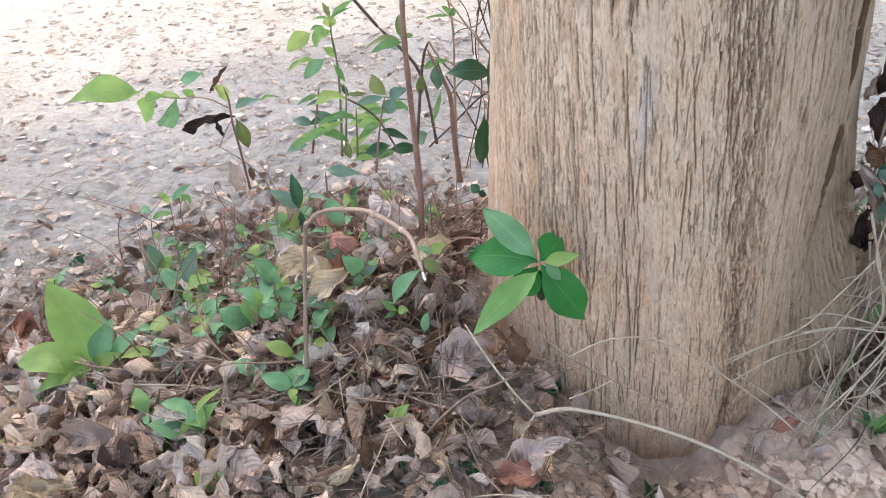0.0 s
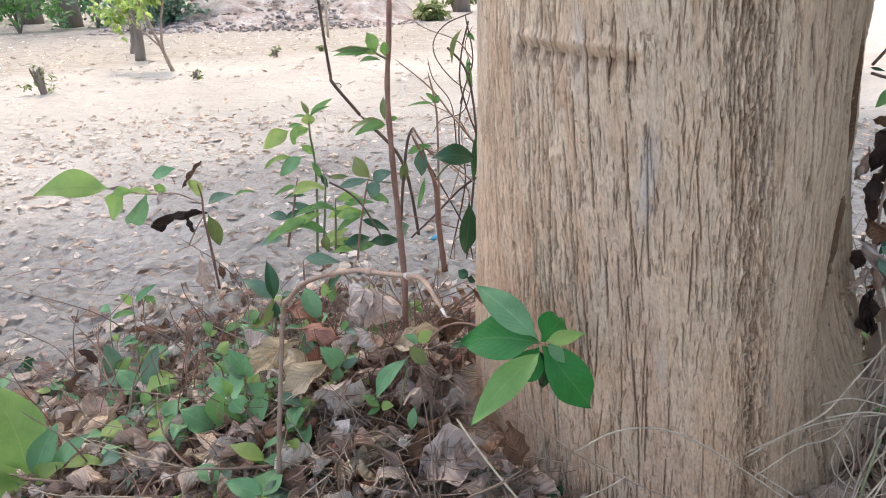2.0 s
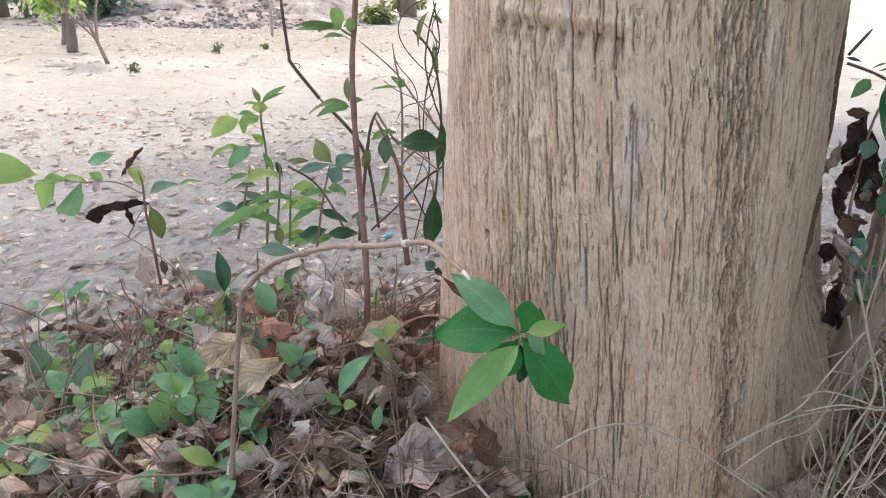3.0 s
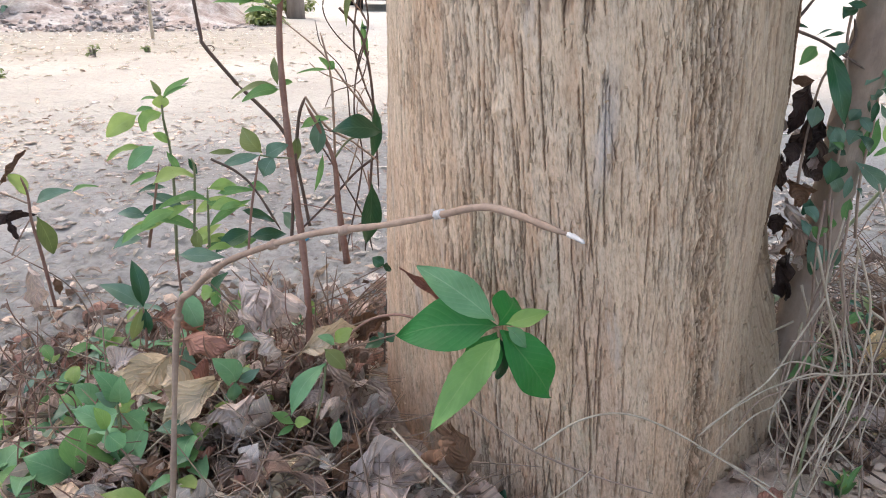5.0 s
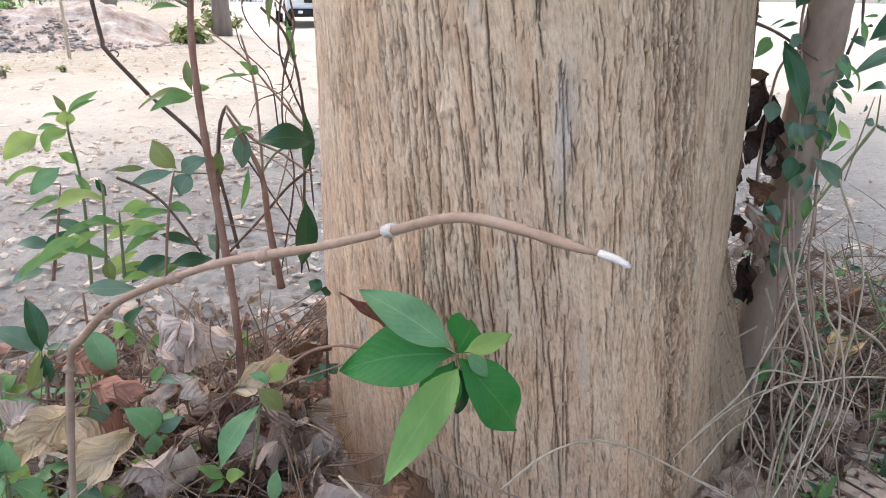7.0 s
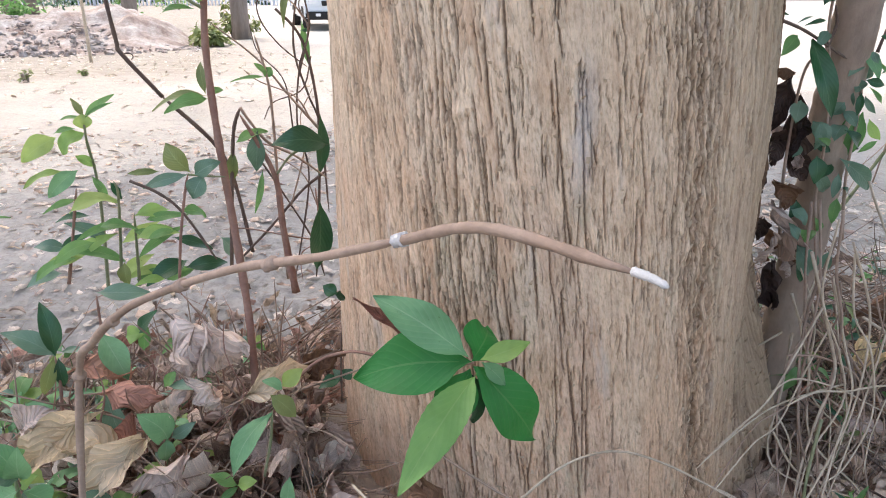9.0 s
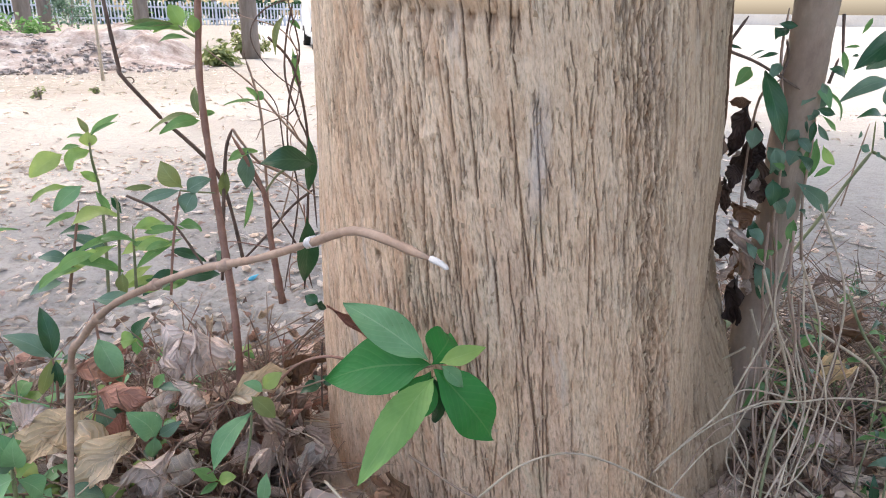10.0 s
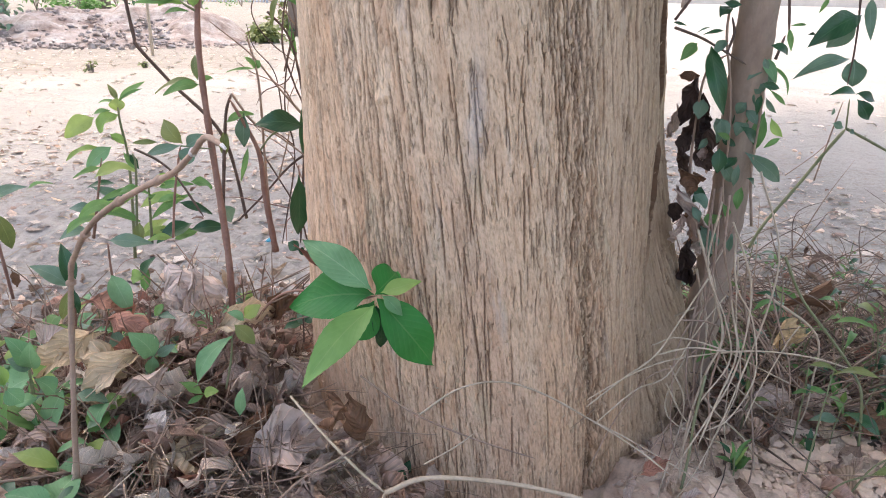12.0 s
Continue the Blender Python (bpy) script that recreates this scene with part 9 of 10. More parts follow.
leaf(p, (0.083, 0.500, -0.009), (0.127, 0.500, 0.042), 0.045, DRY["grey"], (-0.05, -0.35, 0.87), 0.25, 0.15, curl=0.2, name='blade', shape=0.7, crumple=0.07)
tube("stalk", [(0.085, 0.500, -0.006), (0.071, 0.500, -0.027)], 0.0009, 0.0006, TWIG, p)

p = thing("dry_leaf", (-0.674, 0.900, -0.069), "rust-brown dry leaf on the dirt", "dry leaf")
leaf(p, (-0.673, 0.900, -0.064), (-0.679, 0.900, -0.127), 0.050, DRY["red"], (0.31, -0.36, 0.73), 0.25, 0.20, curl=0.3, name='blade', shape=0.7, crumple=0.07)
tube("stalk", [(-0.673, 0.900, -0.068), (-0.671, 0.900, -0.050)], 0.0009, 0.0006, TWIG, p)

p = thing("dry_leaf", (-0.622, 0.750, -0.039), "dull red dry leaf in the litter", "dry leaf")
leaf(p, (-0.625, 0.750, -0.038), (-0.580, 0.750, -0.050), 0.054, DRY["red"], (0.32, -0.34, 0.74), 0.25, 0.20, curl=0.2, name='blade', shape=0.7, crumple=0.07)
tube("stalk", [(-0.622, 0.750, -0.039), (-0.642, 0.750, -0.037)], 0.0009, 0.0006, TWIG, p)

p = thing("dry_leaf", (-0.332, 0.600, 0.032), "pale whitish dry leaf", "dry leaf")
leaf(p, (-0.333, 0.600, 0.036), (-0.323, 0.600, -0.017), 0.039, DRY["grey"], (0.24, -0.35, 0.80), 0.25, 0.20, curl=0.25, name='blade', shape=0.7, crumple=0.07)
tube("stalk", [(-0.332, 0.600, 0.032), (-0.336, 0.600, 0.050)], 0.0009, 0.0006, TWIG, p)

p = thing("dry_leaf", (-0.368, 0.420, 0.072), "pale bluish-white dry leaf", "dry leaf")
leaf(p, (-0.371, 0.420, 0.071), (-0.328, 0.420, 0.086), 0.030, DRY["grey"], (0.30, -0.28, 0.81), 0.25, 0.10, curl=0.15, name='blade', shape=0.7, crumple=0.07)
tube("stalk", [(-0.368, 0.420, 0.072), (-0.388, 0.420, 0.061)], 0.0009, 0.0006, TWIG, p)

p = thing("dry_leaf", (-0.364, 0.420, 0.040), "ochre dry leaf in the litter", "dry leaf")
leaf(p, (-0.368, 0.420, 0.036), (-0.322, 0.420, 0.085), 0.027, DRY["straw"], (0.30, -0.28, 0.82), 0.25, 0.10, curl=0.15, name='blade', shape=0.7, crumple=0.07)
tube("stalk", [(-0.366, 0.420, 0.039), (-0.380, 0.420, 0.019)], 0.0009, 0.0006, TWIG, p)

p = thing("dry_leaf", (-0.311, 0.460, 0.006), "dark bluish dry leaf", "dry leaf")
leaf(p, (-0.314, 0.460, 0.002), (-0.283, 0.460, 0.048), 0.030, DRY["black"], (0.25, -0.30, 0.84), 0.25, 0.20, curl=0.2, name='blade', shape=0.7, crumple=0.07)
tube("stalk", [(-0.312, 0.460, 0.005), (-0.324, 0.460, -0.017)], 0.0009, 0.0006, TWIG, p)

p = thing("dry_leaf", (0.081, 0.510, 0.033), "small yellow dry leaf", "dry leaf")
leaf(p, (0.080, 0.510, 0.031), (0.092, 0.510, 0.056), 0.018, DRY["straw"], (-0.03, -0.37, 0.86), 0.25, 0.10, curl=0.1, name='blade', shape=0.7, crumple=0.07)
tube("stalk", [(0.082, 0.510, 0.034), (0.072, 0.510, 0.011)], 0.0009, 0.0006, TWIG, p)

p = thing("dry_leaf", (-0.268, 0.620, 0.023), "brown-grey dry leaf in the litter", "dry leaf")
leaf(p, (-0.266, 0.620, 0.021), (-0.299, 0.620, 0.051), 0.053, DRY["grey"], (0.22, -0.37, 0.79), 0.25, 0.20, curl=0.2, name='blade', shape=0.7, crumple=0.07)
tube("stalk", [(-0.269, 0.620, 0.023), (-0.253, 0.620, 0.005)], 0.0009, 0.0006, TWIG, p)

p = thing("dry_leaf", (-0.241, 0.560, 0.013), "grey folded dry leaf", "dry leaf")
leaf(p, (-0.243, 0.560, 0.008), (-0.213, 0.560, 0.060), 0.033, DRY["grey"], (0.20, -0.36, 0.82), 0.25, 0.20, curl=0.3, name='blade', shape=0.7, crumple=0.07)
tube("stalk", [(-0.241, 0.560, 0.011), (-0.252, 0.560, -0.012)], 0.0009, 0.0006, TWIG, p)

p = thing("dry_leaf", (-0.117, 0.680, 0.044), "purplish grey dry leaf", "dry leaf")
leaf(p, (-0.119, 0.680, 0.040), (-0.086, 0.680, 0.086), 0.036, DRY["grey"], (0.10, -0.43, 0.78), 0.25, 0.20, curl=0.3, name='blade', shape=0.7, crumple=0.07)
tube("stalk", [(-0.117, 0.680, 0.043), (-0.129, 0.680, 0.021)], 0.0009, 0.0006, TWIG, p)

p = thing("dry_leaf", (0.595, 0.660, -0.052), "yellow-brown dry leaf among the vines", "dry leaf")
leaf(p, (0.591, 0.660, -0.054), (0.636, 0.660, -0.026), 0.046, DRY["straw"], (-0.34, -0.34, 0.72), 0.25, 0.20, curl=0.2, name='blade', shape=0.7, crumple=0.07)
tube("stalk", [(0.594, 0.660, -0.052), (0.576, 0.660, -0.068)], 0.0009, 0.0006, TWIG, p)

p = thing("dry_leaf", (0.339, 0.540, 0.018), "rust-red dry leaf on the soil", "dry leaf")
leaf(p, (0.336, 0.540, 0.017), (0.362, 0.540, 0.025), 0.021, DRY["red"], (-0.25, -0.37, 0.78), 0.25, 0.20, curl=0.2, name='blade', shape=0.7, crumple=0.07)
tube("stalk", [(0.339, 0.540, 0.018), (0.319, 0.540, 0.008)], 0.0009, 0.0006, TWIG, p)

p = thing("dry_leaf", (0.614, 0.720, 0.017), "ochre dry leaf caught in the twigs", "dry leaf")
leaf(p, (0.610, 0.720, 0.015), (0.653, 0.720, 0.040), 0.048, DRY["straw"], (-0.34, -0.36, 0.68), 0.25, 0.20, curl=0.25, name='blade', shape=0.7, crumple=0.07)
tube("stalk", [(0.613, 0.720, 0.017), (0.594, 0.720, 0.002)], 0.0009, 0.0006, TWIG, p)

p = thing("dry_leaf", (0.644, 0.620, -0.026), "brown dry leaf at the edge of the tangle", "dry leaf")
leaf(p, (0.638, 0.620, -0.026), (0.712, 0.620, -0.027), 0.044, DRY["brown"], (-0.37, -0.31, 0.71), 0.25, 0.20, curl=0.2, name='blade', shape=0.7, crumple=0.07)
tube("stalk", [(0.642, 0.620, -0.026), (0.620, 0.620, -0.030)], 0.0009, 0.0006, TWIG, p)

p = thing("dry_leaf", (0.542, 0.660, -0.002), "dark grey dry leaf under the vines", "dry leaf")
leaf(p, (0.537, 0.660, -0.000), (0.596, 0.660, -0.021), 0.041, DRY["grey"], (-0.32, -0.35, 0.72), 0.25, 0.20, curl=0.2, name='blade', shape=0.7, crumple=0.07)
tube("stalk", [(0.540, 0.660, -0.001), (0.520, 0.660, 0.002)], 0.0009, 0.0006, TWIG, p)

p = thing("dry_leaf", (0.697, 0.800, 0.035), "brown dry leaf under the twigs", "dry leaf")
leaf(p, (0.692, 0.800, 0.037), (0.754, 0.800, 0.011), 0.043, DRY["brown"], (-0.35, -0.37, 0.66), 0.25, 0.20, curl=0.2, name='blade', shape=0.7, crumple=0.07)
tube("stalk", [(0.695, 0.800, 0.036), (0.675, 0.800, 0.040)], 0.0009, 0.0006, TWIG, p)


# ---- leaf litter, twigs and soil ----
def lobed(seed, nv=11, nu=6):
    """A dry leaf in its own axes: curled, crumpled, torn or rolled in its own way."""
    g = np.random.RandomState(seed)
    kind = seed % 5
    curl = (0.12, 0.25, 0.4, 0.18, 0.3)[kind] * g.uniform(0.7, 1.4)
    width = (0.62, 0.5, 0.42, 0.8, 0.55)[kind] * g.uniform(0.8, 1.2)
    v, f, uv = blade_data((-0.5, 0, 0), (0.5, 0, 0), width, (0, 0, 1), g.uniform(-0.2, 0.6), g.uniform(-0.15, 0.35), 0.14, (0.75, 0.9, 0.85, 0.65, 0.8)[kind], nv, nu, seed, 0.10 if kind == 3 else 0.0, curl)
    a = g.uniform(0, 6, 6)
    v[:, 2] += 0.07 * np.sin(v[:, 0] * 8 + a[0]) * np.cos(v[:, 1] * 11 + a[1]) + 0.035 * np.sin(v[:, 0] * 19 + v[:, 1] * 14 + a[2])
    v[:, 1] += 0.12 * g.uniform(-1, 1) * (v[:, 0] + 0.5) ** 2 + 0.03 * np.sin(v[:, 0] * 23 + a[3])
    v[:, 0] += 0.04 * np.sin(v[:, 1] * 21 + a[4])
    v[:, 2] -= v[:, 2].min()
    return v, f, uv


SHAPES = [lobed(s) for s in range(20)]
SCRAPS = [lobed(s + 40, 6, 4) for s in range(20)]


def trunk_free(x, y, gap=0.195):
    return math.hypot((x - TX) / 1.12, y - TY) > gap


def litter_leaves():
    g = random.Random(31)
    shared = {}
    for k, (v, f, uv) in enumerate(SHAPES):
        for m in ("litter", "pale", "grey", "brown")[: 3 if k % 3 else 4]:
            shared[(k, m)] = mesh_of("dry_leaf", v, f, DRY[m], uv)
    keys = sorted(shared)
    done = 0
    while done < 300:
        x, y = g.gauss(-0.22, 0.27), g.gauss(0.56, 0.17)
        if not (-0.85 < x < 0.16 and 0.27 < y < 1.0 and trunk_free(x, y)):
            continue
        key = keys[g.randrange(len(keys))]
        size = g.uniform(0.026, 0.062)
        ob = new("dry_leaf", shared[key])
        tilt = g.gauss(0, 0.75), g.gauss(0, 0.75)
        ob.matrix_world = Matrix.LocRotScale((x, y, float(gz(x, y)) - 0.004 + g.uniform(0, 0.032)), Euler((tilt[0], tilt[1], g.uniform(0, 6.283))), (size, size, size))
        tagged(ob, "curled brown-grey dry leaf lying in the litter bank", "dry leaf", "dry leaves of the litter bank")
        done += 1
    for count, place, lo, hi, name, label, tip in (
        (900, lambda: (g.gauss(-0.30, 0.26), g.gauss(0.54, 0.16)), 0.024, 0.056, "litter_top", "broad buff and pinkish dry leaves heaped on the litter bank", 0.6),
        (1300, lambda: (g.gauss(-0.25, 0.30), g.gauss(0.58, 0.20)), 0.016, 0.052, "litter_under", "small broken dry leaves under the litter bank", 0.55),
        (1500, lambda: (g.gauss(-0.38, 0.36), g.gauss(0.56, 0.22)), 0.010, 0.040, "litter_field_edge", "small pale dry leaf scraps spread over the litter bank", 0.5),
        (6000, lambda: (g.uniform(-1.7, 1.5), 0.66 + 2.1 * g.random() ** 1.7), 0.005, 0.042, "field_litter", "scattered pale dry leaves and chips on the trampled dirt", 0.16),
        (4200, lambda: (g.uniform(-1.4, 1.5), 0.78 + 2.2 * g.random() ** 1.6), 0.005, 0.034, "field_scraps", "brown and buff broken leaves strewn over the dirt", 0.22),
        (1700, lambda: (g.uniform(-7, 3.5), 2.2 + 7 * g.random() ** 1.6), 0.015, 0.055, "yard_litter", "scattered dry leaves across the open yard", 0.12),
        (1500, lambda: (g.uniform(-7, 0.6), 3.6 + 5 * g.random() ** 1.3), 0.02, 0.06, "open_litter", "brown fallen leaves thick on the far ground", 0.15),
        (1100, lambda: (0.44 + abs(g.gauss(0.1, 0.4)), 0.5 + abs(g.gauss(0.12, 0.24))), 0.012, 0.055, "tangle_litter", "dry leaves under the twigs beside the trunk", 0.45),
        (1300, lambda: (g.gauss(-0.14, 0.18), g.gauss(0.93, 0.13)), 0.014, 0.05, "litter_behind", "small dark and pale dry leaves behind the mound", 0.7),
        (420, lambda: (g.gauss(-0.08, 0.10), g.gauss(0.74, 0.09)), 0.022, 0.05, "mound_top", "curled brown and buff dry leaves heaped on the mound", 0.9),
    ):
        blades, xy = [], []
        while len(xy) < count:
            x, y = place()
            if math.hypot((x + 0.06) / 0.16, (y - 0.75) / 0.16) < 1 and "mound" not in name and g.random() < 0.7:
                continue  # the mound shows dark gaps between its larger leaves
            if "tangle" in name and x < 0.66 and y < 0.62 and g.random() < 0.85:
                continue  # bare soil before the young tree
            if "top" in name and "mound" not in name and x > -0.12 and g.random() < 0.6:
                continue
            if y > 0.22 and trunk_free(x, y):
                xy.append((x, y))
        heights = gz([q[0] for q in xy], [q[1] for q in xy])
        for (x, y), z in zip(xy, heights):
            v, f, uv = SCRAPS[g.randrange(len(SCRAPS))]
            s = lo + (hi - lo) * g.random() ** 2
            rot = np.array(Euler((g.gauss(0, tip), g.gauss(0, tip), g.uniform(0, 6.283))).to_matrix())
            flat = np.array((1, 1, 0.32 if "field" in name or "yard" in name or "open" in name else 1.0))
            blades.append(((v * s * flat) @ rot.T + np.array((x, y, z + (g.uniform(0.002, 0.03) if "top" in name else 0.001))), f, uv))
        ob = joined(name, blades, DRY["mixed" if "mound" in name or "behind" in name or "tangle" in name else "pale" if "field_l" in name or "field_e" in name or "yard" in name or "open" in name else "litter"])
        tagged(ob, label, "leaf litter", kind="stuff")


def mound_leaves():
    """Larger leaves heaped on the mound beside the trunk."""
    g = random.Random(71)
    for k in range(34):
        x, y = g.gauss(-0.09, 0.09), g.gauss(0.70, 0.07)
        if not trunk_free(x, y, 0.2):
            continue
        v, f, uv = SHAPES[k % len(SHAPES)]
        size = g.uniform(0.04, 0.075)
        rot = Euler((g.gauss(0, 0.7), g.gauss(0, 0.7), g.uniform(0, 6.283))).to_matrix()
        w = (v * size) @ np.array(rot).T
        kind = ("grey", "brown", "red", "grey", "straw", "brown", "red")[k % 7]
        o = (x, y, float(gz(x, y)) + g.uniform(-0.01, 0.02))
        p = thing("dry_leaf", o, {"grey": "large crumpled grey-brown dry leaf on the mound", "litter": "large curled brown dry leaf on the mound", "red": "large reddish-brown dry leaf on the mound", "straw": "large straw-coloured dry leaf on the mound", "brown": "large dark brown dry leaf on the mound", "pale": "large pale buff dry leaf on the mound"}[kind], "dry leaf", "large dry leaves on the mound")
        part("blade", mesh_of("blade", w + np.array(o), f, DRY[kind], uv), p)
        e = w[3] + np.array(o)
        tube("stalk", [tuple(e), tuple(e + (e - np.array(o)) * 0.35 + np.array((0, 0, -0.004)))], 0.0009, 0.0006, TWIG, p)


def litter_twigs():
    g = random.Random(41)

    def crooked(length):
        p, a, out = np.zeros(3), g.uniform(0, 6.28), []
        e = g.gauss(0.1, 0.25)
        for k in range(5):
            out.append(tuple(p))
            a += g.gauss(0, 0.22)
            e += g.gauss(0, 0.12)
            p = p + np.array((math.cos(a) * math.cos(e), math.sin(a) * math.cos(e), math.sin(e))) * length / 4
        return out

    shared = []
    for k in range(14):
        v, f = tube_data(crooked(0.12), 0.0009 + 0.0007 * (k % 4 == 0), 0.0005, 5, 12, 0.2, k)
        shared.append(mesh_of("dry_twig", v, f, (TWIG, STEM_TAN, STEM_RED, STEM_PALE)[k % 4]))
    n = 0
    while n < 240:
        x, y = g.gauss(-0.14, 0.22), g.gauss(0.60, 0.16)
        if not (0.3 < y < 1.0 and x < 0.03 and trunk_free(x, y, 0.2)):
            continue
        ob = new("dry_twig", shared[g.randrange(len(shared))])
        s = g.uniform(0.5, 1.3)
        ob.matrix_world = Matrix.LocRotScale((x, y, float(gz(x, y)) + g.uniform(0.002, 0.03)), Euler((g.gauss(0, 0.15), g.gauss(0, 0.15), g.uniform(0, 6.283))), (s, s, 1.0 * s))
        tagged(ob, "thin crooked dry twig lying on the litter", "twig", "dry twigs on the litter bank")
        n += 1
    # standing dry stalks behind the bank
    lines = []
    for k in range(80):
        x, y = g.gauss(-0.28, 0.10), g.gauss(0.95, 0.10)
        h = g.uniform(0.03, 0.12)
        z = float(gz(x, y)) - 0.01
        dx, dy = g.gauss(0, 0.05), g.gauss(0, 0.04)
        lines.append(([(x, y, z), (x + dx * 0.4, y + dy * 0.5, z + h * 0.6), (x + dx, y + dy, z + h)], 0.0011, 0.0006))
    for k in range(170):
        x, y = (g.gauss(0.0, 0.07), g.gauss(0.86, 0.07)) if k % 2 else (g.gauss(-0.16, 0.16), g.gauss(0.82, 0.10))
        h = g.uniform(0.03, 0.15)
        z = float(gz(x, y)) - 0.01
        dx, dy = g.gauss(0, 0.08), g.gauss(0, 0.06)
        if trunk_free(x, y, 0.2):
            lines.append(([(x, y, z), (x + dx * 0.3, y + dy * 0.5, z + h * 0.6), (x + dx, y + dy, z + h)], 0.0012, 0.0007))
    red = []
    for k in range(80):
        x, y = g.gauss(-0.13, 0.13), g.gauss(0.80, 0.07)
        h, dx, dy = g.uniform(0.05, 0.15), g.gauss(0, 0.035), g.gauss(0, 0.03)
        z = float(gz(x, y)) - 0.01
        if trunk_free(x, y, 0.2):
            red.append(([(x, y, z), (x + dx * 0.2, y + dy * 0.3, z + h * 0.5), (x + dx * 0.7 + g.gauss(0, 0.006), y + dy * 0.7, z + h * 0.8), (x + dx, y + dy, z + h)], g.uniform(0.0006, 0.0012), 0.0005))
    tagged(new("brown_stalks", tubes_mesh("brown_stalks", red, STEM_RED)), "upright reddish brown dead stalks on the mound", "dry stalks", kind="stuff")
    tagged(new("dry_stalks", tubes_mesh("dry_stalks", lines, TWIG)), "thin dry stalks standing out of the litter", "dry stalks", kind="stuff")
    # the low tangle on the far side
    lines = []
    for k in range(900):
        x, y = 0.5 + abs(g.gauss(0.16, 0.34)), 0.63 + abs(g.gauss(0.08, 0.22))
        z = float(gz(x, y))
        a, l = g.uniform(0, 6.28), g.uniform(0.08, 0.26)
        e = abs(g.gauss(0.45, 0.5))
        p0 = np.array((x, y, z - 0.005))
        p1 = p0 + np.array((math.cos(a), math.sin(a), math.sin(e))) * l * 0.5
        p2 = p1 + np.array((math.cos(a + g.gauss(0, 0.5)), math.sin(a + g.gauss(0, 0.5)), g.gauss(0.1, 0.4))) * l * 0.5
        lines.append(([tuple(p0), tuple(p1), tuple(p2)], g.uniform(0.0006, 0.0017), 0.0004))
    tagged(new("dark_tangle", tubes_mesh("dark_tangle", lines[600:], STEM_DARK)), "dark brown twigs mixed into the low tangle", "twigs", kind="stuff")
    tagged(new("twig_tangle", tubes_mesh("twig_tangle", lines[:600], TWIG)), "low tangle of thin brown twigs beside the young tree", "twigs", kind="stuff")
    lines = []
    for k in range(1300):
        x, y = g.gauss(-0.11, 0.20), g.gauss(0.64, 0.18)
        if y < 0.25 or not trunk_free(x, y):
            continue
        z = float(gz(x, y)) + g.uniform(0, 0.02)
        a, l = g.uniform(0, 6.28), g.uniform(0.03, 0.11)
        lines.append(([(x, y, z), (x + math.cos(a) * l * 0.5, y + math.sin(a) * l * 0.5, z + g.uniform(0, 0.02)), (x + math.cos(a) * l, y + math.sin(a) * l, z + g.uniform(-0.005, 0.02))], g.uniform(0.0003, 0.0009), 0.0003))
    tagged(new("fine_twigs", tubes_mesh("fine_twigs", lines, TWIG, 4)), "fine dry stalks and straws mixed into the litter", "twigs", kind="stuff")
    heap = []
    for k in range(330):
        x, y = g.gauss(-0.07, 0.08), g.gauss(0.625, 0.055)
        if not trunk_free(x, y, 0.2):
            continue
        z, a, e, l = float(gz(x, y)) + g.uniform(0.004, 0.035), g.uniform(0, 6.28), g.gauss(0.15, 0.35), g.uniform(0.035, 0.12)
        p, line = np.array((x, y, z)), []
        for j in range(3):
            line.append(tuple(p))
            p = p + np.array((math.cos(a) * math.cos(e), math.sin(a) * math.cos(e), math.sin(e))) * l / 2
            a, e = a + g.gauss(0, 0.15), e + g.gauss(0, 0.15)
        if trunk_free(p[0], p[1], 0.2):
            heap.append((line, g.uniform(0.0005, 0.0013), 0.0004))
    tagged(new("twig_heap", tubes_mesh("twig_heap", heap, TWIG)), "crossed brown dry twigs heaped before the mound", "twigs", kind="stuff")
    lines, dark_lines = [], []
    for k in range(420):
        x, y = (g.uniform(-0.75, 0.0), g.gauss(0.62, 0.17)) if k % 3 else (g.uniform(-0.9, -0.05), g.uniform(0.8, 1.35))
        l = g.uniform(0.03, 0.12)
        if y < 0.3 or not trunk_free(x, y, 0.2):
            continue
        z, a, e = float(gz(x, y)) + g.uniform(0.004, 0.03), g.uniform(0, 6.28), g.gauss(0.05, 0.2)
        p, line = np.array((x, y, z)), []
        for j in range(4):
            line.append(tuple(p))
            a, e = a + g.gauss(0, 0.12), e + g.gauss(-0.02, 0.1)
            p = p + np.array((math.cos(a), math.sin(a), math.sin(e))) * l / 3
        if trunk_free(p[0], p[1], 0.2):
            (dark_lines if k % 2 else lines).append((line, g.uniform(0.0004, 0.0010), 0.0004))
    tagged(new("pale_straws", tubes_mesh("pale_straws", lines, STEM_PALE, 4)), "pale thin straws lying across the litter", "straws", kind="stuff")
    tagged(new("brown_twigs", tubes_mesh("brown_twigs", dark_lines, STEM_RED, 4)), "reddish brown thin twigs lying across the litter", "twigs", kind="stuff")


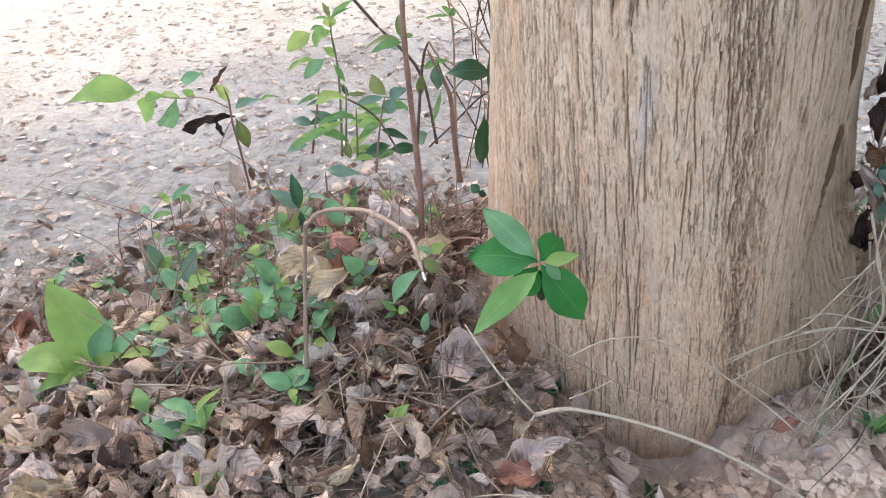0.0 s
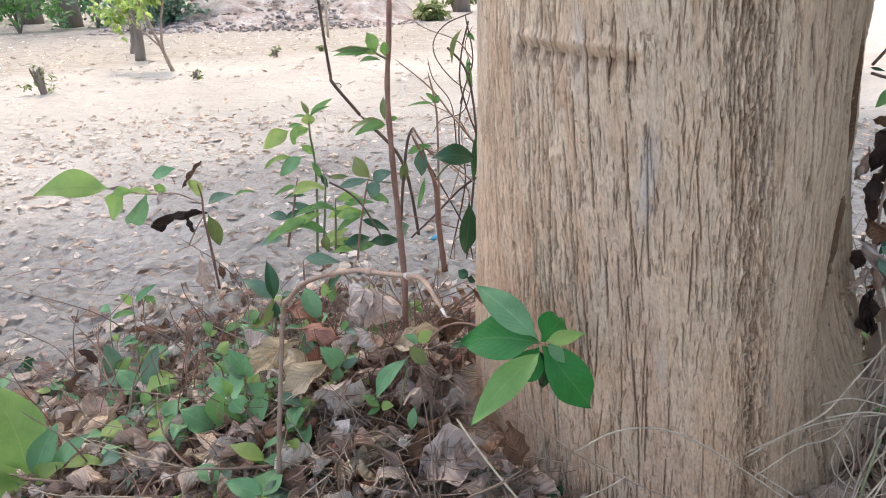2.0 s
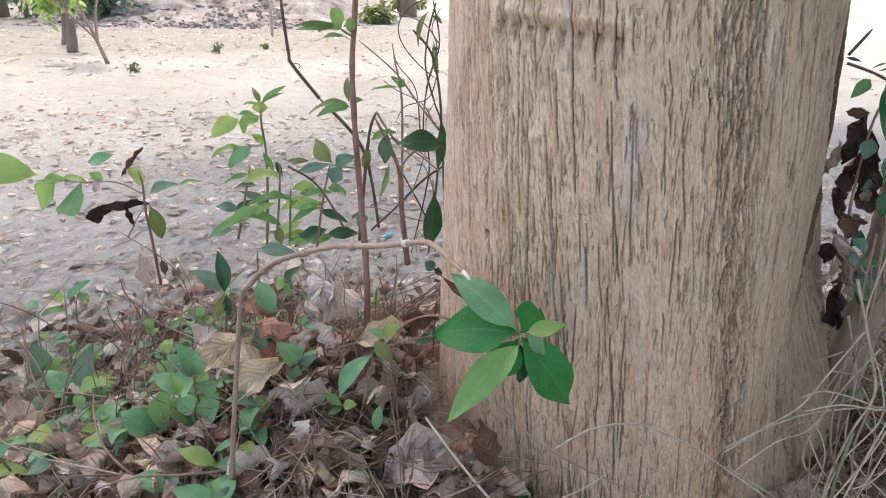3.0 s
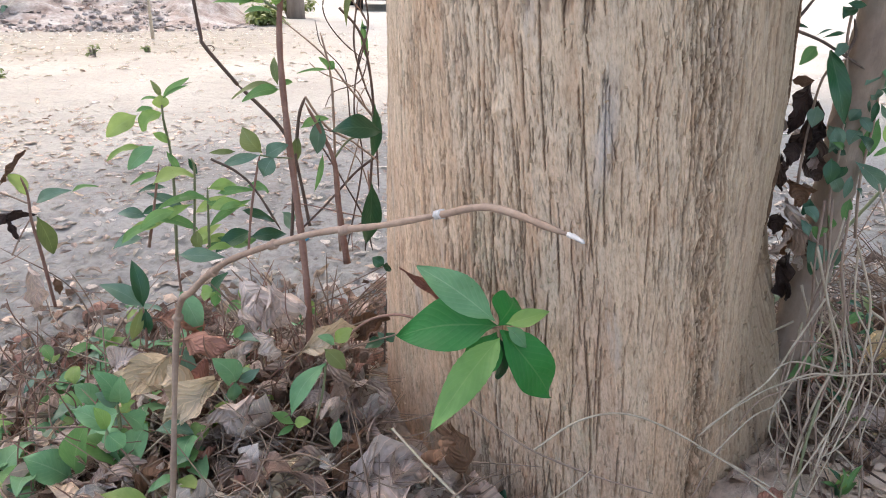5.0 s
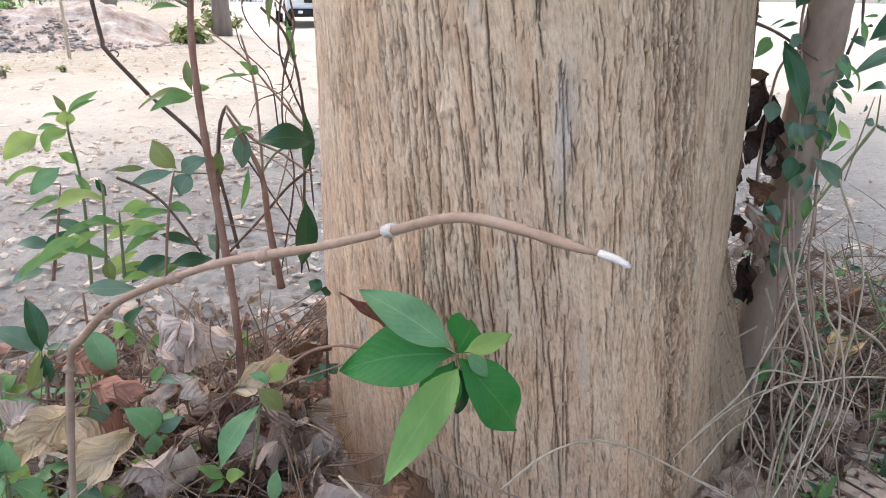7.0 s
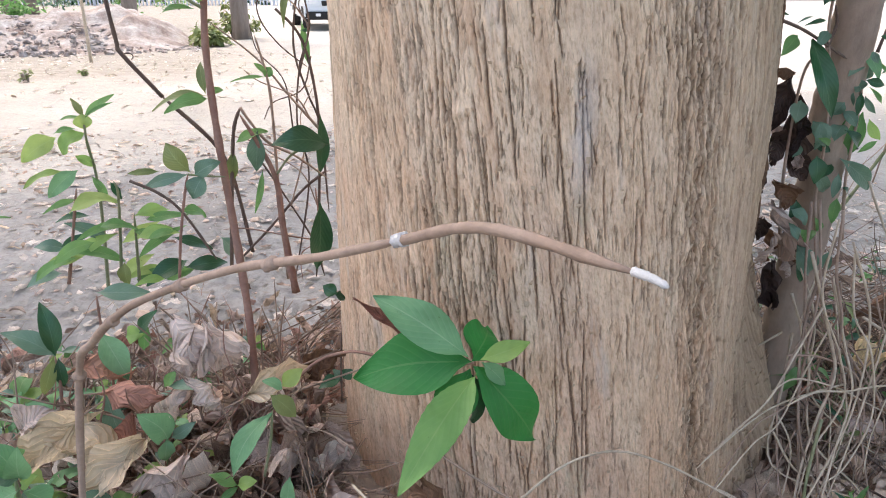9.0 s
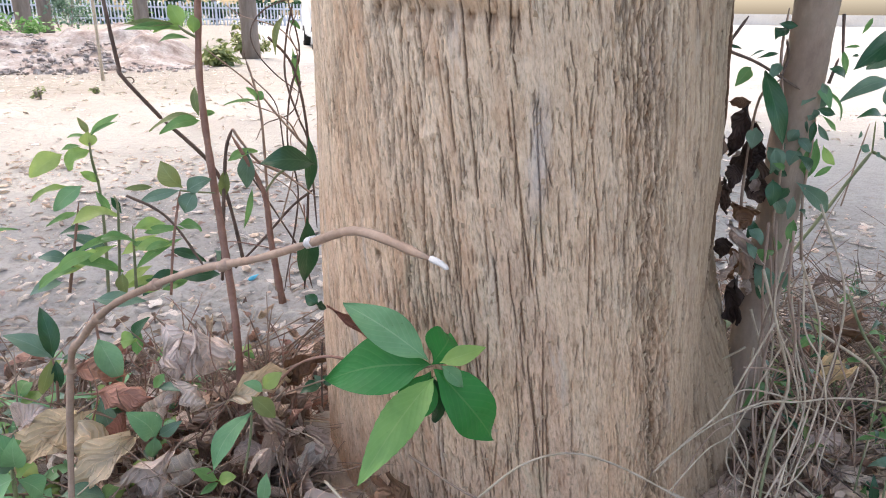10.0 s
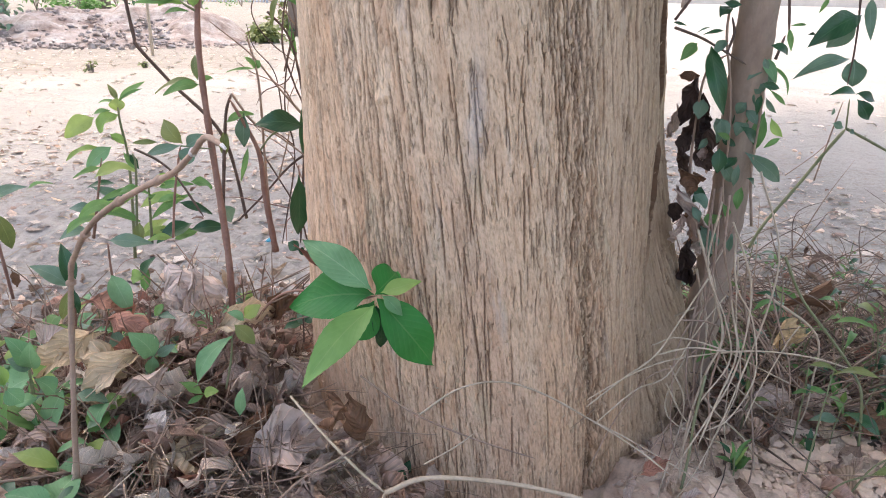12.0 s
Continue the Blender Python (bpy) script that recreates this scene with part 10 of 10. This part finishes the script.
def soil():
    g = random.Random(51)

    def ring():
        while True:
            x, y = g.uniform(0.08, 0.85), g.uniform(0.34, 0.72)
            if trunk_free(x, y, 0.2) and g.random() < math.exp(-((y - 0.52) / 0.14) ** 2):
                return x, y

    rocks(ring, 1500, 0.0045, 0.013, "soil_plates", "flat cracked clods of pale dry soil at the foot of the trunk", CLOD, g, lambda x, y: float(gz(x, y)) - 0.001, 0.6)
    rocks(ring, 4200, 0.0012, 0.0055, "soil_clods", "crumbly pale brown soil clods at the foot of the trunk", CLOD, g, lambda x, y: float(gz(x, y)))
    rocks(lambda: (g.uniform(-1.6, 1.8), g.uniform(0.9, 2.8)), 900, 0.002, 0.012, "field_crumbs", "small lumps and crumbs on the trampled dirt", CLOD, g, lambda x, y: float(gz(x, y)))
    x, y = -0.017, 1.43
    v, f, uv = blade_data((x - 0.012, y, float(gz(x, y)) + 0.004), (x + 0.012, y + 0.006, float(gz(x, y)) + 0.012), 0.014, (0, -0.4, 1), curl=0.2, seed=4)
    tagged(new("plastic_scrap", mesh_of("plastic_scrap", v, f, PLASTIC_BLUE, uv)), "crumpled scrap of bright blue plastic on the dirt", "plastic scrap")


def creepers():
    """Small creeping seedlings scattered over the litter bank."""
    g = random.Random(61)
    for k in range(82):
        x, y = g.uniform(-0.62, -0.12), g.uniform(0.62, 0.98)
        if k > 16:
            x, y = g.uniform(-0.5, -0.1), g.uniform(0.42, 0.66)
        if k > 25:
            x, y = g.gauss(-0.30, 0.07), g.gauss(0.78, 0.08)
        if k > 43:
            x, y = g.gauss(-0.20, 0.13), g.gauss(0.92, 0.09)
        if k > 59:
            x, y = g.gauss(-0.27, 0.10), g.gauss(0.64, 0.08)
        if k > 74:
            x, y = g.gauss(-0.10, 0.06), g.gauss(0.74, 0.06)
        if not trunk_free(x, y, 0.23):
            x = -0.2
        z = float(gz(x, y))
        p = thing("seedling", (x, y, z), "small creeping plant with pale green leaves", "seedling", "creeping plants in the litter")
        h = g.uniform(0.015, 0.05) if k < 44 else g.uniform(0.04, 0.11) if k < 60 else g.uniform(0.03, 0.06)
        top = (x + g.gauss(0, 0.01), y + g.gauss(0, 0.01), z + h)
        tube("stem", [(x, y, z - 0.01), (x, y, z + h * 0.5), top], 0.0009, 0.0006, STEM_GREEN, p)
        a = g.uniform(0, 6.28)
        for j in range(g.randrange(3, 7)):
            a += 2.2 + g.gauss(0, 0.3)
            l = g.uniform(0.016, 0.038)
            b = np.array(top) - np.array((0, 0, g.uniform(0, h * 0.5)))
            leaf(p, b, b + np.array((math.cos(a) * l, math.sin(a) * l, g.uniform(-0.4, 0.4) * l)), l * g.uniform(0.45, 0.7), GREEN[("mint", "mid", "mint", "lime", "slate")[(j + k) % 5]], (0, -0.25, 1), 0.2, 0.12, shape=0.7)


def tangle_plants():
    """Small dark-leaved plants growing up through the twig tangle."""
    g = random.Random(81)
    for k in range(34):
        x, y = g.uniform(0.56, 1.15), g.uniform(0.62, 1.1)
        if k < 6:
            x, y = g.uniform(0.56, 0.8), g.uniform(0.56, 0.66)
        z = float(gz(x, y))
        p = thing("seedling", (x, y, z), "small dark green plant growing among the twigs", "seedling", "plants in the twig tangle")
        h = g.uniform(0.03, 0.10)
        top = (x + g.gauss(0, 0.015), y + g.gauss(0, 0.015), z + h)
        tube("stem", [(x, y, z - 0.01), (x, y, z + h * 0.5), top], 0.0009, 0.0006, STEM_GREEN, p)
        a = g.uniform(0, 6.28)
        for j in range(g.randrange(4, 8)):
            a += 2.3 + g.gauss(0, 0.3)
            l = g.uniform(0.018, 0.045)
            b = np.array(top) - np.array((0, 0, g.uniform(0, h * 0.8)))
            leaf(p, b, b + np.array((math.cos(a) * l, math.sin(a) * l, g.uniform(-0.5, 0.5) * l)), l * g.uniform(0.25, 0.45), GREEN[("dark", "mid", "slate", "dark", "mid")[(j + k) % 5]], (0, -0.3, 1), 0.25, 0.15)


def green_shoots():
    """Thin green stems crowding out of the ground beside the twig tangle."""
    g = random.Random(91)
    for k in range(46):
        x, y = g.uniform(0.50, 0.86), g.uniform(0.50, 0.80)
        z = float(gz(x, y))
        p = thing("grass_shoot", (x, y, z), "thin green stalk with small narrow leaves beside the twigs", "grass", "green stalks beside the twigs")
        h, dx, dy = g.uniform(0.05, 0.13), g.gauss(0.02, 0.03), g.gauss(-0.01, 0.03)
        pts = [(x, y, z - 0.01), (x + dx * 0.3, y + dy * 0.3, z + h * 0.55), (x + dx, y + dy, z + h)]
        tube("stem", pts, 0.0011, 0.0006, STEM_GREEN, p)
        for j in range(g.randrange(1, 4)):
            a, l, q = g.uniform(0, 6.28), g.uniform(0.02, 0.05), g.uniform(0.3, 1.0)
            b = np.array(pts[1]) * (1 - q) + np.array(pts[2]) * q
            leaf(p, b, b + np.array((math.cos(a) * l, math.sin(a) * l, g.uniform(-0.3, 0.6) * l)), l * g.uniform(0.14, 0.3), GREEN[("mid", "dark", "olive")[(j + k) % 3]], (0, -0.4, 1), 0.3, 0.15)


def vine_tangle():
    """Many thin dry vines looping down round the foot of the young tree."""
    g = random.Random(95)
    for k in range(20):
        x0, y0, z0 = 0.485 + g.gauss(0, 0.022), 0.665 + g.gauss(0, 0.015), g.uniform(0.10, 0.27)
        x1, y1 = 0.485 + g.gauss(0, 0.09), 0.63 + g.gauss(0, 0.045)
        while not trunk_free(x1, y1, 0.25):
            x1, y1 = x1 + 0.01, y1 - 0.006
        z1 = float(gz(x1, y1)) - 0.004
        sway = g.gauss(0, 0.05)
        pts = [(x0, y0, z0)]
        for q in (0.3, 0.6, 0.85):
            pts.append((x0 + (x1 - x0) * q + sway * math.sin(q * 3.1) + g.gauss(0, 0.014), y0 + (y1 - y0) * q - 0.012 * math.sin(q * 3.1) + g.gauss(0, 0.004), z0 + (z1 - z0) * (q ** 1.15)))
        pts.append((x1, y1, z1))
        p = thing("dry_vine", (x1, y1, z1), "thin pale dry vine stem looping down to the soil", "vine", "dry vines round the young tree")
        tube("stem", pts, g.uniform(0.0007, 0.0015), 0.0007, (STEM_PALE, STEM_TAN, STEM_PALE, TWIG, STEM_TAN)[k % 5], p, sides=5, rough=0.25)
        for j in range(k % 3):
            b = np.array(pts[1 + j])
            e = b + np.array((g.gauss(0, 0.05), g.gauss(-0.01, 0.015), g.gauss(-0.02, 0.03)))
            if trunk_free(e[0], e[1], 0.25):
                tube("side_stem", [tuple(b), tuple((b + e) / 2 + np.array((0, 0, 0.008))), tuple(e)], 0.0006, 0.0004, STEM_TAN, p, sides=4)


creepers()
tangle_plants()
vine_tangle()
green_shoots()
mound_leaves()
litter_leaves()
litter_twigs()
soil()
